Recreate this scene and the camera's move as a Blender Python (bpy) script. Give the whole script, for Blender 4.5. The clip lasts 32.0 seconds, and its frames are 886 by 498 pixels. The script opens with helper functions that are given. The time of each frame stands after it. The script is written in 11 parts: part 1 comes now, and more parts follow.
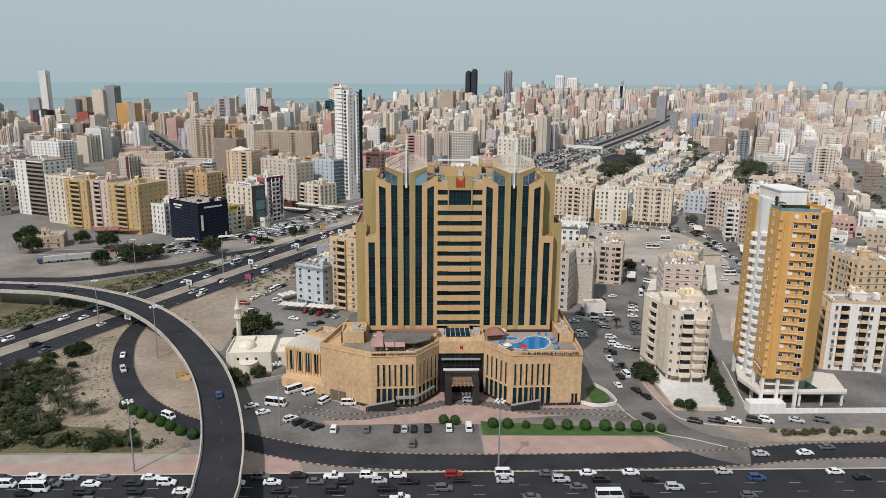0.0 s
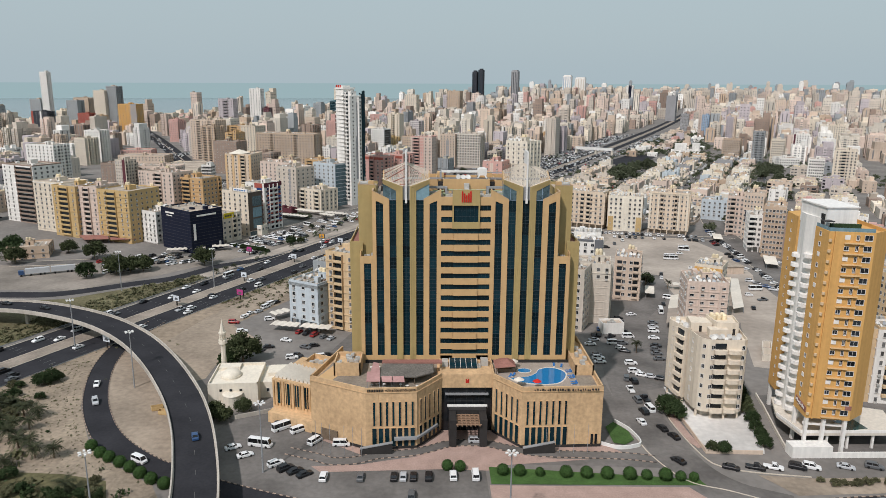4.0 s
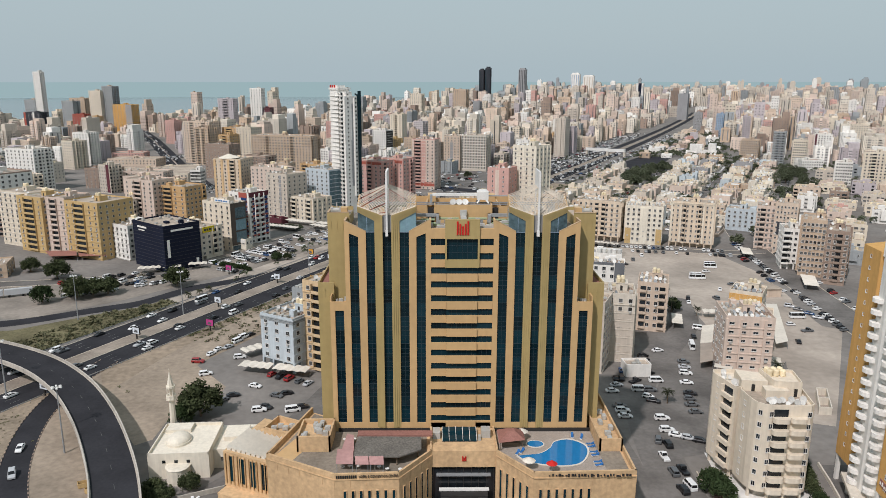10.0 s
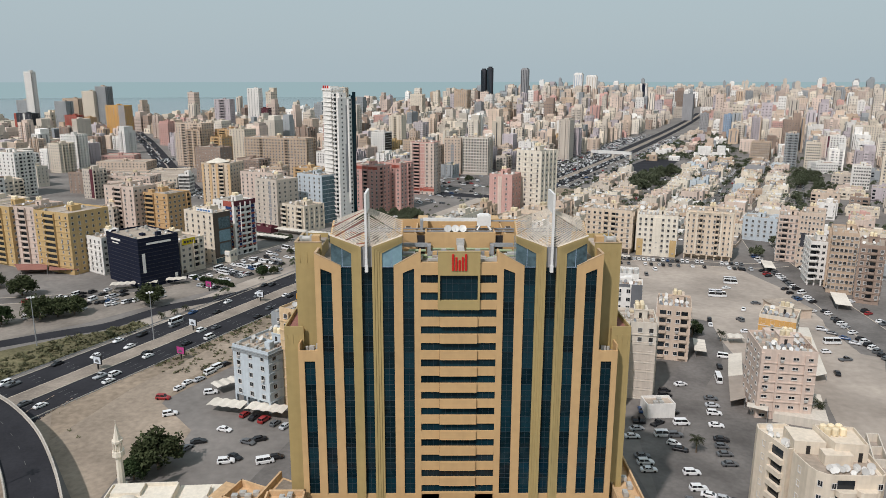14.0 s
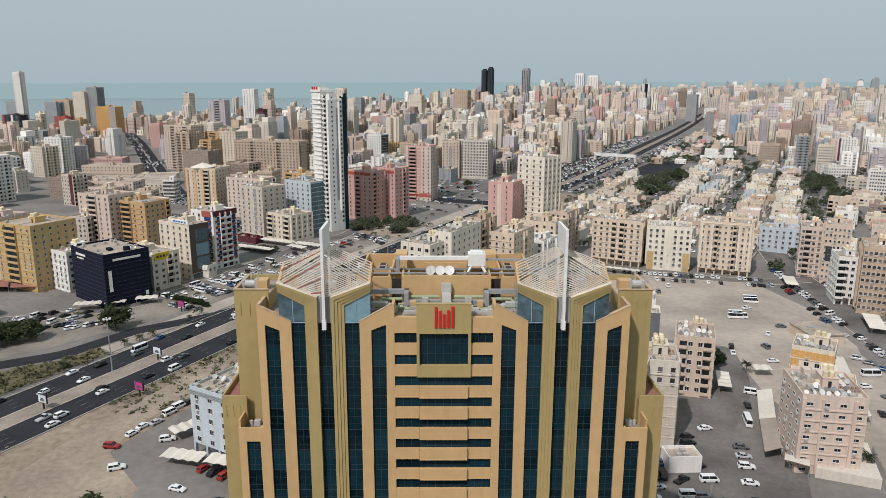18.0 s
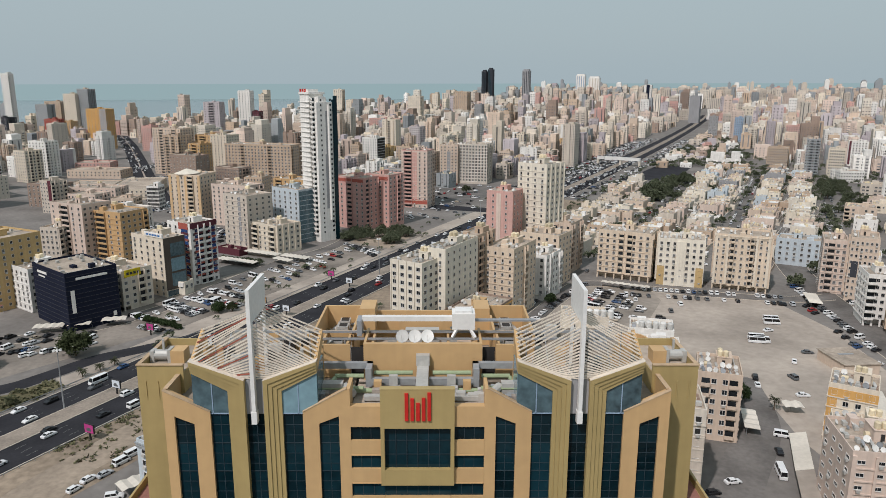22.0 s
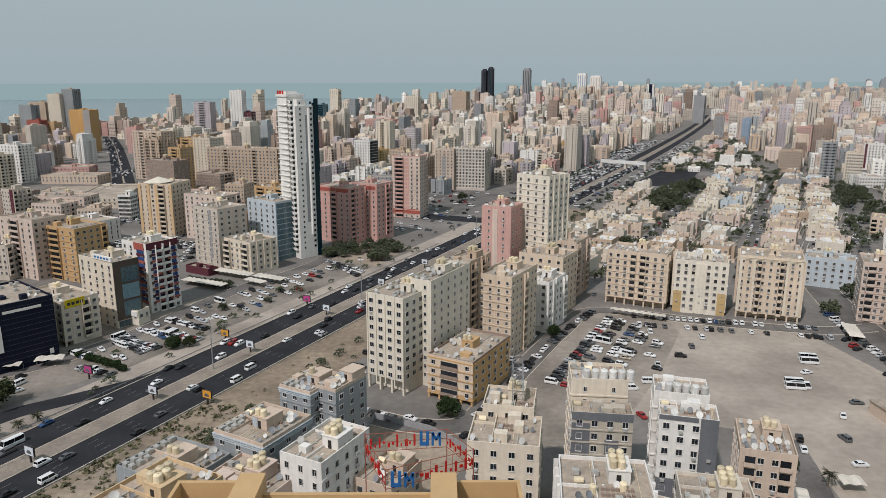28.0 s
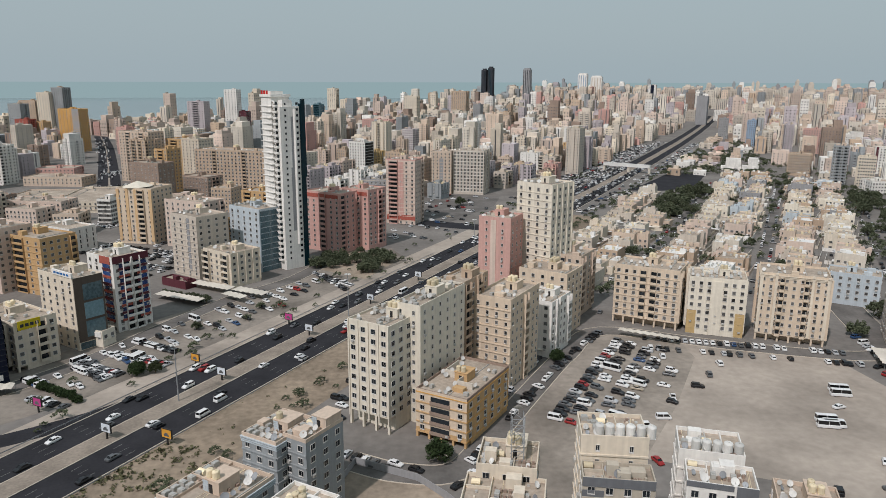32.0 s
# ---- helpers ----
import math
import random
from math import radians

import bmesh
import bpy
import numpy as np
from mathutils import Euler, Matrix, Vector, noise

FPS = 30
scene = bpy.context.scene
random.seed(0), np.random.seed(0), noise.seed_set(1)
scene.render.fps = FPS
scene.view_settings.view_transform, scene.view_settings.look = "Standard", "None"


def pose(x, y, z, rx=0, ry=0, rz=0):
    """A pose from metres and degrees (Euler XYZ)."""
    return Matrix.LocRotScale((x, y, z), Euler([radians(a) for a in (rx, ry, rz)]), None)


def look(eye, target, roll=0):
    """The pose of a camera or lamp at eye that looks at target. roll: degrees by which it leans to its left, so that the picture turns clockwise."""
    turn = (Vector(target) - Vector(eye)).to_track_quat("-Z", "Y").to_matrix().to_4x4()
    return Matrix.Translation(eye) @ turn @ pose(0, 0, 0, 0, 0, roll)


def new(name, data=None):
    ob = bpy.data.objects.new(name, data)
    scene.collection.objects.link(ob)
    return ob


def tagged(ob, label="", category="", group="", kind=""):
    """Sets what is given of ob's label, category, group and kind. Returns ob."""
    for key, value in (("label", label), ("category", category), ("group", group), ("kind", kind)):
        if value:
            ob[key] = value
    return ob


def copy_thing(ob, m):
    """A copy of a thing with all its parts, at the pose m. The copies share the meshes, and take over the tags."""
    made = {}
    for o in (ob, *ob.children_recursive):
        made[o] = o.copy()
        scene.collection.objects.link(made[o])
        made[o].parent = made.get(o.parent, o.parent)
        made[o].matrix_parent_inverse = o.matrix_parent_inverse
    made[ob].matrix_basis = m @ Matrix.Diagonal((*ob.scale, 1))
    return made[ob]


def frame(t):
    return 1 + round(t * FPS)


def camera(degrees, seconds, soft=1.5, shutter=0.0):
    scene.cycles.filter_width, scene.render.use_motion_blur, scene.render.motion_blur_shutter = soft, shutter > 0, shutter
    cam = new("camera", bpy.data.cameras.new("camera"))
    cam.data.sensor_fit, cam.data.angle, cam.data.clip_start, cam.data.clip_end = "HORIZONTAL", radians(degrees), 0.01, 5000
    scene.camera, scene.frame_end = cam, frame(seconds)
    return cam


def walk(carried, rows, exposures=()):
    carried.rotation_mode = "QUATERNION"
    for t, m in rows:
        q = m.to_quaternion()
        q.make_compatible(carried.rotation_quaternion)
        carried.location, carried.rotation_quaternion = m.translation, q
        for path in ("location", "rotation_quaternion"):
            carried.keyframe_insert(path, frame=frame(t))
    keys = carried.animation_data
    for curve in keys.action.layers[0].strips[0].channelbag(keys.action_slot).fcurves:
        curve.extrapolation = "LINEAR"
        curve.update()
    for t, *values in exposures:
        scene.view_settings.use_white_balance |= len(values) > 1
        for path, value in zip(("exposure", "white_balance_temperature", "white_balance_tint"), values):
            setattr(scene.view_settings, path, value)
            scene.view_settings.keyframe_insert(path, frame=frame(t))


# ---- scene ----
cam = camera(63.5, 32.0, soft=0.8)
PATH = [
    (0, (-13.657, -239.258, 101.003), (-13.593, -237.311, 100.553), 0.49),
    (1, (-13.38, -233.401, 101.211), (-13.322, -231.454, 100.76), 0.42),
    (2, (-12.97, -227.227, 101.402), (-12.917, -225.279, 100.951), 0.42),
    (3, (-12.708, -220.9, 101.71), (-12.658, -218.952, 101.259), 0.42),
    (5.5, (-10.743, -203.298, 102.443), (-10.705, -201.35, 101.991), 0.35),
    (7, (-9.367, -192.897, 102.741), (-9.334, -190.949, 102.288), 0.21),
    (9, (-7.679, -177.455, 102.954), (-7.652, -175.507, 102.498), 0.21),
    (11, (-6.468, -161.947, 103.035), (-6.446, -160.0, 102.579), 0.21),
    (13, (-5.008, -145.499, 103.268), (-4.99, -143.551, 102.812), 0.21),
    (14.5, (-4.769, -134.827, 103.255), (-4.749, -132.88, 102.799), 0.21),
    (16.5, (-2.801, -118.435, 103.719), (-2.784, -116.487, 103.263), 0.14),
    (19, (-0.783, -99.3, 103.414), (-0.766, -97.353, 102.96), 0.21),
    (23, (2.658, -70.628, 104.214), (2.673, -68.68, 103.762), 0.14),
    (25, (4.536, -55.984, 104.668), (4.551, -54.036, 104.215), 0.21),
    (28, (7.284, -33.962, 105.233), (7.298, -32.014, 104.778), 0.14),
    (30, (8.782, -20.465, 105.437), (8.798, -18.517, 104.982), 0.28),
    (32, (10.106, -6.039, 105.425), (10.121, -4.092, 104.969), 0.35),
]
walk(cam, [(t, look(eye, target, roll)) for t, eye, target, roll in PATH], ((0, 0.05), (18, 0.02), (25, -0.16), (32, -0.18)))


# ---- light ----
SUN_ELEVATION, SUN_AZIMUTH = 50.0, 213.0   # degrees; azimuth clockwise from +y
world = bpy.data.worlds.new("hazy_sky")
world.use_nodes = True
scene.world = world
wn = world.node_tree
sky = wn.nodes.new("ShaderNodeTexSky")
sky.sky_type, sky.sun_disc = "NISHITA", False
sky.sun_elevation, sky.sun_rotation = radians(SUN_ELEVATION), radians(SUN_AZIMUTH)
sky.air_density, sky.dust_density, sky.ozone_density = 1.6, 4.0, 2.0
haze = wn.nodes.new("ShaderNodeMix")
haze.data_type = "RGBA"
haze.inputs["Factor"].default_value = 0.82
haze.inputs["B"].default_value = (6.15, 7.5, 8.25, 1)
wn.links.new(sky.outputs["Color"], haze.inputs["A"])
wn.links.new(haze.outputs["Result"], wn.nodes["Background"].inputs["Color"])
wn.nodes["Background"].inputs["Strength"].default_value = 0.075

sun = new("sun", bpy.data.lights.new("sun", "SUN"))
sun.data.energy, sun.data.angle, sun.data.color = 3.1, radians(1.6), (1.0, 0.942, 0.945)
az, el = radians(SUN_AZIMUTH), radians(SUN_ELEVATION)
to_sun = Vector((math.sin(az) * math.cos(el), math.cos(az) * math.cos(el), math.sin(el)))
sun.matrix_world = look(to_sun * 300, (0, 0, 0))
scene.view_settings.exposure = 0.0


# ---- materials ----
def surface(name, rgb, rough=0.85, grain=0.10, scale=1.5, stain=0.12, streak=0.0, bump=0.15, metal=0.0, tint=0.0, spec=0.14, island=0.0):
    """A worn surface: fine grain, broad stains, rain streaks down walls, a little relief, and a tint of its own for each object."""
    m = bpy.data.materials.new(name)
    m.use_nodes = True
    n, link = m.node_tree.nodes, m.node_tree.links.new
    bsdf = n["Principled BSDF"]
    bsdf.inputs["Roughness"].default_value, bsdf.inputs["Metallic"].default_value = rough, metal
    bsdf.inputs["Specular IOR Level"].default_value = spec
    at = n.new("ShaderNodeNewGeometry")

    def noisy(size, detail, stretch=None):
        tex = n.new("ShaderNodeTexNoise")
        tex.inputs["Scale"].default_value, tex.inputs["Detail"].default_value = size, detail
        if stretch:
            mapped = n.new("ShaderNodeMapping")
            mapped.inputs["Scale"].default_value = stretch
            link(at.outputs["Position"], mapped.inputs["Vector"])
            link(mapped.outputs["Vector"], tex.inputs["Vector"])
        else:
            link(at.outputs["Position"], tex.inputs["Vector"])
        return tex.outputs["Fac"]

    def ranged(value, low, high):
        r = n.new("ShaderNodeMapRange")
        r.inputs["From Min"].default_value, r.inputs["From Max"].default_value = 0.3, 0.7
        r.inputs["To Min"].default_value, r.inputs["To Max"].default_value = low, high
        link(value, r.inputs["Value"])
        return r.outputs["Result"]

    def times(a, b):
        k = n.new("ShaderNodeMath")
        k.operation = "MULTIPLY"
        link(a, k.inputs[0])
        link(b, k.inputs[1])
        return k.outputs[0]

    fine = noisy(scale, 6)
    value = times(ranged(fine, 1 - grain, 1 + grain), ranged(noisy(scale * 0.09, 4), 1 - stain, 1 + stain))
    if streak:
        value = times(value, ranged(noisy(1.0, 4, (1.1, 1.1, 0.06)), 1 - streak, 1 + streak * 0.5))
    if tint:
        r = n.new("ShaderNodeMapRange")
        r.inputs["To Min"].default_value, r.inputs["To Max"].default_value = 1 - tint, 1 + tint
        info = n.new("ShaderNodeObjectInfo")
        link(info.outputs["Random"], r.inputs["Value"])
        value = times(value, r.outputs["Result"])
    if island:
        r = n.new("ShaderNodeMapRange")
        r.inputs["To Min"].default_value, r.inputs["To Max"].default_value = 1 - island, 1 + island
        link(at.outputs["Random Per Island"], r.inputs["Value"])
        value = times(value, r.outputs["Result"])
    scaled = n.new("ShaderNodeVectorMath")
    scaled.operation = "SCALE"
    scaled.inputs[0].default_value = rgb[:3]
    link(value, scaled.inputs["Scale"])
    link(scaled.outputs["Vector"], bsdf.inputs["Base Color"])
    if bump:
        b = n.new("ShaderNodeBump")
        b.inputs["Strength"].default_value, b.inputs["Distance"].default_value = bump, 0.05
        link(fine, b.inputs["Height"])
        link(b.outputs["Normal"], bsdf.inputs["Normal"])
    return m


def glazing(name, rgb, rough=0.08, spec=0.6, uneven=0.02):
    """Tinted window glass, whose panes lie at slightly uneven angles."""
    m = bpy.data.materials.new(name)
    m.use_nodes = True
    n, link = m.node_tree.nodes, m.node_tree.links.new
    bsdf = n["Principled BSDF"]
    bsdf.inputs["Roughness"].default_value, bsdf.inputs["Specular IOR Level"].default_value = rough, spec
    info = n.new("ShaderNodeObjectInfo")
    geo = n.new("ShaderNodeNewGeometry")
    tex = n.new("ShaderNodeTexNoise")
    tex.inputs["Scale"].default_value = 0.9
    link(geo.outputs["Position"], tex.inputs["Vector"])
    add = n.new("ShaderNodeMath")
    add.operation = "MULTIPLY_ADD"
    add.inputs[1].default_value, add.inputs[2].default_value = 0.9, 0.0
    link(tex.outputs["Fac"], add.inputs[0])
    link(info.outputs["Random"], add.inputs[2])
    scaled = n.new("ShaderNodeVectorMath")
    scaled.operation = "SCALE"
    scaled.inputs[0].default_value = rgb
    link(add.outputs[0], scaled.inputs["Scale"])
    link(scaled.outputs["Vector"], bsdf.inputs["Base Color"])
    b = n.new("ShaderNodeBump")
    b.inputs["Strength"].default_value, b.inputs["Distance"].default_value = uneven, 1.0
    link(tex.outputs["Fac"], b.inputs["Height"])
    link(b.outputs["Normal"], bsdf.inputs["Normal"])
    return m


PALETTE = {
    "cream": (0.66, 0.58, 0.47), "beige": (0.575, 0.46, 0.365), "tan": (0.48, 0.365, 0.27), "white": (0.74, 0.715, 0.67),
    "pink": (0.56, 0.34, 0.295), "rose": (0.60, 0.485, 0.41), "ochre": (0.52, 0.34, 0.175), "yellow": (0.51, 0.36, 0.175), "signal": (0.62, 0.48, 0.03), "paleblue": (0.47, 0.52, 0.55), "peach": (0.60, 0.445, 0.275), "chalk": (0.60, 0.545, 0.465), "umber": (0.10, 0.08, 0.065),
    "grey": (0.30, 0.30, 0.305), "bluegrey": (0.30, 0.318, 0.325), "brown": (0.30, 0.225, 0.18), "dark": (0.05, 0.052, 0.06),
    "orange": (0.60, 0.345, 0.12), "stone": (0.55, 0.485, 0.41), "red": (0.36, 0.10, 0.075), "navy": (0.012, 0.015, 0.03),
    "ivory": (0.70, 0.64, 0.535), "maroon": (0.11, 0.035, 0.045), "teal": (0.13, 0.21, 0.24), "blue": (0.27, 0.36, 0.47), "lilac": (0.46, 0.41, 0.42), "sand": (0.63, 0.515, 0.395), "apricot": (0.60, 0.415, 0.24), "slate": (0.15, 0.155, 0.165), "khaki": (0.47, 0.42, 0.345),
}
WALL = {k: surface("plaster_" + k, c, 0.9, 0.05, 0.8, 0.06, 0.10, 0.08) for k, c in PALETTE.items()}
SAND = surface("sand", (0.295, 0.24, 0.185), 0.95, 0.16, 0.55, 0.26, 0, 0.5)
DIRT = surface("dusty_ground", (0.345, 0.298, 0.252), 0.95, 0.10, 0.35, 0.26, 0, 0.2)
ASPHALT = surface("asphalt", (0.034, 0.034, 0.038), 0.9, 0.10, 1.2, 0.18, 0, 0.2, spec=0.04)
OLD_ASPHALT = surface("worn_asphalt", (0.142, 0.131, 0.121), 0.9, 0.12, 0.7, 0.34, 0, 0.2)
CITY = surface("city_ground", (0.185, 0.17, 0.155), 0.95, 0.12, 0.35, 0.22, 0, 0.2)
DUSTY_ASPHALT = surface("dusty_asphalt", (0.225, 0.197, 0.168), 0.95, 0.12, 0.5, 0.32, 0, 0.2)
SCRUBLAND = surface("dry_scrubland", (0.135, 0.12, 0.068), 0.95, 0.25, 0.8, 0.3, 0, 0.4)
EARTH = surface("sandy_earth", (0.27, 0.218, 0.163), 0.95, 0.2, 0.8, 0.25, 0, 0.4)
PAVING = surface("paving", (0.32, 0.275, 0.235), 0.9, 0.12, 2.5, 0.12, 0, 0.2)
PINK_PAVING = surface("pink_paving", (0.36, 0.255, 0.215), 0.9, 0.14, 2.5, 0.12, 0, 0.2)
LINE = surface("road_paint", (0.24, 0.24, 0.23), 0.7, 0.2, 1.5, 0.15)
KERB_LIGHT = surface("kerb_light", (0.50, 0.44, 0.36), 0.85)
KERB_DARK = surface("kerb_dark", (0.075, 0.065, 0.06), 0.85)
KERB_TAN = surface("kerb_tan", (0.36, 0.27, 0.21), 0.85)
PALM_LEAF = surface("palm_frond", (0.036, 0.040, 0.020), 0.75, 0.3, 1.5, 0.2, tint=0.2)
BALL_LEAF = surface("clipped_leaf", (0.040, 0.080, 0.022), 0.8, 0.3, 3.0, 0.2)
DARK_WATER = surface("dark_pool_water", (0.012, 0.055, 0.055), 0.1, 0.06, 1.0, 0.05, 0, 0.1, spec=0.5)
CONCRETE = surface("concrete", (0.46, 0.42, 0.365), 0.9, 0.08, 1.0, 0.15, 0.15)
GRASS = surface("grass", (0.055, 0.105, 0.03), 0.95, 0.25, 3.0, 0.2)
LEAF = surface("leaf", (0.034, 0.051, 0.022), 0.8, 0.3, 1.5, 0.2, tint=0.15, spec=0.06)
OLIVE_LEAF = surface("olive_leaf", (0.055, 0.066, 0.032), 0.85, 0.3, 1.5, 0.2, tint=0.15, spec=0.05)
# Lighter leaf green for far trees, with the haze put into the colour.
HAZED_LEAF = surface("dusty_leaf", (0.078, 0.090, 0.055), 0.85, 0.3, 1.5, 0.2, tint=0.15, spec=0.05)
DRY_LEAF = surface("dry_leaf", (0.105, 0.102, 0.055), 0.9, 0.35, 1.0, 0.25, tint=0.15)
BARK = surface("bark", (0.16, 0.12, 0.085), 0.95, 0.2, 6.0)
COPING = surface("worn_coping", (0.46, 0.335, 0.215), 0.8, 0.12, 1.5, 0.15)
GOLD = surface("gold_panel", (0.525, 0.342, 0.165), 0.55, 0.05, 0.6, 0.06, 0.04, 0.05, spec=0.4)
OLIVE = surface("olive_gold_panel", (0.38, 0.285, 0.122), 0.55, 0.05, 0.6, 0.06, 0.06, 0.05, spec=0.4)
STONE = surface("sandstone_cladding", (0.535, 0.365, 0.208), 0.8, 0.16, 0.9, 0.14, 0.05, 0.15)
WHITE_METAL = surface("white_metal", (0.70, 0.69, 0.66), 0.55, 0.05, 2.0, 0.06)
GREY_METAL = surface("grey_metal", (0.33, 0.34, 0.35), 0.5, 0.08, 2.0, 0.1, metal=0.3)
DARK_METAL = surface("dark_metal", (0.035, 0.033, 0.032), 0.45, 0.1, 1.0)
RUST = surface("rusty_red", (0.30, 0.10, 0.07), 0.85)
ROOFING = surface("dusty_roof", (0.37, 0.31, 0.25), 0.95, 0.18, 0.8, 0.28)
SLAT = surface("weathered_slat", (0.64, 0.57, 0.48), 0.7, 0.12, 2.0, 0.15)
HOTEL_ROOF = surface("grey_brown_roof", (0.235, 0.20, 0.16), 0.95, 0.18, 1.2, 0.28)
# Dark tone painted as shade below the turret slats; also for dark yard roofs.
DECKING = surface("grimy_roof_deck", (0.09, 0.075, 0.06), 0.9, 0.2, 1.5, 0.25)
DUCT = surface("galvanised_duct", (0.46, 0.45, 0.42), 0.5, 0.08, 2.0, 0.12, metal=0.2)
SLAT_WOOD = surface("stained_slats", (0.27, 0.175, 0.115), 0.8, 0.15, 2.0)
GREEN_PIPE = surface("green_pipe", (0.30, 0.36, 0.22), 0.6)
TANK = surface("plastic_tank", (0.68, 0.58, 0.40), 0.6, 0.05, 1.0, 0.1, tint=0.25)
DISH = surface("dish", (0.55, 0.54, 0.51), 0.55, 0.05, 1.0, 0.1, tint=0.25)
GREY_DISH = surface("grey_dish", (0.26, 0.27, 0.28), 0.5, 0.05, 1.0, 0.15, tint=0.4)
TEAL_GLASS = glazing("green_tinted_glass", (0.005, 0.022, 0.030), 0.06, 0.26)
STRIP_FRAME = surface("blue_grey_frame", (0.030, 0.045, 0.055), 0.4, 0.1, 1.0)
PALE_GLASS = glazing("pale_blue_glass", (0.13, 0.21, 0.24), 0.12, 0.5)
GLASS = glazing("window_glass", (0.018, 0.022, 0.026), 0.1, 0.35)
# Pane grey lightened to paint in distance haze; tone differs at random.
PALED_PANE = surface("curtained_window", (0.085, 0.083, 0.08), 0.3, 0.05, 1.0, 0.05, bump=0.0, spec=0.4, island=0.8)
CAR_GLASS = glazing("car_glass", (0.012, 0.013, 0.015), 0.06, 0.6)
RUBBER = surface("rubber", (0.02, 0.02, 0.02), 0.9)
POOL_WATER = surface("pool_water", (0.02, 0.17, 0.38), 0.08, 0.06, 1.0, 0.05, 0, 0.1, spec=0.5)
CANVAS = surface("canvas", (0.60, 0.555, 0.48), 0.9, 0.06, 1.0, 0.12)
RED_PAINT = surface("red_paint", (0.50, 0.025, 0.02), 0.6)
BLUE_PAINT = surface("blue_paint", (0.03, 0.13, 0.34), 0.6)
RED_TILE = surface("red_roof_tile", (0.27, 0.13, 0.105), 0.85, 0.15, 2.0)
SEA = surface("sea_water", (0.19, 0.245, 0.254), 0.25, 0.05, 0.02, 0.08, 0, 0.0, spec=0.4)


# ---- building tools ----
class Mesh:
    """Collects boxes, prisms, cylinders and loose faces into one mesh."""

    def __init__(self):
        self.v, self.f, self.m = [], [], []

    def add(self, verts, faces, mat=0):
        k = len(self.v)
        self.v += [tuple(p) for p in verts]
        self.f += [tuple(i + k for i in face) for face in faces]
        self.m += [mat] * len(faces)
        return self

    def box(self, x0, x1, y0, y1, z0, z1, mat=0):
        p = [(x, y, z) for z in (z0, z1) for x, y in ((x0, y0), (x1, y0), (x1, y1), (x0, y1))]
        return self.add(p, [(3, 2, 1, 0), (4, 5, 6, 7), (0, 1, 5, 4), (1, 2, 6, 5), (2, 3, 7, 6), (3, 0, 4, 7)], mat)

    def prism(self, poly, z0, z1, mat=0, taper=1.0):
        """An upright prism over a counter-clockwise outline. z0 and z1 may be lists, one height a corner."""
        n = len(poly)
        low = z0 if isinstance(z0, (list, tuple)) else [z0] * n
        high = z1 if isinstance(z1, (list, tuple)) else [z1] * n
        cx, cy = sum(p[0] for p in poly) / n, sum(p[1] for p in poly) / n
        top = [(cx + (x - cx) * taper, cy + (y - cy) * taper, h) for (x, y), h in zip(poly, high)]
        faces = [tuple(range(n - 1, -1, -1)), tuple(range(n, 2 * n))]
        faces += [(i, (i + 1) % n, n + (i + 1) % n, n + i) for i in range(n)]
        return self.add([(x, y, h) for (x, y), h in zip(poly, low)] + top, faces, mat)

    def cyl(self, x, y, z0, z1, r0, r1=None, n=10, mat=0):
        r1 = r0 if r1 is None else r1
        ring = [(math.cos(2 * math.pi * i / n), math.sin(2 * math.pi * i / n)) for i in range(n)]
        p = [(x + c * r0, y + s * r0, z0) for c, s in ring] + [(x + c * r1, y + s * r1, z1) for c, s in ring]
        faces = [tuple(range(n - 1, -1, -1)), tuple(range(n, 2 * n))]
        return self.add(p, faces + [(i, (i + 1) % n, n + (i + 1) % n, n + i) for i in range(n)], mat)

    def tube(self, a, b, r, n=6, mat=0):
        a, b = Vector(a), Vector(b)
        q = (b - a).to_track_quat("Z", "Y")
        ring = [q @ Vector((math.cos(2 * math.pi * i / n) * r, math.sin(2 * math.pi * i / n) * r, 0)) for i in range(n)]
        faces = [tuple(range(n - 1, -1, -1)), tuple(range(n, 2 * n))]
        return self.add([a + c for c in ring] + [b + c for c in ring], faces + [(i, (i + 1) % n, n + (i + 1) % n, n + i) for i in range(n)], mat)

    def beam(self, a, b, wide, high, mat=0):
        """A square bar from a to b, kept upright."""
        a, b = Vector(a), Vector(b)
        ahead = (b - a).normalized()
        side = ahead.cross(Vector((0, 0, 1)))
        side = side.normalized() if side.length > 1e-4 else Vector((1, 0, 0))
        up = side.cross(ahead)
        c = [side * wide * s / 2 + up * high * t / 2 for s, t in ((-1, -1), (1, -1), (1, 1), (-1, 1))]
        return self.add([a + k for k in c] + [b + k for k in c], [(3, 2, 1, 0), (4, 5, 6, 7), (0, 1, 5, 4), (1, 2, 6, 5), (2, 3, 7, 6), (3, 0, 4, 7)], mat)

    def dome(self, x, y, z, r, h, n=14, rings=5, mat=0):
        verts, faces = [], []
        for k in range(rings):
            a = k / rings * math.pi / 2
            verts += [(x + r * math.cos(a) * math.cos(2 * math.pi * i / n), y + r * math.cos(a) * math.sin(2 * math.pi * i / n), z + h * math.sin(a)) for i in range(n)]
        verts.append((x, y, z + h))
        for k in range(rings - 1):
            faces += [(k * n + i, k * n + (i + 1) % n, (k + 1) * n + (i + 1) % n, (k + 1) * n + i) for i in range(n)]
        faces += [((rings - 1) * n + i, (rings - 1) * n + (i + 1) % n, rings * n) for i in range(n)]
        return self.add(verts, faces, mat)

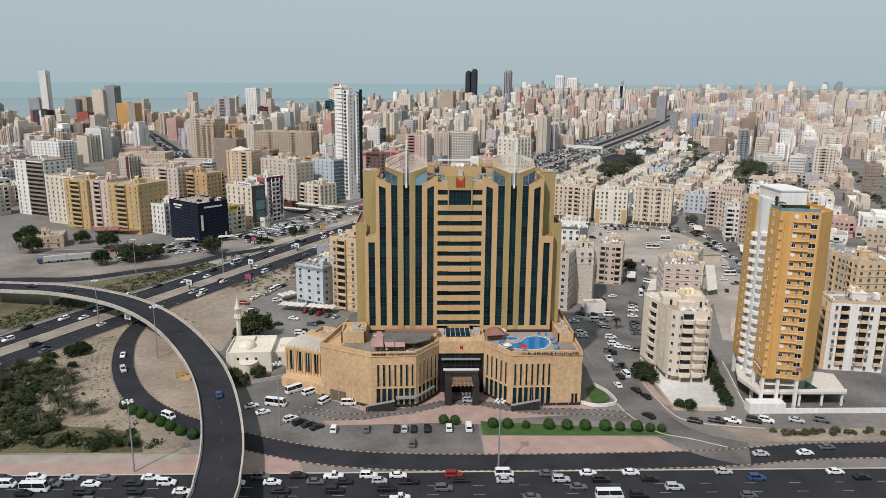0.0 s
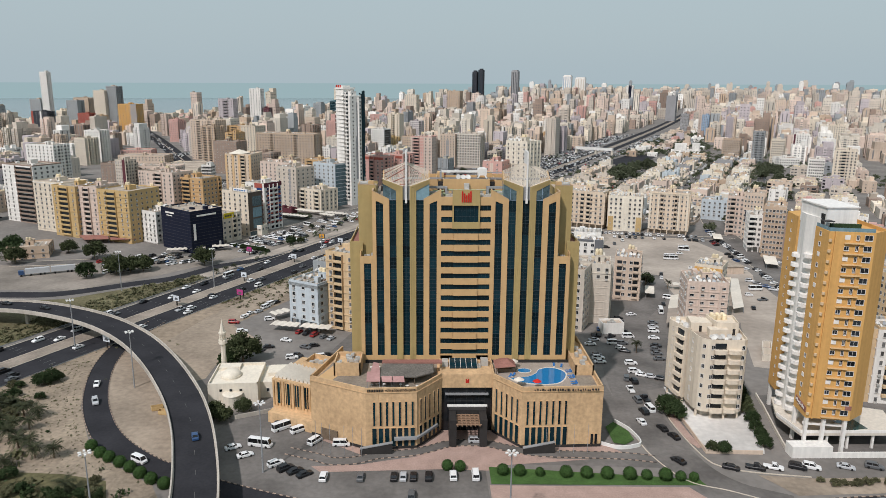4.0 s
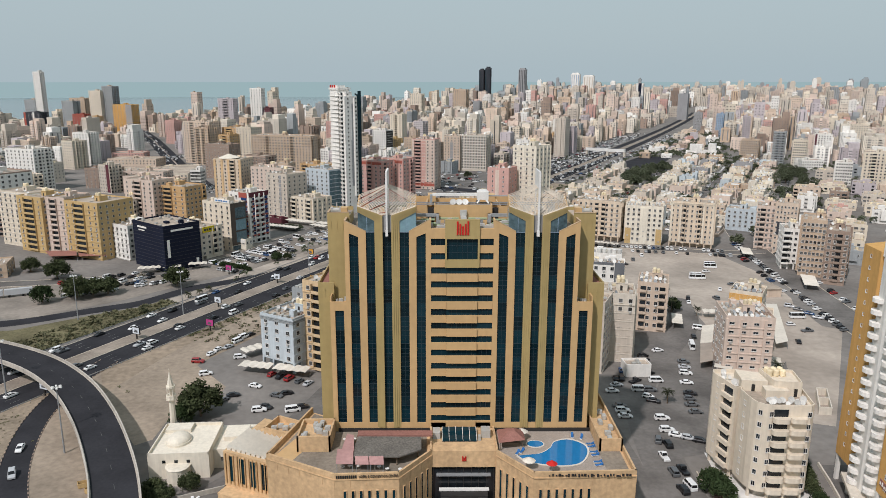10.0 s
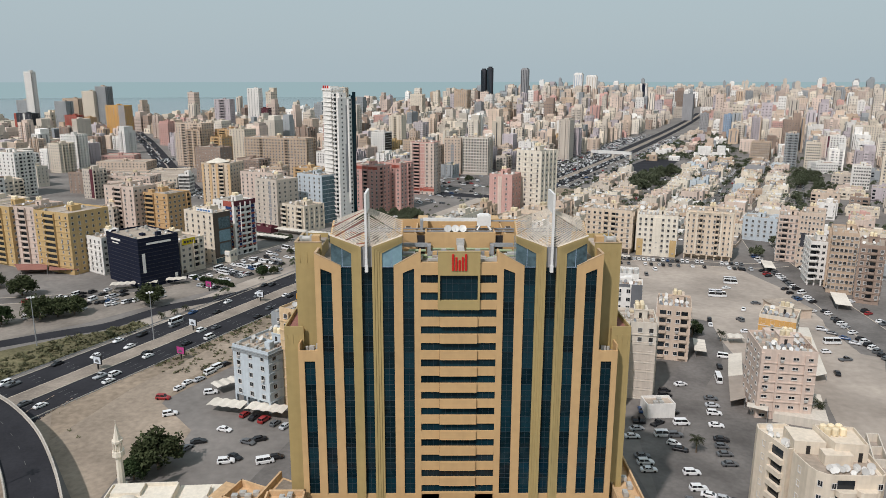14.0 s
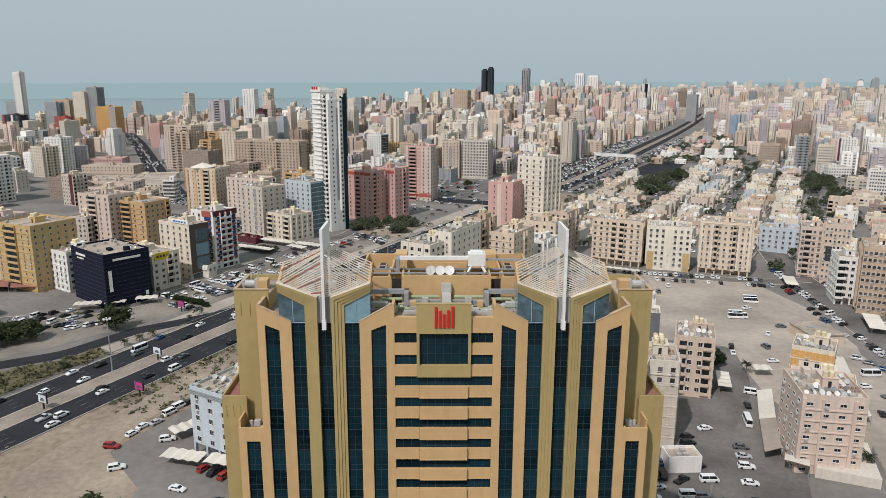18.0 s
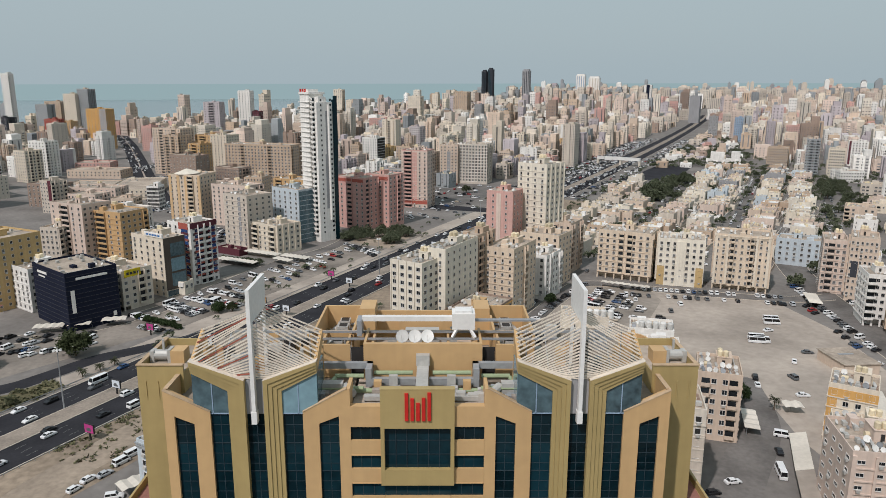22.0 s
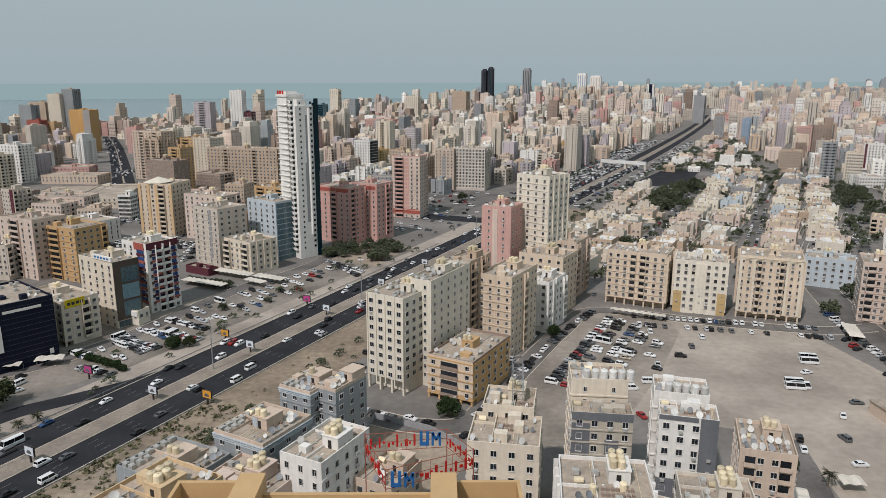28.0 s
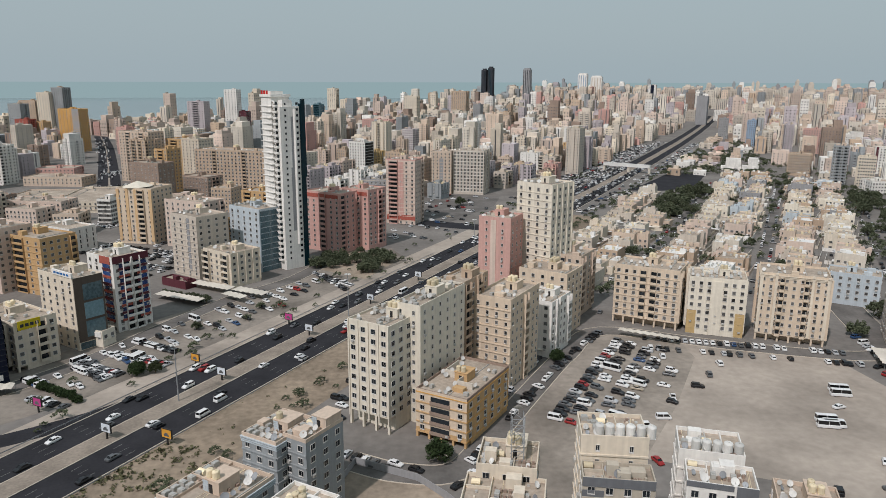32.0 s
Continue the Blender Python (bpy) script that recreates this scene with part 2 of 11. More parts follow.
    def data(self, name, mats, smooth=False):
        me = bpy.data.meshes.new(name)
        me.from_pydata(self.v, [], self.f)
        for m in mats if isinstance(mats, (list, tuple)) else [mats]:
            me.materials.append(m)
        me.polygons.foreach_set("material_index", self.m)
        if smooth:
            me.polygons.foreach_set("use_smooth", [True] * len(self.f))
        me.update()
        return me


def part(name, mesh, material, parent, label="", at=None, smooth=False):
    """Links a mesh as one object under a thing or a part. mesh: a Mesh, or mesh data that alike pieces share."""
    ob = new(name, mesh.data(name, material, smooth) if isinstance(mesh, Mesh) else mesh)
    ob.parent = parent
    if at is not None:
        ob.matrix_basis = at
    return tagged(ob, label)


# Places are read off the camera's view; this grid takes them to metres: across, along, and the lean of its uprights.
GRID_X, GRID_Y, LEAN = 0.988, 1.1737, 0.0944


def placed(at, sized=False):
    """Carries a pose from the view-fitted grid to the ground: its place, its heading and, where sized, its breadth and
    depth.
    """
    across = Vector((at[0][0] * GRID_X, at[1][0] * GRID_Y))
    deep = Vector((at[0][1] * GRID_X, at[1][1] * GRID_Y))
    size = at.to_scale()
    turn = math.atan2(across.y, across.x)
    z = at[2][3]
    m = Matrix.Translation((at[0][3] * GRID_X, at[1][3] * GRID_Y - LEAN * z, z)) @ Matrix.Rotation(turn, 4, "Z")
    return m @ (Matrix.Diagonal((across.length, deep.length, size.z, 1)) if sized else Matrix.Diagonal((*size, 1)))


def thing(name, label, category, at=None, group="", kind="", data=None):
    """A top-level thing. Without a pose its parts are given in the view-fitted grid itself."""
    ob = new(name, data)
    ob.matrix_basis = Matrix.Diagonal((GRID_X, GRID_Y, 1, 1)) if at is None else placed(at, category in ("building", "house", "mosque", "shed"))
    return tagged(ob, label, category, group, kind)


def shell(x0, x1, y0, y1, z0, z1, lip, t):
    """The outside of a flat-roofed block in one piece: walls, parapet and sunk roof."""
    rings = [[(x0 + i, y0 + i, z), (x1 - i, y0 + i, z), (x1 - i, y1 - i, z), (x0 + i, y1 - i, z)] for i, z in ((0, z0), (0, z1 + lip), (t, z1 + lip), (t, z1))]
    faces = [(4 * r + k, 4 * r + (k + 1) % 4, 4 * r + 4 + (k + 1) % 4, 4 * r + 4 + k) for r in range(3) for k in range(4)]
    return Mesh().add(sum(rings, []), faces + [(12, 13, 14, 15), (3, 2, 1, 0)])


def rim(x0, x1, y0, y1, z0, z1, t):
    """A parapet all round, in one piece."""
    rings = [[(x0 + i, y0 + i, z), (x1 - i, y0 + i, z), (x1 - i, y1 - i, z), (x0 + i, y1 - i, z)] for i, z in ((0, z0), (0, z1), (t, z1), (t, z0))]
    return Mesh().add(sum(rings, []), [(4 * r + k, 4 * r + (k + 1) % 4, (4 * r + 4 + (k + 1) % 4) % 16, (4 * r + 4 + k) % 16) for r in range(4) for k in range(4)])


def strip(line, left, right, z, thick=0.0):
    """A band of road along a line of points, from left to right metres off it (left positive). Returns a Mesh."""
    pts = [Vector((p[0], p[1])) for p in line]
    heights = [p[2] if len(p) > 2 else z for p in line]
    mesh, rows = Mesh(), []
    for i, p in enumerate(pts):
        ahead = (pts[min(i + 1, len(pts) - 1)] - pts[max(i - 1, 0)]).normalized()
        side = Vector((-ahead.y, ahead.x))
        rows.append((p + side * left, p + side * right, heights[i]))
    if thick:
        for (a, b, h), (c, d, k) in zip(rows, rows[1:]):
            mesh.add([(*b, h - thick), (*d, k - thick), (*c, k - thick), (*a, h - thick), (*b, h), (*d, k), (*c, k), (*a, h)],
                     [(3, 2, 1, 0), (4, 5, 6, 7), (0, 1, 5, 4), (1, 2, 6, 5), (2, 3, 7, 6), (3, 0, 4, 7)])
    else:
        for (a, b, h), (c, d, k) in zip(rows, rows[1:]):
            mesh.add([(*b, h), (*d, k), (*c, k), (*a, h)], [(0, 1, 2, 3)])
    return mesh


def smooth_line(points, steps=6):
    """A Catmull-Rom line through the points."""
    pts = [Vector(p) for p in points]
    pts = [pts[0] * 2 - pts[1]] + pts + [pts[-1] * 2 - pts[-2]]
    out = []
    for i in range(1, len(pts) - 2):
        a, b, c, d = pts[i - 1:i + 3]
        for k in range(steps):
            t = k / steps
            out.append(0.5 * (2 * b + (c - a) * t + (2 * a - 5 * b + 4 * c - d) * t * t + (3 * b - a - 3 * c + d) * t ** 3))
    out.append(pts[-2])
    return out


def along(line, gap, start=0.0):
    """Points and headings at even gaps along a line."""
    out, left = [], start
    for a, b in zip(line, line[1:]):
        a, b = Vector(a), Vector(b)
        long = (b - a).length
        while left <= long:
            out.append((a + (b - a) * (left / long), math.degrees(math.atan2(b.y - a.y, b.x - a.x))))
            left += gap
        left -= long
    return out


# ---- ground, sea, roads ----
D, N = Vector((0.506, 0.8625)), Vector((-0.8625, 0.506))   # along the diagonal motorway, and across it to the left
EDGE = Vector((-164.5, 4.5))                               # on its near kerb


def way(s, off):
    """A place s metres along the motorway's near kerb and off metres across it. The road bends a little far out."""
    return EDGE + D * s + N * (off + max(0.0, s - 560) ** 2 * 0.000022)


ground = thing("ground", "dusty beige city ground reaching the horizon", "ground", Matrix(), kind="structure",
               data=Mesh().add([(-4900, -1500, 0), (4900, -1500, 0), (4900, 4900, 0), (-4900, 4900, 0)], [(0, 1, 2, 3)]).data("ground", CITY))
coast = [(-4900, -300), (-2400, 500), (-1250, 930), (-720, 1235), (-640, 1400), (-470, 1470), (-250, 1680), (-230, 2000), (-150, 2310), (120, 2810),
         (330, 2980), (420, 3250), (800, 3700), (1000, 4050), (-4900, 4050)]
sea = thing("sea", "calm grey-green sea under haze", "sea", kind="structure", data=Mesh().add([(x, y, 0.6) for x, y in coast], [tuple(range(len(coast)))]).data("sea", SEA))

# Glowing ring wall in haze colour, standing in for the hazy distance.
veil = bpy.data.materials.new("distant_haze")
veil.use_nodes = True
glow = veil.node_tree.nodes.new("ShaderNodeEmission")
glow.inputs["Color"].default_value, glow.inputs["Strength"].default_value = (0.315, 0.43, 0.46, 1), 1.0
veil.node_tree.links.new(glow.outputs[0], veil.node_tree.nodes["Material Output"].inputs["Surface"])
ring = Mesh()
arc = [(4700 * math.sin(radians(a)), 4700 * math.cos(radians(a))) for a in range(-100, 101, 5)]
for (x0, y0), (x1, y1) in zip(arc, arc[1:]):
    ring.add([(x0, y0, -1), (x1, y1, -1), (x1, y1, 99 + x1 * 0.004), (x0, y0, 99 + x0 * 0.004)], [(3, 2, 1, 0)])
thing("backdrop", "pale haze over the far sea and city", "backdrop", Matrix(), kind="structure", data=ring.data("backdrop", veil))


def patch(name, label, category, outline, z, material):
    return thing(name, label, category, kind="structure", data=Mesh().add([(x, y, z) for x, y in outline], [tuple(range(len(outline)))]).data(name, material))


def striped(parent, line, off, z):
    """A kerb of stones painted dark and light by turns."""
    for start, material in ((0.0, KERB_TAN), (1.0, KERB_DARK)):
        m = Mesh()
        for p, a in along([(q[0], q[1], 0) for q in line], 2.0, start):
            c, s = math.cos(radians(a)), math.sin(radians(a))
            m.prism([(p.x + c * u - s * (v + off), p.y + s * u + c * (v + off)) for u, v in ((0, -0.12), (1.02, -0.12), (1.02, 0.12), (0, 0.12))], z - 0.1, z + 0.15)
        tagged(part("kerb_stone", m, material, parent, "painted kerb stones"), kind="stuff")


def road(name, label, line, left, right, z, material, kerbs=True, category="road"):
    ob = thing(name, label, category, kind="structure", data=strip(line, left, right, z).data(name, material))
    if kerbs:
        for off, sgn in ((left, 1), (right, -1)):
            part("kerb", strip(line, off + (0.3 if sgn > 0 else 0), off + (0 if sgn > 0 else -0.3), z + 0.14, 0.25), KERB_LIGHT, ob)
    return ob


def dashes(parent, line, off, z, long=3.0, gap=12.0, wide=0.08):
    mesh = Mesh()
    for p, a in along([(q[0], q[1], 0) for q in line], gap):
        c, s = math.cos(radians(a)), math.sin(radians(a))
        x, y = p.x - s * off, p.y + c * off
        h = z if not callable(z) else z(p)
        mesh.add([(x + c * u - s * v, y + s * u + c * v, h) for u, v in ((0, -wide), (long, -wide), (long, wide), (0, wide))], [(0, 1, 2, 3)])
    tagged(part("lane_marking", mesh, LINE, parent), kind="stuff")


# the diagonal motorway: two carriageways and a paved median
reach = [way(s, 0) for s in range(-260, 600, 20)] + [way(s, 0) for s in range(600, 2300, 60)]
near_way = road("motorway_near_carriageway", "black asphalt carriageway of the diagonal motorway", reach, 12.5, 0.3, 0.05, ASPHALT)
far_way = road("motorway_far_carriageway", "black asphalt carriageway beyond the paved median", reach, 33, 20.5, 0.05, ASPHALT)
thing("median", "sandy paved strip between the carriageways", "pavement", kind="structure", data=strip(reach, 20.2, 12.8, 0.16, 0.2).data("median", surface("sandy_median", (0.262, 0.222, 0.182), 0.95, 0.16, 1.2, 0.2, 0, 0.3)))
for ob, offs in ((near_way, (3.4, 6.5, 9.6)), (far_way, (23.7, 26.8, 29.9))):
    for o in offs:
        dashes(ob, [(p.x, p.y) for p in reach[:60]], o, 0.06, wide=0.05)
# sandy verge towards the hotel, and the scrubby strip with the service road beyond
thing("verge", "bare sandy slope beside the motorway", "ground", kind="structure", data=strip(reach[4:42], 0, -26, 0.03).data("verge", surface("eroded_sand", (0.245, 0.195, 0.145), 0.95, 0.22, 0.4, 0.3, 0, 0.8)))
service = smooth_line([(-300, 92), (-232, 106), (-196, 108), (-165.7, 123.7), (-149.9, 131.9), (-142, 140.6), (-132, 154.2)] + [tuple(way(a, b)) for a, b in ((155, 43.5), (166, 38), (180, 32), (196, 28))])
road("service_road", "dark asphalt service road joining the motorway", service, 4.0, -4.0, 0.046, ASPHALT, False)
thing("lot_verge", "pale sandy verge between motorway and parking ground", "ground", kind="structure", data=strip(reach[20:43], 46, 33.3, 0.034).data("lot_verge", DIRT))
patch("planted_strip", "sandy strip with green scrub", "ground", [(-230, 62), (-186, 40), (-130, 133), (-138, 138), (-146, 128), (-163, 118), (-187, 101), (-230, 96)], 0.035, SCRUBLAND)
patch("sandy_shoulder", "bare pale sand between motorway and service road", "ground", [(-130, 133), (-120, 142), (-96, 190), (-104, 190), (-131, 147), (-138, 138)], 0.035, DIRT)
patch("truck_lot", "pale dusty lot beside the service road", "parking lot", [(-300, 112), (-226, 114), (-190, 113), (-160, 136), (-140, 158), (-112, 186), (-150, 205), (-160, 190), (-190, 166), (-250, 156), (-300, 160)], 0.032, DUSTY_ASPHALT)
# lots left of the motorway
patch("parking_ground", "dusty asphalt parking ground", "parking lot", [(-112, 186), (-82, 232), (-48, 290), (-8, 352), (-20, 380), (-60, 330), (-95, 288), (-130, 240), (-150, 205)], 0.045, DUSTY_ASPHALT)
road("district_street", "grey street behind the parking ground", smooth_line([(-250, 158), (-190, 168), (-152, 184), (-133, 204), (-121, 224), (-110, 250), (-92, 285), (-68, 318), (-52, 372), (-46, 440), (-60, 520)]), 4.5, -4.5, 0.06, OLD_ASPHALT)
road("cross_street", "wide dark cross street at the junction", [(-60, 470), (0, 452), (50, 436), (95, 428)], 9, -9, 0.07, ASPHALT, False)
patch("junction_lot", "grey parking lot by the junction", "parking lot", [(-40, 480), (20, 456), (60, 520), (70, 565), (0, 575), (-30, 530)], 0.045, OLD_ASPHALT)
patch("garden_plot", "dark green planted plot", "ground", [(-66, 338), (-50, 384), (-14, 352), (-30, 316)], 0.052, SAND)
road("avenue", "grey avenue leading to the shore", smooth_line([(-246, 470), (-275, 520), (-303, 567), (-397, 741), (-520, 965), (-640, 1170)]), 11, -11, 0.05, ASPHALT, False)
thing("median", "pale median of the avenue", "pavement", kind="structure", data=strip(smooth_line([(-303, 567), (-397, 741), (-520, 965), (-640, 1170)]), 0.9, -0.9, 0.16, 0.1).data("median", PAVING))

# the lower motorway, its pavement, and the slip roads
flat = [(x, 0) for x in range(-420, 440, 20)]
low_way = road("lower_motorway", "black asphalt motorway crossing in front", [(x, -66) for x, _ in flat], 9, -9, 0.056, ASPHALT)
road("lower_motorway_far_side", "second carriageway of the lower motorway", [(x, -92) for x, _ in flat], 9, -9, 0.056, ASPHALT)
for o in (-62.5, -66, -69.5):
    dashes(low_way, [(x, o) for x, _ in flat], 0, 0.064)
patch("lower_pavement", "pink paved verge along the motorway", "pavement", [(-420, -56.6), (-45, -56.6), (-47, -52), (-64, -45.5), (-76, -48), (-420, -47)], 0.06, PINK_PAVING)
slip = smooth_line([(-131, 72), (-134.5, 54), (-132.5, 32), (-125, 11), (-115, -6.5), (-104, -19.5), (-90, -30), (-78, -35.8), (-66, -41.3), (-43, -48.8), (-20.5, -52), (11, -52.9), (43, -52.6), (72, -51.6), (97, -49), (122, -48.3), (200, -46.5), (420, -45)])
slip_road = road("slip_road", "dark asphalt slip road curving under the flyover", slip, 3.6, -3.6, 0.08, ASPHALT, False)
for off in (3.75, -3.75):
    striped(slip_road, slip, off, 0.08)
patch("verge_concrete", "pale concrete strip along the mound", "pavement", [(-420, -47.1), (-82, -47.6), (-79, -49.0), (-80, -51.4), (-420, -52.0)], 0.068, PAVING)
patch("loop_infield", "bare sand inside the slip road loop", "ground", [(-131, 66), (-134, 54), (-132.5, 32), (-125, 11), (-115, -6.5), (-104, -19.5), (-90, -30), (-78, -35.8), (-74, -30), (-78, -18), (-90, 0), (-106, 22)], 0.062, SAND)
patch("planted_mound", "sandy mound planted with palms and shrubs", "ground", [(-197, -47), (-78, -47.5), (-84, -39), (-100, -29), (-112, -18), (-124, 0), (-134, 20), (-139, 44), (-152, 22), (-170, -6)], 0.038, EARTH)

patch("mound_growth", "olive weeds on the low side of the mound", "ground", [(-197, -46.8), (-92, -46.8), (-97, -37), (-110, -34), (-124, -33), (-134, -30), (-140, -20), (-150, -8), (-166, -2)], 0.042, surface("weedy_ground", (0.105, 0.096, 0.05), 0.95, 0.3, 0.7, 0.35, 0, 0.5))
patch("mosque_ground", "bare sandy ground behind the mosque", "ground", [(-120, 46), (-95, 17), (-91, 20), (-91, 30), (-80, 40), (-80, 52), (-96, 68), (-95, 84), (-84, 101), (-80, 126), (-88, 126), (-110, 80)], 0.036, SAND)

# hotel forecourt
patch("forecourt", "grey asphalt forecourt parking lot", "parking lot", [(-75, -36.5), (-66, -37), (-44, -46), (-20, -49.4), (4, -50), (4, -30), (60, -33), (60, -28), (40, -24), (52, -10), (50, 30), (44, 60), (-44, 60), (-62, 6), (-76, -12)], 0.06, OLD_ASPHALT)
patch("verge_paving", "pink paving between lawn and slip road", "pavement", [(4.5, -50), (11, -50.3), (43, -50), (70, -48.8), (62, -41), (4.5, -39.6)], 0.075, PINK_PAVING)
patch("forecourt_paving", "pink paving before the hotel wall", "pavement", [(-46, -17), (-30, -26.5), (-12, -27), (-3, -33), (5, -33.5), (14, -28), (46, -27), (40, -21.5), (14, -21.5), (7, -13), (-7, -13), (-15, -21), (-30, -22.5)], 0.09, PINK_PAVING)
drive = smooth_line([(-52, -24.0), (-43.5, -27.0), (-38.5, -29.0), (-32, -28.6), (-26, -26.4), (-17, -25.2), (-11, -23.2), (-6, -21.0), (0, -20.4), (6, -21.0), (12, -23.4), (20, -25.6), (32, -26.4), (44, -27.2), (52, -28.6)])
drive_road = road("hotel_driveway", "grey driveway curving past the hotel entrance", drive, 1.5, -1.5, 0.105, OLD_ASPHALT, False)
for off in (1.6, -1.6):
    striped(drive_road, drive, off, 0.11)
patch("parking_pavement", "pink paving between driveway and parking bays", "pavement", [(-44, -31.2), (-31, -30.6), (-23, -28.6), (-8, -25.6), (0, -23), (8, -25.8), (20, -28), (34, -28.6), (5, -31.6), (-8, -32.8), (-23, -33.2), (-41, -33.8)], 0.098, PINK_PAVING)
patch("lawn", "clipped green lawn strip", "lawn", [(5, -39.2), (62, -40.2), (61, -37.6), (5, -31.8)], 0.10, GRASS)
lawn = thing("oval_lawn", "pointed oval lawn inside a white ramp wall", "lawn", kind="structure",
             data=Mesh().add([(x, y, 0.35) for x, y in [(43, -12.5), (46.2, -9.8), (49.3, -15), (49.6, -19.5), (46, -22), (43, -21)]], [(0, 1, 2, 3, 4, 5)]).data("oval_lawn", GRASS))
part("wall", strip(smooth_line([(39, -21.5), (43.5, -23.6), (48.5, -23), (51, -21), (49.8, -14.5), (46.6, -9.4)]), 0.15, -0.15, 1.1, 1.1), WHITE_METAL, lawn, "low white curved wall")
# streets and lots right of the hotel
road("side_street", "grey street beside the hotel", smooth_line([(80, -50.4), (68, -44.6), (60.7, -34.7), (57.5, -18.5), (57, 4.3), (60, 29.8), (65, 54.7), (86, 84), (104, 110), (112, 140)]), 6, -6.5, 0.087, OLD_ASPHALT, False)
part("kerb", strip(smooth_line([(75.5, -46.6), (67, -42.4), (57.4, -38), (51.8, -26), (50.6, -14.6)]), 0.15, -0.15, 0.2, 0.25), KERB_LIGHT, bpy.data.objects["side_street"])
part("kerb", strip(smooth_line([(92, -37), (78.4, -35), (70.6, -32.6), (66.8, -28), (64.8, -12.8), (65, 4.2)]), 0.15, -0.15, 0.2, 0.25), KERB_LIGHT, bpy.data.objects["side_street"])
thing("side_pavement", "pinkish paved footway beside the street", "pavement", kind="structure", data=strip(smooth_line([(60.6, -26), (58.2, -18.5), (57.6, 2)]), -6.9, -9.6, 0.16, 0.2).data("side_pavement", PINK_PAVING))
patch("sloping_verge", "dusty bare verge below the terrace wall", "ground", [(78, -36), (92, -37.5), (150, -37), (300, -34), (300, -41), (122, -43.4), (97, -44), (84, -44.5)], 0.07, SAND)
patch("side_parking", "dark worn parking ground beside the hotel", "parking lot", [(62, 10), (66, 42), (84, 74), (104, 66), (92, 40), (78, 14)], 0.05, OLD_ASPHALT)
patch("dusty_plot", "bare dusty plot behind the apartment houses", "ground", [(111.1, 28.2), (126.0, 67.3), (151.5, 116.4), (167.3, 139.7), (163.4, 105.1), (170.0, 101.4), (132.6, 47.1), (118.0, 26.2)], 0.034, DIRT)
patch("lot_asphalt", "dusty worn asphalt along the apartment street", "parking lot", [(30, 132), (45, 136), (74, 158), (92, 184), (113, 220), (113, 240), (84, 246), (62, 222), (42, 190)], 0.045, surface("worn_sandy_asphalt", (0.275, 0.24, 0.203), 0.95, 0.14, 0.4, 0.34, 0, 0.2))
patch("sand_lot", "open sandy lot used for parking", "parking lot", [(48, 160), (60, 205), (85, 247), (112, 243), (168, 222), (176, 180), (170, 140), (150, 96), (118, 60), (112, 100), (116, 140), (84, 150)], 0.04, DIRT)
road("right_road", "grey road lined with parked cars", smooth_line([(176, 60), (178, 92), (184, 140), (190, 180), (200, 240), (215, 290), (224, 318)]), 8, -8, 0.055, OLD_ASPHALT)
road("apartment_street", "grey street along the apartment row", smooth_line([(-14, 152), (0, 147), (16, 148), (29, 168), (42, 190), (62, 222), (83, 246), (130, 232), (176, 222), (200, 225)]), 4.2, -4.2, 0.065, OLD_ASPHALT)
for off, s0, s1 in ((-59, 420, 700), (3, 330, 800), (68, 330, 800)):
    line = [(D.y * off + D.x * s, -D.x * off + D.y * s) for s in range(s0, s1, 30)]
    road("quarter_street", "straight grey street through the low quarter", line, 4.0, -4.0, 0.054, OLD_ASPHALT, False)
patch("bus_yard", "dark asphalt bus yard", "parking lot", [(196, 600), (228, 633), (294, 728), (334, 716), (318, 690), (280, 622), (240, 600)], 0.05, ASPHALT)

# the flyover ramp
deck_line = smooth_line([(-420, 96, 1.2), (-300, 92, 4.0), (-209, 75, 7.0), (-180, 70, 7.4), (-150, 57.5, 7.4), (-127, 41, 7.4), (-108, 21, 7.4), (-91, -2, 7.4), (-80.5, -20, 7.4), (-72.5, -38, 7.4), (-66.8, -54, 7.4), (-63.5, -68, 7.4), (-62, -82, 7.4), (-62, -140, 6.0), (-64, -260, 1.0)])
flyover = thing("flyover", "curved concrete flyover with a dark asphalt deck", "flyover", kind="structure")
flyover.location.y -= LEAN * 7.4
part("deck", strip(deck_line, 5.6, -5.6, 0, 0.7), CONCRETE, flyover)
part("girder", strip([(p.x, p.y, p.z - 0.7) for p in deck_line], 3.2, -3.2, 0, 0.9), CONCRETE, flyover)
part("roadway", strip([(p.x, p.y, p.z + 0.03) for p in deck_line], 5.0, -5.0, 0), ASPHALT, flyover, "dark asphalt roadway")
for a, b in ((5.6, 5.25), (-5.25, -5.6)):
    part("parapet", strip([(p.x, p.y, p.z + 0.95) for p in deck_line], a, b, 0, 1.0), CONCRETE, flyover, "pale concrete parapet")
mark = Mesh()
for p, a in along(deck_line, 9):
    c, s = math.cos(radians(a)), math.sin(radians(a))
    for o in (0.0,):
        mark.add([(p.x + c * u - s * (v + o), p.y + s * u + c * (v + o), p.z + 0.05) for u, v in ((0, -0.05), (2.2, -0.05), (2.2, 0.05), (0, 0.05))], [(0, 1, 2, 3)])
tagged(part("lane_marking", mark, surface("worn_road_paint", (0.11, 0.11, 0.105), 0.8), flyover), kind="stuff")
for p, a in along(deck_line, 27, 20):
    if p.z > 5.5 and not (-75 < p.y < -57) and not (-103 < p.y < -83):
        q = (p.xy - EDGE).dot(N)
        if q < -1 or q > 34 or 13 < q < 20:
            part("pier", Mesh().cyl(p.x, p.y, 0, p.z - 1.5, 0.9, n=12).box(p.x - 2.2, p.x + 2.2, p.y - 1.0, p.y + 1.0, p.z - 2.2, p.z - 1.5), CONCRETE, flyover)


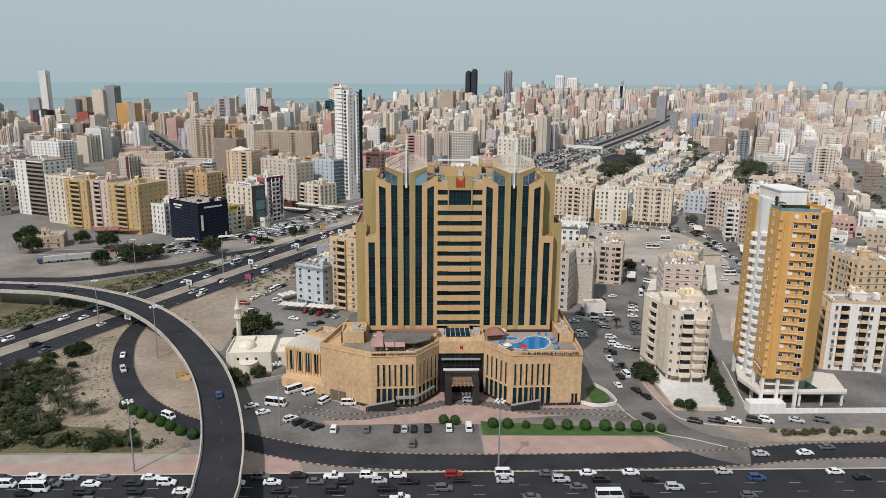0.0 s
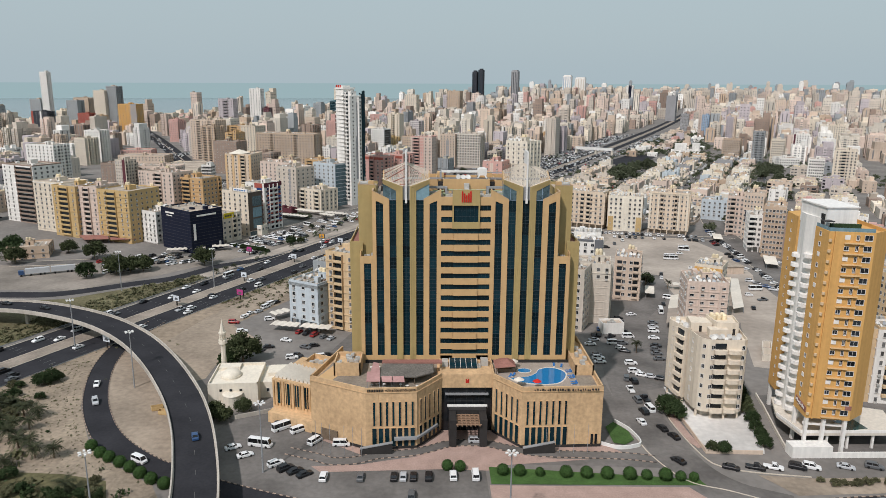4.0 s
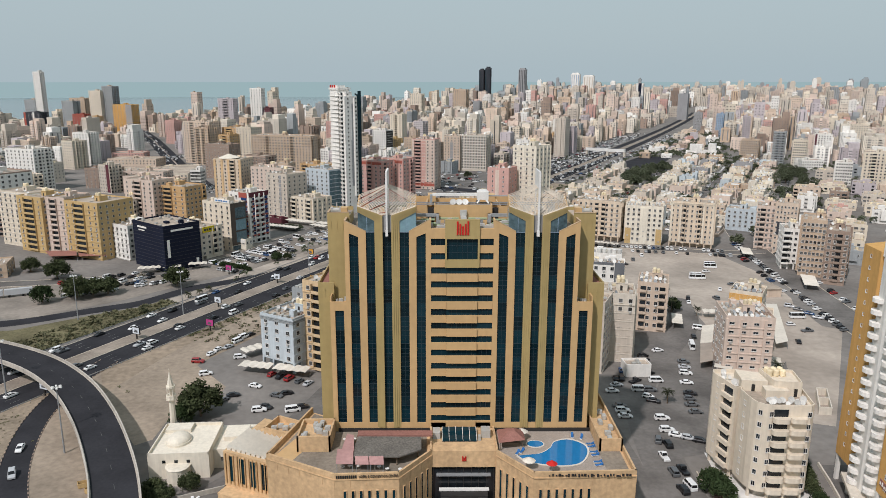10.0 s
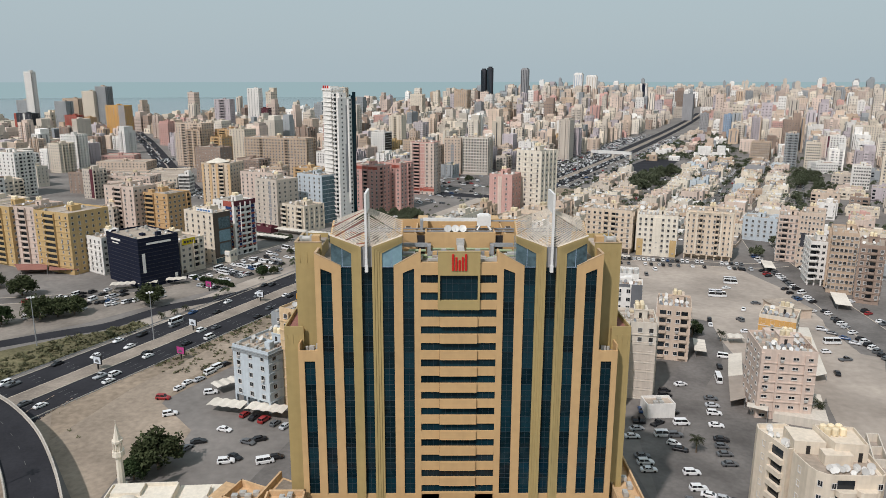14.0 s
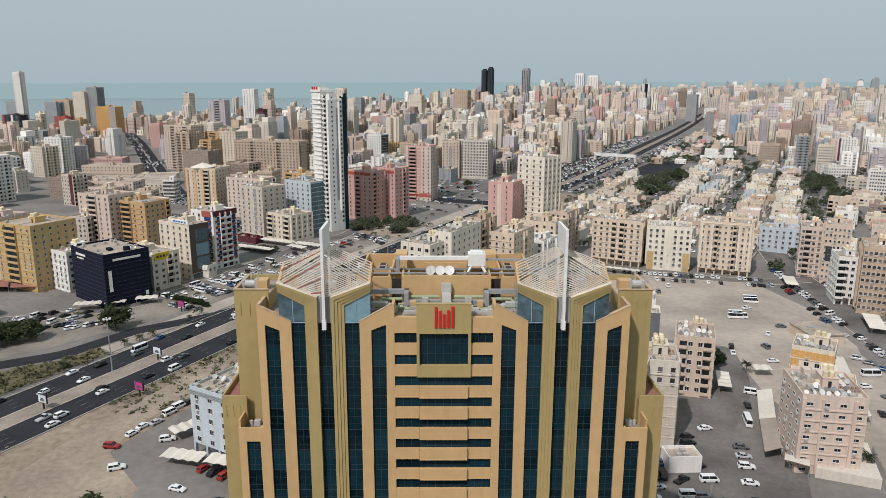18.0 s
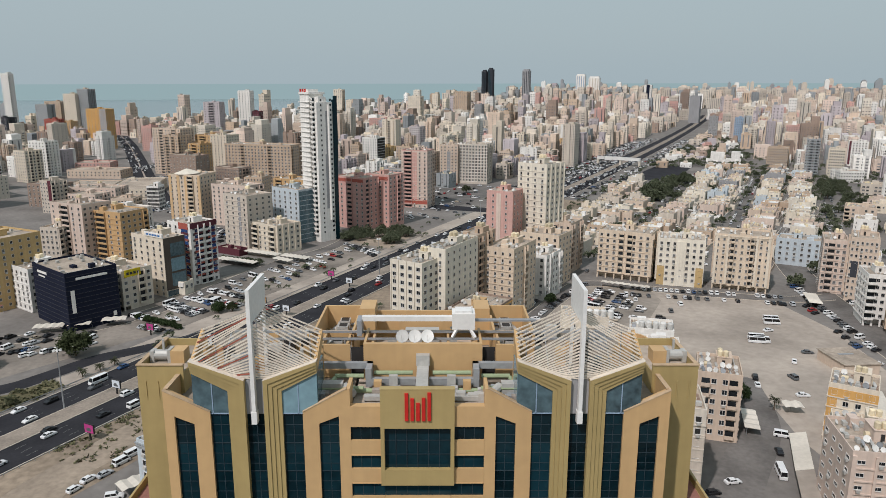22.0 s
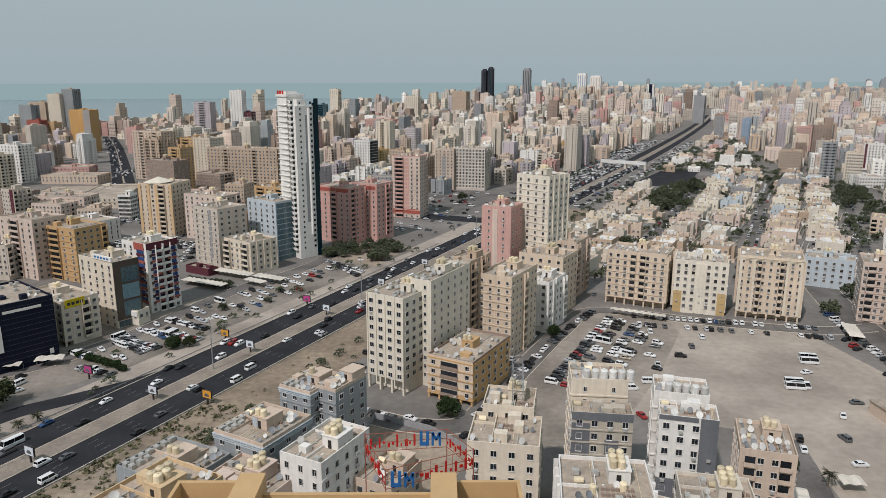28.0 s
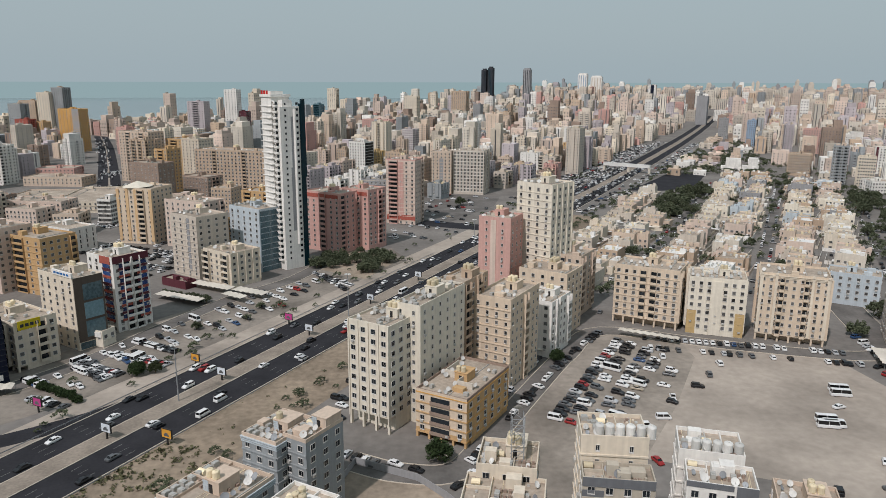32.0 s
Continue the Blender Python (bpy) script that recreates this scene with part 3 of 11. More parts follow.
# ---- buildings ----
SHARED = {}


def shared(key, make):
    if key not in SHARED:
        SHARED[key] = make()
    return SHARED[key]


FRAME = surface("window_frame", (0.60, 0.58, 0.55), 0.6)


def window_data(w, h, sill=True, dark=False):
    """A framed window whose pane is set back in the frame, with a proud sill."""
    def make():
        t, a = 0.10, w / 2
        outer = [(-a - t, -t * (2 if sill else 1)), (a + t, -t * (2 if sill else 1)), (a + t, h + t), (-a - t, h + t)]
        inner = [(-a, 0), (a, 0), (a, h), (-a, h)]
        v = [(x, 0.0, z) for x, z in outer] + [(x, -0.14, z) for x, z in outer] + [(x, -0.10, z) for x, z in inner] + [(x, -0.01, z) for x, z in inner]
        f = [(k, (k + 1) % 4, 4 + (k + 1) % 4, 4 + k) for k in range(4)]
        f += [(4 + k, 4 + (k + 1) % 4, 8 + (k + 1) % 4, 8 + k) for k in range(4)]
        f += [(8 + k, 8 + (k + 1) % 4, 12 + (k + 1) % 4, 12 + k) for k in range(4)]
        m = Mesh().add(v, f)
        m.v += [(x, -0.01, z) for x, z in ((-0.035, 0), (0.035, 0), (0.035, h), (-0.035, h))]
        m.f += [(12, 16, 19, 15), (17, 13, 14, 18), (16, 17, 18, 19)]
        m.m += [1, 1, 0]
        return m.data("window", [FRAME, GLASS])
    return shared(("window", w, h, sill), make)


def tank_data():
    return shared("tank", lambda: Mesh().cyl(0, 0, 0.15, 1.5, 0.75, n=12).dome(0, 0, 1.5, 0.75, 0.3, 12, 3).box(-0.6, 0.6, -0.6, 0.6, 0, 0.15).cyl(0, 0, 1.75, 1.9, 0.2, n=8).data("water_tank", TANK))


def white_tank_data():
    return shared("white_tank", lambda: Mesh().cyl(0, 0, 0.1, 2.3, 0.95, n=14).dome(0, 0, 2.3, 0.95, 0.35, 14, 3).cyl(0, 0, 2.6, 2.8, 0.25, n=8).box(-0.8, 0.8, -0.8, 0.8, 0, 0.1).data("water_tank", DISH))


def dish_data(shade=0):
    def make():
        m = Mesh().tube((0, 0, 0), (0, 0, 1.0), 0.06)
        n, rings, r = 12, 3, 0.9
        tilt = Matrix.Translation((0, -0.1, 1.25)) @ Matrix.Rotation(radians(52), 4, "X")
        verts = [tilt @ Vector((0, 0, 0))]
        for k in range(1, rings + 1):
            a = r * k / rings
            verts += [tilt @ Vector((a * math.cos(2 * math.pi * i / n), a * math.sin(2 * math.pi * i / n), 0.22 * a * a)) for i in range(n)]
        faces = [(0, 1 + i, 1 + (i + 1) % n) for i in range(n)]
        for k in range(rings - 1):
            faces += [(1 + k * n + i, 1 + (k + 1) * n + i, 1 + (k + 1) * n + (i + 1) % n, 1 + k * n + (i + 1) % n) for i in range(n)]
        m.add(verts, faces)
        m.tube(tilt @ Vector((0, -0.6, 0.1)), tilt @ Vector((0, 0, 0.7)), 0.03, 4)
        return m.data("satellite_dish", (DISH, GREY_DISH)[shade])
    return shared(("dish", shade), make)


def cooler_data():
    return shared("cooler", lambda: Mesh().box(-0.7, 0.7, -0.5, 0.5, 0.15, 1.1).cyl(0, 0, 1.1, 1.2, 0.4, n=10).box(-0.6, -0.5, -0.5, 0.5, 0, 0.15).box(0.5, 0.6, -0.5, 0.5, 0, 0.15).data("air_conditioner", DUCT))


FOOTPRINTS = []


def footprint(a, b, depth):
    """Keeps other buildings off this one: its middle and reach."""
    a, b = Vector(a), Vector(b)
    back = Vector((-(b - a).y, (b - a).x)).normalized() * depth
    mid = (a + b + back) / 2
    FOOTPRINTS.append((mid.x, mid.y, max((b - a).length, depth) * 0.62))


def facade(parent, x0, x1, face, n, floor, base, cols, win, single, mesh, skip=(), wide=None):
    """Windows on one face of a block. face: the pose of the face, x along it, looking along -y."""
    w, h = win
    for r in range(n):
        for c in range(cols):
            if (r, c) in skip or c in skip:
                continue
            x = x0 + (x1 - x0) * (c + 0.5) / cols
            z = base + r * floor + (floor - h) * 0.5
            if single:
                part("window", window_data(w, h), None, parent, at=face @ Matrix.Translation((x, 0, z)))
            else:
                p = [face @ Vector(q) for q in ((x - w / 2, -0.06, z), (x + w / 2, -0.06, z), (x + w / 2, -0.06, z + h), (x - w / 2, -0.06, z + h))]
                q = [face @ Vector(k) for k in ((x - w / 2 - 0.1, -0.04, z - 0.1), (x + w / 2 + 0.1, -0.04, z - 0.1), (x + w / 2 + 0.1, -0.04, z + h + 0.1), (x - w / 2 - 0.1, -0.04, z + h + 0.1))]
                s = [face @ Vector(k) for k in ((x - w / 2 - 0.15, -0.25, z - 0.1), (x + w / 2 + 0.15, -0.25, z - 0.1), (x + w / 2 + 0.15, 0, z - 0.1), (x - w / 2 - 0.15, 0, z - 0.1))]
                mesh.add(p, [(0, 1, 2, 3)], 1)
                mesh.add(q, [(0, 1, 2, 3)], 0)
                mesh.add(s, [(0, 1, 2, 3)], 0)


def face_box(mesh, face, x0, x1, y0, y1, z0, z1, mat):
    """A box in the terms of one face: x along it, y out of it (negative), z up."""
    p = [face @ Vector((x, y, z)) for z in (z0, z1) for x, y in ((x0, y0), (x1, y0), (x1, y1), (x0, y1))]
    mesh.add(p, [(3, 2, 1, 0), (4, 5, 6, 7), (0, 1, 5, 4), (1, 2, 6, 5), (3, 0, 4, 7)], mat)


def relief(mesh, face, long, n, floor, base, height, cols, win, rng, stacks=True, coolers=0.22, styles=("ribs", "ledges", "stack", "stack", "bay", "plain")):
    """Ribs, ledges, balcony stacks and window coolers on one face. Returns the window columns that balconies take."""
    taken = set()
    style = rng.choice(styles)
    cell = long / cols
    if style == "ribs":
        for c in range(cols + 1):
            x = min(max(c * cell, 0.25), long - 0.25)
            face_box(mesh, face, x - 0.22, x + 0.22, -0.35, 0, base, height + 0.5, 0)
    elif style == "ledges":
        for r in range(n):
            face_box(mesh, face, 0, long, -0.22, 0, base + r * floor - 0.15, base + r * floor + 0.2, 0)
    elif style == "bay" and cols > 3:
        c = rng.randint(1, cols - 2)
        face_box(mesh, face, c * cell + 0.1, c * cell + cell * 0.22, -0.7, 0, base, height + 1.0, 0)
        face_box(mesh, face, c * cell + cell * 0.78, (c + 1) * cell - 0.1, -0.7, 0, base, height + 1.0, 0)
    if stacks and style in ("stack", "bay") and cols > 1:
        for c in rng.choice(((0,), (cols - 1,), (cols // 2,), (0, cols - 1), (1, cols - 2)) if cols > 2 else ((0,), (1,))):
            taken.add(c)
            x0, x1 = c * cell + 0.3, (c + 1) * cell - 0.3
            for r in range(n):
                z = base + r * floor
                face_box(mesh, face, x0 + 0.2, x1 - 0.2, -0.05, 0, z + 0.1, z + 2.5, 1)
                face_box(mesh, face, x0, x1, -1.0, 0, z - 0.14, z, 0)
                face_box(mesh, face, x0, x1, -1.0, -0.9, z, z + 0.95, 0)
            face_box(mesh, face, x0 - 0.15, x0, -1.0, 0, base, height, 0)
            face_box(mesh, face, x1, x1 + 0.15, -1.0, 0, base, height, 0)
    for c in range(cols):
        for r in range(n):
            if c not in taken and rng.random() < coolers:
                x, z = (c + 0.5) * cell, base + r * floor + (floor - win[1]) * 0.5
                face_box(mesh, face, x - 0.45, x + 0.45, -0.5, -0.04, z - 0.75, z - 0.12, 2)
    return taken


def sum_boxes(n):
    """Pale blue bands round a stair house's corner."""
    m = Mesh()
    for k in range(n):
        m.box(-0.12, 1.4, -0.12, 0, k * 0.5, k * 0.5 + 0.38).box(-0.12, 0, 0, 3.6, k * 0.5, k * 0.5 + 0.38)
    return m.data("louvre", WALL["paleblue"])


def block(label, a, b, height, depth, color, cols=(4, 4), win=(1.3, 1.4), floor=3.2, single=False, balconies=(), bands="", band_color="white",
          arcade=False, clutter=(3, 5, 4), stair=True, trims=(), seed=0, name="apartment_building", group="", lip=0.9, glassy="", bcolor=None, setback=None):
    """A flat-roofed block. a, b: the plan places of its front corners; depth goes away to their left-hand side.
    balconies: (first, last, projection) spans of the front as shares of its width."""
    rng = random.Random(seed * 7919 + int(abs(a[0] * 13 + a[1] * 7)))
    a, b = Vector(a), Vector(b)
    w = (b - a).length
    footprint(a, b, depth)
    home = thing(name, label, "building", Matrix.Translation((a.x, a.y, 0)) @ Matrix.Rotation(math.atan2(b.y - a.y, b.x - a.x), 4, "Z"), group)
    n = max(1, round((height - (1.2 if not arcade else 3.6)) / floor))
    base = height - n * floor - 0.2
    wall = WALL[color]
    t = 0.25
    apart = single or bcolor
    foot = base if arcade else 0
    part("wall", Mesh().box(0, w, 0, depth, foot, height) if apart else shell(0, w, 0, depth, foot, height, lip, t), wall, home)
    if arcade:
        bays = max(3, int(w / 4))
        column = shared(("arcade_column", color, round(base, 2)), lambda: Mesh().box(0, 0.7, 0, 0.7, 0, base).data("column", wall))
        for c in range(bays + 1):
            part("column", column, None, home, at=Matrix.Translation((c * (w - 0.7) / bays, 0, 0)))
        part("ground_floor", Mesh().box(0.2, w - 0.2, 3.0, depth - 0.1, 0, base), wall, home)
    if apart:
        part("parapet", rim(0, w, 0, depth, height, height + lip, t), WALL["beige"] if color == "bluegrey" else wall if not bcolor else WALL[bcolor], home)
    part("roof", Mesh().box(t, w - t, t, depth - t, height, height + 0.06), ROOFING, home, "dusty flat roof")
    faces = [("front", w, Matrix.Identity(4)), ("right", depth, Matrix.Translation((w, 0, 0)) @ Matrix.Rotation(math.pi / 2, 4, "Z")),
             ("left", depth, Matrix.Translation((0, depth, 0)) @ Matrix.Rotation(-math.pi / 2, 4, "Z")),
             ("back", w, Matrix.Translation((w, depth, 0)) @ Matrix.Rotation(math.pi, 4, "Z"))]
    far, bumps = Mesh(), Mesh()
    for which, long, face in faces:
        count = cols[0] if which in ("front", "back") else cols[1]
        if not count:
            continue
        if which in glassy.split():
            g = Mesh()
            for r in range(n):
                g.box(0.6, long - 0.6, -0.06, 0.0, base + r * floor + 0.35, base + (r + 1) * floor - 0.15)
            for k in range(int(long / 1.5) + 1):
                x = 0.6 + k * (long - 1.2) / int(long / 1.5)
                g.box(x - 0.05, x + 0.05, -0.12, 0, base, height - 0.3)
            tagged(part("glass_wall", g, PALE_GLASS if "pale" in label else TEAL_GLASS, home, "tinted glass curtain wall", at=face), kind="stuff")
            continue
        skip = set()
        if which == "front":
            for lo, hi, _ in balconies:
                skip |= {c for c in range(count) if lo < (c + 0.5) / count < hi}
        if which != "back":
            skip |= relief(bumps, face, long, n, floor, base, height, count, win, rng, not (which == "front" and balconies), 0.12 if single else 0.22, ("plain", "plain", "ledges") if single or which == "front" else ("ribs", "ledges", "stack", "stack", "bay", "plain"))
        facade(home, 0, long, face, n, floor, base, count, win, single and which in ("front", "right" if a.x < 20 else "left"), far, skip)
    if bumps.f:
        tagged(part("facade_relief", bumps, [wall, GLASS, DUCT], home), kind="stuff")
    if far.f:
        tagged(part("glazing", far, [FRAME, PALED_PANE], home), kind="stuff")
    rail = WALL[bcolor] if bcolor else wall
    for lo, hi, out in balconies:
        x0, x1 = lo * w, hi * w
        dim = Mesh()
        for r in range(n):
            z = base + r * floor
            dim.box(x0 + 0.2, x1 - 0.2, -0.03, 0.02, z + 0.1, z + 2.4)
            if single:
                part("balcony", Mesh().box(x0, x1, -out, 0, z - 0.15, z).box(x0, x1, -out, -out + 0.12, z, z + 1.0).box(x0, x0 + 0.12, -out + 0.12, 0, z, z + 1.0).box(x1 - 0.12, x1, -out + 0.12, 0, z, z + 1.0), rail, home)
        tagged(part("balcony_glazing", dim, GLASS, home), kind="stuff")
        if not single:
            bal = Mesh()
            for r in range(n):
                z = base + r * floor
                bal.box(x0, x1, -out, 0, z - 0.15, z).box(x0, x1, -out, -out + 0.12, z, z + 1.0)
            bal.box(x0, x0 + 0.15, -out, 0, base, height).box(x1 - 0.15, x1, -out, 0, base, height)
            tagged(part("loggia", bal, rail, home), kind="stuff")
    for lo, hi, z0, z1, out, c in trims:
        z1 = height + lip + 0.02 if z1 is None else z1
        part("cladding", Mesh().box(lo * w, hi * w, -out, 0.0, z0, z1), WALL[c], home, f"{c} wall panel")
    if "floors" in bands:
        for r in range(n + 1):
            z = base + r * floor - 0.2
            part("cornice", shared(("cornice", round(w, 1), round(depth, 1)), lambda: Mesh().box(-0.12, w + 0.12, -0.12, 0, 0, 0.35).box(-0.12, 0, 0, depth, 0, 0.35).box(w, w + 0.12, 0, depth, 0, 0.35).data("cornice", WALL[band_color])), None, home, at=Matrix.Translation((0, 0, z)))
    if "top" in bands:
        for k in range(3):
            part("cornice", Mesh().box(-0.3 + k * 0.08, w + 0.3 - k * 0.08, -0.3 + k * 0.08, depth + 0.3, height - 0.3 - k * 0.55, height - k * 0.55), WALL[band_color], home)
    tanks, dishes, units = clutter
    near = a.y < 135
    heap = Mesh()
    top_wall = WALL["beige"] if color == "bluegrey" else wall

    def set_down(name, data, slot, at):
        if near:
            part(name, data, None, home, at=at)
        else:
            heap.add([at @ v.co for v in data.vertices], [tuple(p.vertices) for p in data.polygons], slot)

    if stair:
        sx, sy = w * rng.uniform(0.3, 0.55), depth * rng.uniform(0.35, 0.55)
        if "white tanks" not in label:
            part("stair_house", Mesh().box(sx, sx + 4.2, sy, sy + 5, height + 0.06, height + 2.9).box(sx - 0.15, sx + 4.35, sy - 0.15, sy + 5.15, height + 2.9, height + 3.1).box(sx + 1.5, sx + 2.4, sy - 0.05, sy, height + 0.1, height + 2.1, 1), [top_wall, DARK_METAL], home, "rooftop stair house")
        if color == "bluegrey" and near:
            part("louvre", shared("stair_louvre", lambda: sum_boxes(5)), None, home, "pale blue louvre band", at=Matrix.Translation((sx, sy, height + 0.3)))
        for k in range(tanks):
            set_down("water_tank", white_tank_data() if "white tanks" in label else tank_data(), 0, pose(w * 0.5 + 2.1 * k - 3, 1.6, height + 0.06) if "white tanks" in label else pose(sx + 0.9 + 1.6 * (k % 2), sy + 0.9 + 1.65 * (k // 2), height + 3.1) if k < 6 else pose(rng.uniform(1.2, w - 1.2), rng.uniform(1.2, depth - 1.2), height + 0.06))
    spots = [(x, y) for x in np.arange(1.3, w - 1.2, 1.9) for y in np.arange(1.3, depth - 1.2, 1.9)
             if not (stair and sx - 1.2 < x < sx + 5.4 and sy - 1.2 < y < sy + 6.2)]
    if color == "bluegrey" and near:
        spots = spots[-dishes:] + spots[:-dishes]
    else:
        rng.shuffle(spots)
    for k, (x, y) in enumerate(spots[:dishes + units]):
        if k < dishes:
            set_down("satellite_dish", dish_data(int(rng.random() < 0.4)), 1, pose(x, y, height + 0.06, rz=rng.uniform(-60, 50) - math.degrees(math.atan2(b.y - a.y, b.x - a.x))) @ Matrix.Scale(rng.uniform(0.5, 1.0), 4))
        else:
            set_down("air_conditioner", cooler_data(), 2, pose(x, y, height + 0.06, rz=rng.choice((0, 90))))
    if len(spots) > 8:
        # low walls, pipes and sheds on the roof
        for k in range(3 if near else 2):
            x, y = rng.uniform(0.5, w - 4), rng.uniform(0.5, depth - 3)
            if not (stair and sx - 4 < x < sx + 5 and sy - 3 < y < sy + 6):
                heap.box(x, x + rng.uniform(1.8, 3.6), y, y + rng.uniform(1.6, 2.6), height + 0.06, height + rng.uniform(0.9, 2.6), 3)
        x = rng.uniform(1, w - 1)
        heap.box(x - 0.12, x + 0.12, 0.5, depth - 0.5, height + 0.06, height + 0.35, 2)
        if near:
            # dividing walls, a row of small coolers, pipes and a tank on its side
            x, y = w * rng.uniform(0.25, 0.75), depth * rng.uniform(0.3, 0.7)
            heap.box(x - 0.1, x + 0.1, 0.3, depth - 0.3, height + 0.06, height + 0.7, 3).box(0.3, x - 0.1, y - 0.1, y + 0.1, height + 0.06, height + 0.7, 3)
            for r in range(2):
                for k in range(7):
                    u, v = x + 0.9 + k * 0.95, y - 2.4 + r * 1.7
                    if u < w - 0.8 and v > 0.6:
                        heap.box(u, u + 0.55, v, v + 0.5, height + 0.06, height + 0.72, 5)
            u, v = max(1.4, x - 3.2), min(depth - 1.4, y + 1.2)
            heap.tube((u - 0.9, v, height + 0.75), (u + 0.9, v, height + 0.75), 0.65, 10)
            for k in range(3):
                u = rng.uniform(0.6, w - 0.6)
                heap.tube((u, 0.4, height + 0.14), (u + rng.uniform(-1, 1), depth - 0.4, height + 0.14), 0.05, 4)
            for k in range(10):
                u, v = rng.uniform(0.5, w - 1.2), rng.uniform(0.5, depth - 1.2)
                heap.box(u, u + rng.uniform(0.2, 0.7), v, v + rng.uniform(0.2, 0.7), height + 0.06, height + rng.uniform(0.2, 0.6), rng.choice((2, 3, 5)))
    if heap.f:
        tagged(part("roof_equipment", heap, [TANK, DISH, DUCT, top_wall, ROOFING, WALL["brown"]], home), kind="stuff")
    return home


# ---- the hotel ----
hotel = thing("hotel", "tall gold-clad hotel tower with dark glass strips on a sandstone podium", "hotel")
DECK = 17.4

# the tower stands in true metres from the middle of its front: x across, y back from the front
TOWER = Matrix.Diagonal((1 / GRID_X, 1 / GRID_Y, 1, 1)) @ Matrix.Translation((-0.45, -5.2, 0))
ON_TOWER = set()


def front(name, mesh, material, label="", at=None, parent=None):
    ob = part(name, mesh, material, parent or hotel, label, at=None if parent else TOWER @ (at or Matrix()))
    ON_TOWER.add(ob.name)
    return ob


def plate(points, y0, y1, mesh=None):
    """An upright slab over an outline (x, z) on the front, from y0 back to y1. The outline may turn either way."""
    if sum(a[0] * b[1] - b[0] * a[1] for a, b in zip(points, points[1:] + points[:1])) < 0:
        points = points[::-1]
    n = len(points)
    faces = [tuple(range(n)), tuple(range(2 * n - 1, n - 1, -1))] + [(i, n + i, n + (i + 1) % n, (i + 1) % n) for i in range(n)]
    return (mesh or Mesh()).add([(x, y0, z) for x, z in points] + [(x, y1, z) for x, z in points], faces)


FLOOR_H, HEAD, FOOT = 3.462, 68.4, 19.8
front("core", Mesh().box(-26.9, 26.9, 0.9, 27, 2, 68.3).box(-31.0, 31.0, 0.9, 26, 2, 50.4), DARK_METAL, "dark building core")
front("base_band", Mesh().box(-31.65, 31.65, 0.0, 0.9, 16.8, FOOT), GOLD, "gold base band")
for s in (-1, 1):
    # olive slabs that stand back on each side
    lower = Mesh().box(*sorted((s * 31.0, s * 34.9)), 3.2, 27, 2, 54.4)
    lower.box(*sorted((s * 34.6, s * 34.9)), 3.2, 27, 54.4, 55.3).box(*sorted((s * 31.0, s * 34.6)), 3.2, 3.5, 54.4, 55.3)
    upper = Mesh().box(*sorted((s * 27.0, s * 32.3)), 4.5, 13.6, 48, 71.4)
    upper.box(*sorted((s * 27.0, s * 32.3)), 4.5, 4.8, 71.4, 72.3).box(*sorted((s * 27.0, s * 32.3)), 13.3, 13.6, 71.4, 72.3).box(*sorted((s * 32.0, s * 32.3)), 4.8, 13.3, 71.4, 72.3)
    for k in range(3):
        upper.box(s * (28.6 + 1.4 * k) - 0.07, s * (28.6 + 1.4 * k) + 0.07, 4.42, 4.5, 68.2, 70.4)
        lower.box(s * (32.1 + 1.1 * k) - 0.07, s * (32.1 + 1.1 * k) + 0.07, 3.12, 3.2, 51.8, 53.6)
    front("side_slab", lower, OLIVE, "olive-gold side slab")
    front("side_slab", upper, OLIVE, "upper olive-gold side slab")
    front("roof_slab", Mesh().box(*sorted((s * 31.1, s * 34.5)), 3.6, 26.8, 54.4, 54.46), RED_TILE)
    front("roof_slab", Mesh().box(*sorted((s * 27.1, s * 31.9)), 4.9, 13.2, 71.4, 71.46), ROOFING)
    front("parapet_cap", Mesh().box(*sorted((s * 27.0, s * 32.4)), 4.4, 4.9, 72.3, 72.42), COPING, "worn tan parapet coping")
    front("parapet_cap", Mesh().box(*sorted((s * 31.9, s * 32.4)), 4.9, 13.6, 72.3, 72.42), COPING, "worn tan parapet coping")
    front("stair_head", Mesh().box(*sorted((s * 27.8, s * 29.4)), 7.2, 9.2, 71.46, 73.0), GOLD)
    front("air_handler", Mesh().tube((s * 29.6, 8.0, 72.3), (s * 31.6, 8.0, 72.3), 0.62, 12).box(*sorted((s * 29.4, s * 29.8)), 7.3, 8.7, 71.5, 73.1).box(*sorted((s * 31.4, s * 31.9)), 7.4, 8.6, 71.5, 72.9).box(s * 30.4 - 0.12, s * 30.4 + 0.12, 7.9, 8.1, 72.8, 74.2), DUCT, "galvanised rooftop fan")
    # shoulder over the outer strip
    front("shoulder_wall", plate([(s * 28.35, 50.4), (s * 31.65, 50.4), (s * 31.65, 51.4), (s * 28.35, 51.4)], 0.0, 0.3).box(*sorted((s * 31.35, s * 31.65)), 0.3, 6.2, 50.4, 52.6), GOLD)
    front("roof_slab", Mesh().box(*sorted((s * 27.0, s * 31.3)), 0.3, 4.5, 50.4, 50.46), HOTEL_ROOF)
    front("shoulder_unit", Mesh().box(s * 29.4 - 0.5, s * 29.4 + 0.5, 2.6, 3.4, 50.46, 51.3).cyl(s * 30.4, 3.0, 50.46, 51.2, 0.3).box(s * 28.2 - 0.4, s * 28.2 + 0.4, 3.0, 3.8, 50.46, 51.6), DUCT)

    # gold piers, with the sloping parapets beside the turrets
    front("pier", Mesh().box(*sorted((s * 30.5, s * 31.65)), 0.0, 0.9, FOOT, 50.4), GOLD, "gold facade pier")
    front("strip_head", Mesh().box(*sorted((s * 28.35, s * 30.5)), 0.0, 0.9, 49.13, 50.4), GOLD)
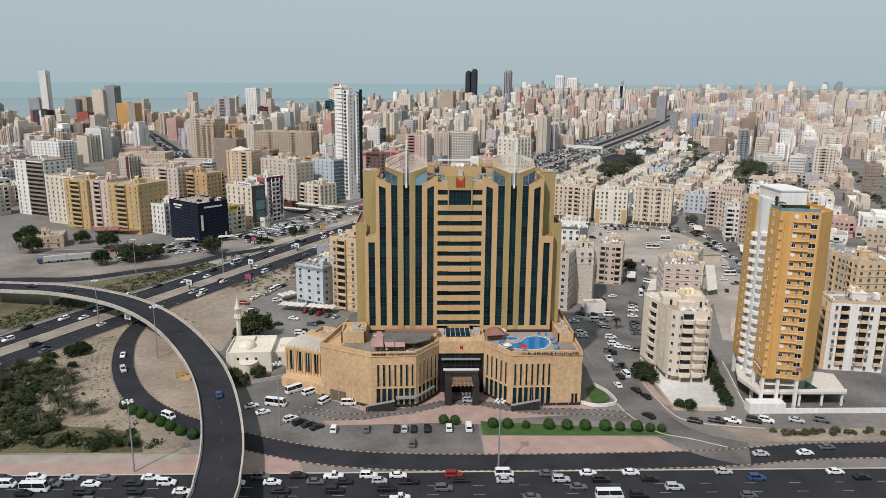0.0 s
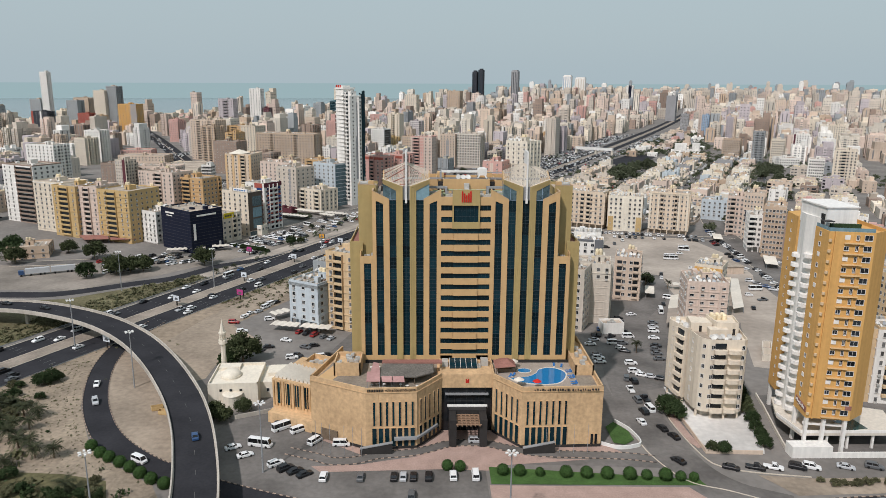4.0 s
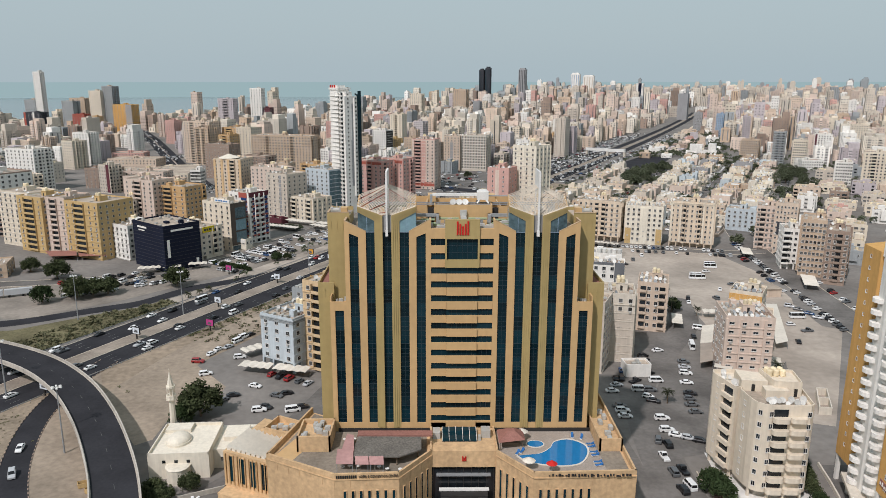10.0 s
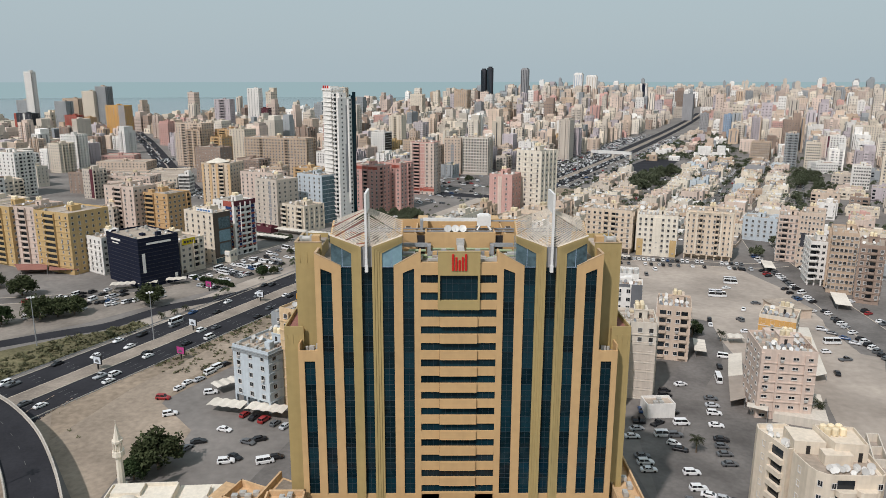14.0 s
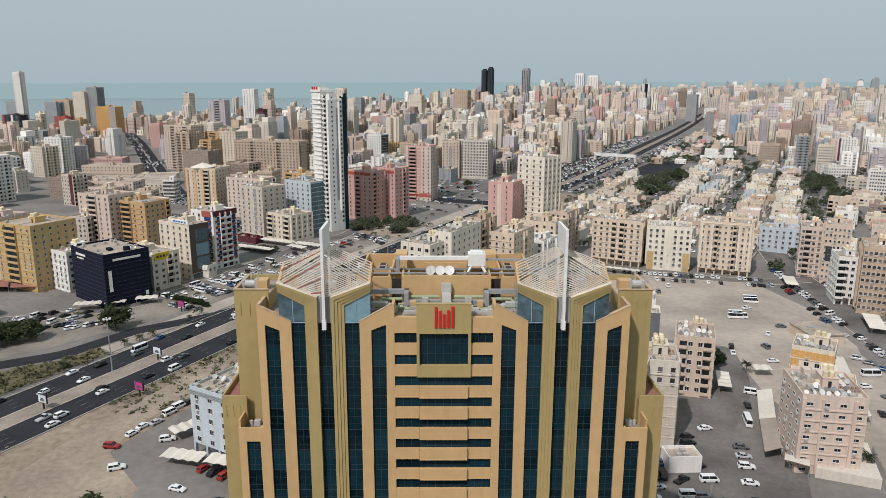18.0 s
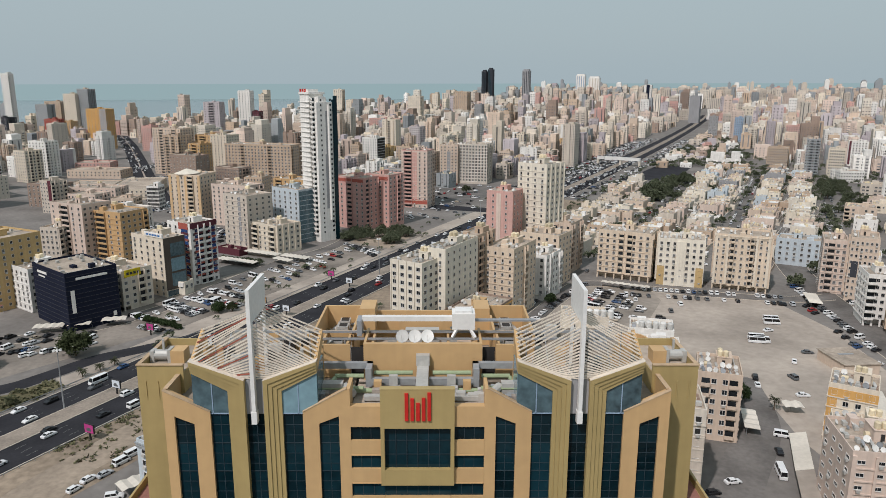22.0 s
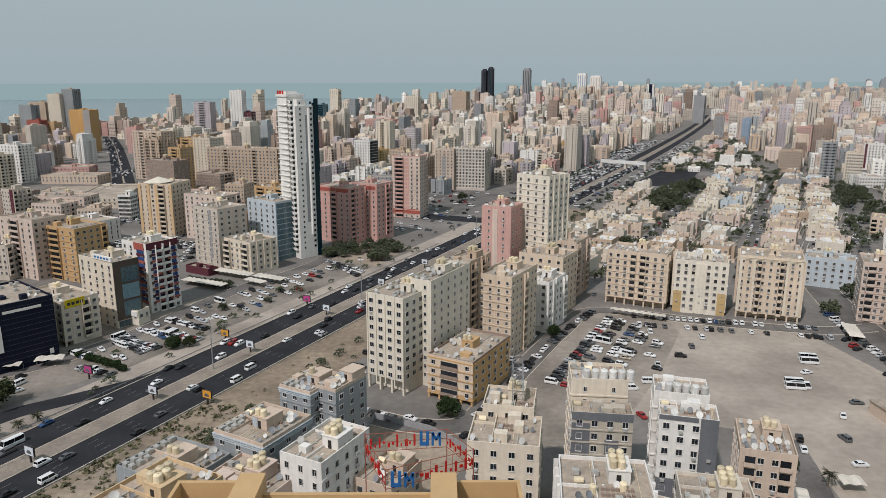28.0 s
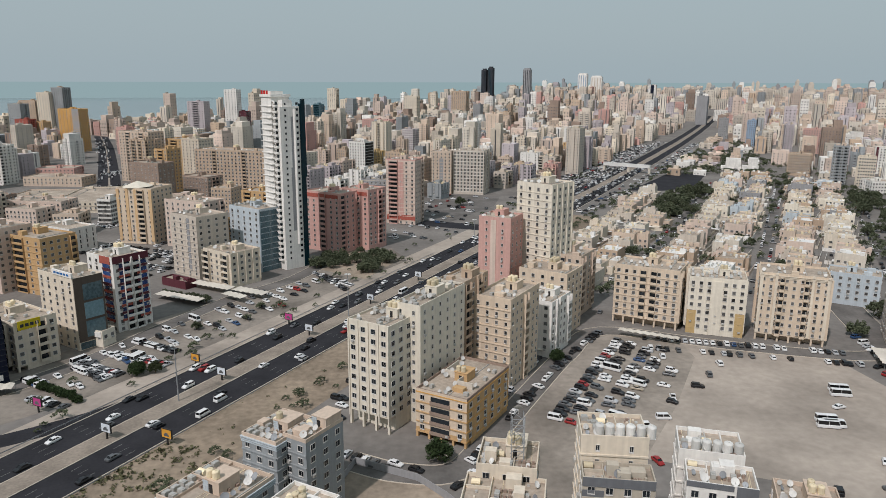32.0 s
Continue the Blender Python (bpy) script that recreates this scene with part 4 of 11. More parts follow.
    front("pier", plate([(s * 26.7, FOOT), (s * 28.35, FOOT), (s * 28.35, 51.4), (s * 27.8, 51.4), (s * 27.8, 71.2), (s * 26.7, 70.66)], 0.0, 0.9), GOLD, "gold facade pier")
    front("pier", plate([(s * 22.75, FOOT), (s * 24.55, FOOT), (s * 24.55, 69.6), (s * 22.75, 68.7)], 0.0, 0.9), GOLD, "gold facade pier")
    front("strip_head", plate([(s * 24.55, 67.27), (s * 26.7, 68.17), (s * 26.7, 70.66), (s * 24.55, 69.6)], 0.0, 0.9), GOLD)
    front("pier", plate([(s * 10.85, FOOT), (s * 12.6, FOOT), (s * 12.6, 68.7), (s * 10.85, 69.65)], 0.0, 0.9), GOLD, "gold facade pier")
    front("pier", plate([(s * 7.4, FOOT), (s * 8.65, FOOT), (s * 8.65, 70.9), (s * 7.75, 71.4), (s * 7.4, 71.4)], 0.0, 0.9), GOLD, "gold facade pier")
    front("strip_head", plate([(s * 8.65, 68.2), (s * 10.85, 67.3), (s * 10.85, 69.65), (s * 8.65, 70.9)], 0.0, 0.9), GOLD)
    front("return_parapet", Mesh().box(*sorted((s * 27.4, s * 27.8)), 0.9, 4.5, 68.3, 71.2), GOLD)
    front("return_parapet", Mesh().box(*sorted((s * 7.4, s * 7.8)), 0.9, 3.2, 68.3, 71.4), GOLD)
    for p, q in (((27.82, 0.2, 71.26), (22.75, 0.2, 68.75)), ((12.6, 0.2, 68.75), (7.75, 0.2, 71.46)), ((27.6, 0.45, 71.25), (27.6, 4.5, 71.25))):
        front("parapet_cap", Mesh().beam((s * p[0], p[1], p[2]), (s * q[0], q[1], q[2]), 0.5, 0.1), COPING, "worn tan parapet coping")
    front("roof_slab", Mesh().box(*sorted((s * 7.6, s * 27.2)), 0.9, 27, 68.3, 68.9), HOTEL_ROOF)


# glass strips, one pane a storey: a vision light over a spandrel light
def pane(w, h):
    def make():
        m = Mesh().box(-w / 2, w / 2, 0.36, 0.44, 0, h)
        m.box(-w / 2, w / 2, 0.30, 0.36, 0.0, 0.09, 1)
        for z in (0.95, 2.2):
            if z < h:
                m.box(-w / 2, w / 2, 0.33, 0.36, z, z + 0.06, 1)
        m.box(-0.03, 0.03, 0.33, 0.36, 0.09, h, 1)
        return m.data("glass_pane", [TEAL_GLASS, STRIP_FRAME])
    return shared(("pane", round(w, 2), round(h, 2)), make)


for s in (-1, 1):
    for xa, xb, top in ((28.35, 30.5, 49.13), (24.55, 26.7, 68.2), (20.7, 22.75, HEAD), (16.72, 18.78, HEAD), (12.6, 14.8, HEAD), (8.65, 10.85, 68.2)):
        z = FOOT
        while z < top - 0.2:
            h = min(FLOOR_H, top - z)
            front("glass_pane", pane(xb - xa, h), None, at=Matrix.Translation((s * (xa + xb) / 2, 0, z)))
            z += FLOOR_H
    # turret: stepped olive ribs that rise beside the fin and fold outwards into a gable
    cx = s * 17.75
    for side in (-1, 1):
        for k in range(4):
            o, y0 = 1.03 + 0.48 * k, -0.40 + 0.13 * k
            outer, slope, last = 74.7 - 0.36 * k, 0.376 + 0.04 * k, k == 3
            zi = outer - slope * (6.85 - o)
            low = outer - 0.36 - (slope + 0.04) * (6.85 - o - 0.48)
            pts = [(cx + side * o, FOOT - 1.2), (cx + side * (o + 0.47), FOOT - 1.2), (cx + side * (o + 0.47), low), (cx + side * 6.85, outer - 0.355), (cx + side * 6.85, outer), (cx + side * o, zi)]
            front("rib", plate(pts, y0, 0.5 + 0.004 * k), OLIVE, "raised olive-gold rib")
        front("gable_cap", Mesh().beam((cx + side * 1.03, 0.1, 72.54), (cx + side * 6.9, 0.1, 74.76), 0.95, 0.08), SLAT, "pale gable coping")
        front("turret_glass", plate([(cx + side * 2.94, HEAD), (cx + side * 6.8, HEAD), (cx + side * 6.8, 73.2), (cx + side * 2.94, 71.3)], 0.2, 0.32), PALE_GLASS, "pale blue turret glass")
        front("turret_mullion", Mesh().box(cx + side * 4.7 - 0.05, cx + side * 4.7 + 0.05, 0.14, 0.2, HEAD, 72.2).box(*sorted((cx + side * 2.94, cx + side * 6.8)), 0.14, 0.2, HEAD, HEAD + 0.12), WALL["blue"], "blue glazing bar")
        front("turret_glass", Mesh().box(*sorted((cx + side * 6.6, cx + side * 6.82)), 0.5, 4.6, HEAD, 73.6), PALE_GLASS, "pale blue turret glass")
        # the gold cheek wall, rising to the back
        m = Mesh().prism([(cx + side * 6.5, 0.5), (cx + side * 6.87, 0.5), (cx + side * 6.87, 4.7), (cx + side * 6.5, 4.7)][::side], [73.3, 73.3, 75.2, 75.2][::side], [74.72, 74.72, 76.7, 76.7][::side])
        front("turret_wall", m, GOLD)
        front("turret_wall", Mesh().box(*sorted((cx + side * 4.6, cx + side * 6.86)), 4.7, 5.0, HEAD, 74.6), GOLD)
        # roof slats: from the gable to the mast, then from the cheek wall to the foot of the blade
        for k in range(17):
            v = (k + 0.4) / 17
            end, start = (cx + side * (1.1 + 5.7 * v), 0.3, 72.62 + 2.14 * v), (cx + side * 0.2, 0.05, 72.5 + 6.3 * v ** 1.12)
            front("slat", Mesh().beam(start, end, 0.09, 0.15), RUST if (s < 0 and side < 0 and k % 6 == 2) else SLAT)
        for k in range(7):
            v = (k + 0.5) / 7
            end, start = (cx + side * 6.7, 0.5 + 4.2 * v, 74.85 + 1.95 * v), (cx + side * 0.2, 0.4 + 5.6 * v, 79.0)
            front("slat", Mesh().beam(start, end, 0.09, 0.15), RUST if (s < 0 and side < 0 and k == 3) else SLAT)
        front("slat_purlin", Mesh().beam((cx + side * 3.4, 0.4, 73.3), (cx + side * 3.4, 4.6, 76.4), 0.12, 0.14).beam((cx + side * 5.4, 4.6, 69), (cx + side * 5.4, 4.6, 76.6), 0.12, 0.12), GREY_METAL)
    front("turret_center", plate([(cx - 1.03, HEAD), (cx + 1.03, HEAD), (cx + 1.03, 72.2), (cx, 72.9), (cx - 1.03, 72.2)], 0.2, 0.5), WALL["grey"], "grey panel behind the fin")
    front("fin", Mesh().box(cx - 0.3, cx + 0.3, -0.75, 0.15, 67.6, 69.0).box(cx - 0.21, cx + 0.21, -0.7, 0.12, 69.0, 82.8).box(cx - 0.2, cx + 0.2, 0.12, 6.2, 79.0, 82.8).box(cx - 0.17, cx + 0.17, 5.7, 6.1, 69, 79.0), WHITE_METAL, "white rooftop fin")
    # The deck's colour holds the shade that lies under the slats.
    front("turret_deck", Mesh().box(cx - 6.5, cx + 6.5, 0.55, 4.7, 68.9, 68.96), DECKING, "deck with the slats' shade put into its dark colour")
    q = random.Random(40 + s)
    for k in range(10):
        x, y = cx + q.uniform(-5.8, 5.8), q.uniform(1.2, 4.2)
        front("roof_unit", Mesh().box(x - q.uniform(0.3, 0.8), x + q.uniform(0.3, 0.8), y - 0.4, y + 0.4, 68.96, 69.6 + q.uniform(0, 1.4)), (DUCT, GREY_METAL, RUST if s < 0 else DUCT, PAVING)[k % 4])
    for k in range(9):
        a, b = cx + q.uniform(-5.5, 5.5), cx + q.uniform(-5.5, 5.5)
        front("strut", Mesh().beam((a, q.uniform(1, 4), 69.0), (b, q.uniform(1, 5), 73.4), 0.09, 0.09), RUST if (s < 0 and k % 2) else GREY_METAL, "thin steel strut")
    for k in range(16):
        x, y = cx + q.uniform(-3.5, 8.0) * s, q.uniform(10.0, 24.0)
        if abs(x) > 14.6:
            front("roof_unit", Mesh().box(x - q.uniform(0.4, 1.0), x + q.uniform(0.4, 1.0), y - 0.5, y + 0.5, 68.9, 69.7 + q.uniform(0, 1.5)), (DUCT, GREY_METAL, DARK_METAL, GOLD)[k % 4])

# centre bay: spandrels and windows
for k in range(14):
    z = 66.9 - k * FLOOR_H
    for xa, xb, y0 in ((-7.4, -3.72, 0.0), (-3.7, 3.7, -0.4), (3.72, 7.4, 0.0)):
        if k < 2 and abs(xa) < 3.71 and xb > 0 and y0 < 0:
            continue
        x0, x1 = (xa, xb) if k > 1 else ((xa, -4.08) if xa < -4 else (4.08, xb))
        m = Mesh().box(x0, x1, 0.3, 0.4, z - 1.75, z + 0.05)
        count = max(2, round((x1 - x0) / 1.15))
        for q in range(1, count):
            x = x0 + (x1 - x0) * q / count
            m.box(x - 0.03, x + 0.03, 0.25, 0.3, z - 1.7, z, 1)
        front("window_band", m, [TEAL_GLASS, STRIP_FRAME])
        front("spandrel", Mesh().box(x0 + 0.01, x1 - 0.01, y0 - 0.06, 0.9, z - FLOOR_H, z - FLOOR_H + 0.14).box(x0 + 0.01, x1 - 0.01, y0, 0.9, z - FLOOR_H + 0.14, z - 1.62), GOLD, "gold spandrel band")
for s in (-1, 1):
    front("spandrel", Mesh().box(*sorted((s * 4.08, s * 7.4)), 0.0, 0.9, 66.9, 69.35), GOLD)
frame_line = Mesh().box(-4.07, -3.65, -0.42, 0.6, 59.95, 71.5).box(3.65, 4.07, -0.42, 0.6, 59.95, 71.5).box(-3.65, 3.65, -0.42, 0.6, 66.9, 71.5).box(-3.65, 3.65, -0.40, 0.6, 59.95, 61.85)
front("sign_panel", frame_line, OLIVE, "olive panel with a red bar sign")
front("parapet_cap", Mesh().box(-4.1, 4.1, -0.45, 0.3, 71.5, 71.58), OLIVE)
big = front("picture_window", Mesh().box(-3.65, 3.65, 0.25, 0.35, 61.85, 66.9), TEAL_GLASS)
m = Mesh()
for q in range(1, 6):
    m.box(-3.65 + q * 1.217 - 0.035, -3.65 + q * 1.217 + 0.035, 0.18, 0.25, 61.85, 66.9)
for z in (63.5, 65.2):
    m.box(-3.65, 3.65, 0.19, 0.25, z - 0.03, z + 0.03)
front("mullion", m, STRIP_FRAME, parent=big)
for k, h in enumerate((2.7, 2.2, 1.75, 2.25, 2.75)):
    front("sign_bar", Mesh().box(-1.38 + k * 0.62, -0.98 + k * 0.62, -0.62, -0.42, 67.9 if k not in (1, 2) else 67.9, 67.9 + h * 1.2), RED_PAINT, "upright red bar")

# rooftop
part("roof_slab", Mesh().box(-7.8, 7.8, 2.4, 24.0, 68.6, 69.0), ROOFING, hotel)
part("plant_wall", Mesh().box(-7.2, 7.2, 8.6, 9.0, 69, 73.6).box(-7.2, -6.9, 9.0, 13.4, 69, 73.6).box(6.9, 7.2, 9.0, 13.4, 69, 73.6), GOLD, hotel, "gold plant room wall")
for x in (-12.4, 8.9):
    part("plant_wall", Mesh().box(x, x + 3.5, 9.2, 9.5, 69, 73.2), GOLD, hotel)
for s in (-1, 1):
    # a walled bay full of air handlers on each side, with a raised stair head at its inner back corner
    part("plant_wall", Mesh().box(*sorted((s * 14.2, s * 13.9)), 12.6, 22.4, 69, 73.3).box(*sorted((s * 9.2, s * 8.9)), 12.6, 18.6, 69, 73.3).box(*sorted((s * 13.9, s * 7.0)), 22.1, 22.4, 69, 73.3), GOLD, hotel, "gold plant bay wall")
    part("stair_head", Mesh().box(*sorted((s * 8.9, s * 6.8)), 18.6, 22.1, 69, 74.2), GOLD, hotel)
    part("door", Mesh().box(*sorted((s * 8.8, s * 7.3)), 9.4, 9.5, 69, 72.8), DARK_METAL, hotel, "dark service door recess")
    for y in (14.0, 16.4, 18.8, 20.8):
        u = Mesh().box(s * 11.2 - 0.7, s * 11.2 + 0.7, y - 0.7, y + 0.7, 69.2, 71.8).tube((s * 12.9, y - 0.1, 70.2), (s * 11.6, y - 0.1, 70.2), 0.55, 10).tube((s * 12.9, y + 0.6, 69.6), (s * 12.0, y + 0.6, 71.2), 0.25, 8).box(s * 9.9 - 0.5, s * 9.9 + 0.5, y - 0.5, y + 0.4, 69.0, 70.6)
        part("air_handler", u, DUCT, hotel, "galvanised rooftop air handler")
        part("fan_grille", Mesh().box(s * 11.2 - 0.5, s * 11.2 + 0.5, y - 0.5, y + 0.5, 71.8, 71.9), DARK_METAL, hotel, "dark fan grille")
        part("roof_unit", Mesh().box(s * 13.2 - 0.4, s * 13.2 + 0.4, y + 0.3, y + 0.9, 69.0, 70.1), GREY_METAL, hotel)
        part("pipe", Mesh().tube((s * 9.6, y + 0.7, 70.9), (s * 12.8, y + 0.7, 70.4), 0.2, 6), GREY_METAL, hotel)
part("plant_wall", Mesh().box(-6.8, 6.8, 21.0, 21.3, 69, 73.0).box(-3.6, 4.4, 20.4, 20.7, 69, 72.2), GOLD, hotel)
part("air_handler", Mesh().box(-2.6, 2.0, 16.6, 18.6, 69.2, 71.6).box(-5.0, -2.9, 16.9, 18.4, 69.2, 71.2).box(2.3, 4.4, 16.9, 18.4, 69.2, 71.2).box(-2.6, 2.0, 19.0, 20.0, 69.2, 71.0), DUCT, hotel, "long galvanised air handler")
for k in range(9):
    x = -12.4 + k * 3.1
    part("roof_beam", Mesh().box(x - 0.15, x + 0.15, 9.4, 13.6, 72.3, 73.2), GOLD, hotel)
part("roof_beam", Mesh().box(-14, 14, 13.4, 13.7, 72.0, 73.2), GOLD, hotel)
for y in (10.4, 12.6):
    part("crane_rail", Mesh().box(-24, 24, y - 0.1, y + 0.1, 73.3, 73.55), GREY_METAL, hotel)
for k in range(3):
    part("satellite_dish", dish_data(), None, hotel, "round white satellite dish", at=pose(-2.5 + k * 1.5, 9.6, 73.0, rz=-8 + 8 * k) @ Matrix.Scale(0.9, 4))
for s in (-1, 1):
    part("duct", Mesh().box(*sorted((s * 12.4, s * 6.0)), 7.6, 8.2, 70.9, 71.6).box(*sorted((s * 6.7, s * 6.0)), 6.0, 8.2, 69.4, 71.6).box(*sorted((s * 6.0, s * 0.8)), 6.0, 6.6, 69.6, 70.4), GREY_METAL, hotel, "grey rooftop duct")
    part("duct", Mesh().box(s * 10.6 - 1.4, s * 10.6 + 1.4, 4.6, 5.6, 69.3, 70.5).tube((s * 9.0, 5.2, 69.9), (s * 7.9, 3.8, 69.7), 0.5, 10).box(s * 4.0 - 2.6, s * 4.0 + 2.6, 3.2, 3.9, 69.2, 69.7).box(s * 3.4 - 0.5, s * 3.4 + 0.5, 5.6, 6.0, 69.6, 71.0), DUCT, hotel, "galvanised duct run")
    for x0, y0, x1, y1, z in ((1.2, 7.4, 5.8, 7.4, 70.5), (7.0, 7.0, 10.4, 7.0, 70.3), (6.8, 4.8, 12.8, 4.8, 69.9), (10.4, 7.0, 10.8, 4.8, 70.1), (1.2, 5.2, 12, 5.2, 69.4)):
        part("pipe", Mesh().tube((s * x0, y0, z), (s * x1, y1, z), 0.26, 8), GREEN_PIPE, hotel, "pale green pipe")
    part("gold_box", Mesh().box(s * 5.2 - 0.45, s * 5.2 + 0.45, 5.0, 5.6, 69.2, 70.6), GOLD, hotel)
part("duct", Mesh().box(-0.7, 0.7, 2.9, 8.6, 70.4, 71.1).prism([(-0.8, 7.9), (0.8, 7.9), (0.8, 8.6), (-0.8, 8.6)], 71.1, 72.4), DUCT, hotel)
rng = random.Random(5)
for k in range(46):
    x, y = rng.uniform(-12.5, 12.5), rng.uniform(3.2, 5.6)
    if abs(x) > 1.3:
        part("roof_unit", Mesh().box(x - rng.uniform(0.2, 0.6), x + rng.uniform(0.2, 0.6), y - 0.3, y + 0.3, 69, 69.4 + rng.uniform(0, 0.7)), (DUCT, PAVING, GREY_METAL, DUCT)[k % 4], hotel)
crane = thing("roof_crane", "white window-cleaning crane on roof rails", "crane", Matrix.Translation((5.0, 11.6, 73.55)))
carriage = part("carriage", Mesh().box(-1.4, 1.4, -1.2, 1.2, 0.9, 2.9).box(-1.0, 1.0, -0.9, 0.9, 2.9, 3.2), WHITE_METAL, crane)
for x in (-1.1, 1.1):
    for y in (-1.8, 1.8):
        part("leg", Mesh().beam((x * 0.6, y * 0.4, 1.1), (x * 1.3, y, 0.05), 0.3, 0.3), WHITE_METAL, carriage)
part("boom", Mesh().box(-12.5, -1.4, -0.35, 0.35, 1.7, 2.3), WHITE_METAL, crane)
part("jib", Mesh().box(1.4, 9.0, -0.15, 0.15, 1.6, 1.8).box(1.4, 9.0, 0.3, 0.5, 1.6, 1.8), GREY_METAL, crane)
part("cradle", Mesh().box(-13.1, -12.5, -1.1, 1.1, 0.0, 2.0), GREY_METAL, crane)

# podium
LEFT_WING = [(-46.6, -14.6), (-29.5, -22.4), (-15, -21.8), (-7.7, -13.3), (-7.7, 0.6), (-36, 4.0), (-40, 6)]
RIGHT_WING = [(7.6, -13.6), (15.2, -22.0), (38.6, -21.3), (38.6, 12), (36, 14), (7.6, 0.6)]


def ring_wall(outline, z0, z1, t, skip=()):
    m = Mesh()
    cx, cy = sum(p[0] for p in outline) / len(outline), sum(p[1] for p in outline) / len(outline)
    for i, (p, q) in enumerate(zip(outline, outline[1:] + outline[:1])):
        if i in skip:
            continue
        p, q = Vector(p), Vector(q)
        side = Vector((-(q - p).y, (q - p).x)).normalized() * t
        m.prism([tuple(p), tuple(q), tuple(q + side), tuple(p + side)], z0, z1)
    return m


for wing, kind in ((LEFT_WING, "west"), (RIGHT_WING, "east")):
    part("podium_wall", Mesh().prism(wing, 0, DECK), STONE, hotel, "mottled sandstone podium wall")
    mid_x, mid_y = sum(p[0] for p in wing) / len(wing), sum(p[1] for p in wing) / len(wing)
    part("podium_roof", Mesh().prism([(mid_x + (x - mid_x) * 0.93, mid_y + (y - mid_y) * 0.93) for x, y in wing], DECK - 0.2, DECK + 0.02), HOTEL_ROOF, hotel, "dusty brown podium roof")
    part("podium_parapet", ring_wall(wing, DECK, 18.8, 0.45, (4, 5) if kind == "west" else (4,)), STONE, hotel)
    part("plinth", ring_wall([(x * 1.001, y - 0.04) for x, y in wing], 0, 1.0, 0.3, (3, 4, 5, 6) if kind == "west" else (3, 4, 5)), DARK_METAL, hotel, "black stone plinth")


def wall_strips(p, q, first, last, count, wide, z0, z1, material, parent=hotel, proud=0.06):
    """Upright window strips between two places of a wall, as shares of its length."""
    p, q = Vector(p), Vector(q)
    turn = math.atan2(q.y - p.y, q.x - p.x)
    for k in range(count):
        u = first + (last - first) * (k + 0.5) / count
        c = p + (q - p) * u
        m = shared(("tall", wide, round(z1 - z0, 2), material.name), lambda: Mesh().box(-wide / 2, wide / 2, -proud, 0.02, 0, z1 - z0).box(-wide / 2 - 0.1, -wide / 2, -0.2, 0.02, 0, z1 - z0, 1).box(wide / 2, wide / 2 + 0.1, -0.2, 0.02, 0, z1 - z0, 1).box(-wide / 2 - 0.1, wide / 2 + 0.1, -0.2, 0.02, z1 - z0, z1 - z0 + 0.15, 1).data("tall_window", [material, STONE]))
        part("tall_window", m, None, parent, at=Matrix.Translation((c.x, c.y, z0)) @ Matrix.Rotation(turn, 4, "Z"))


for p, q, f0, f1, n in ((LEFT_WING[1], LEFT_WING[2], 0.10, 0.98, 7), (LEFT_WING[2], LEFT_WING[3], 0.06, 0.94, 5), (RIGHT_WING[0], RIGHT_WING[1], 0.06, 0.94, 5), (RIGHT_WING[1], RIGHT_WING[2], 0.03, 0.58, 7)):
    wall_strips(p, q, f0, f1, n, 0.6, 7.3, 14.6, TEAL_GLASS)
    wall_strips(p, q, f0, f1, n, 1.25, 1.0, 6.6, TEAL_GLASS)
wall_strips(RIGHT_WING[1], RIGHT_WING[2], 0.86, 0.96, 2, 0.8, 1.0, 4.2, GLASS)
turret, turns = Mesh(), [2 * math.pi * k / 20 for k in range(20)]
turret.add([(31.5 + r * math.cos(a), 29.6 + r * math.sin(a), z) for r, z in ((2.6, 40), (2.6, 66.4), (2.3, 66.4), (2.3, 64.8)) for a in turns],
           [(b * 20 + k, b * 20 + (k + 1) % 20, b * 20 + 20 + (k + 1) % 20, b * 20 + 20 + k) for b in range(3) for k in range(20)])
front("stair_turret", turret, GOLD, "round gold stair turret")
front("turret_floor", Mesh().cyl(31.5, 29.6, 40, 64.9, 2.3, n=20), RED_TILE)
# joints in the stone cladding
for p, q in ((LEFT_WING[0], LEFT_WING[1]), (LEFT_WING[1], LEFT_WING[2]), (LEFT_WING[2], LEFT_WING[3]), (RIGHT_WING[0], RIGHT_WING[1]), (RIGHT_WING[1], RIGHT_WING[2])):
    p, q = Vector(p), Vector(q)
    side = Vector(((q - p).y, -(q - p).x)).normalized() * 0.05
    n = int((q - p).length / 3)
    for k in range(n + 1):
        c = p + (q - p) * k / max(n, 1)
        part("cladding_joint", Mesh().tube((c.x + side.x * 0.2, c.y + side.y * 0.2, 15.4), (c.x + side.x * 0.2, c.y + side.y * 0.2, 17.2), 0.05, 4), STONE, hotel)
    part("string_course", Mesh().beam((*(p + side), 17.4), (*(q + side), 17.4), 0.22, 0.25), STONE, hotel)
# glazed ground floor canopy and garage gate
part("canopy_band", Mesh().beam((-21.5, -22.7, 3.6), (-15, -22.2, 3.6), 0.9, 0.7).beam((-15, -22.2, 3.6), (-9, -15.3, 3.6), 0.9, 0.7), GREY_METAL, hotel)
p = Vector((-42.4, -16.6))
part("garage_gate", Mesh().beam((-43.4, -16.25, 1.7), (-38.3, -18.6, 1.7), 0.5, 3.4), BARK, hotel, "brown garage gate")
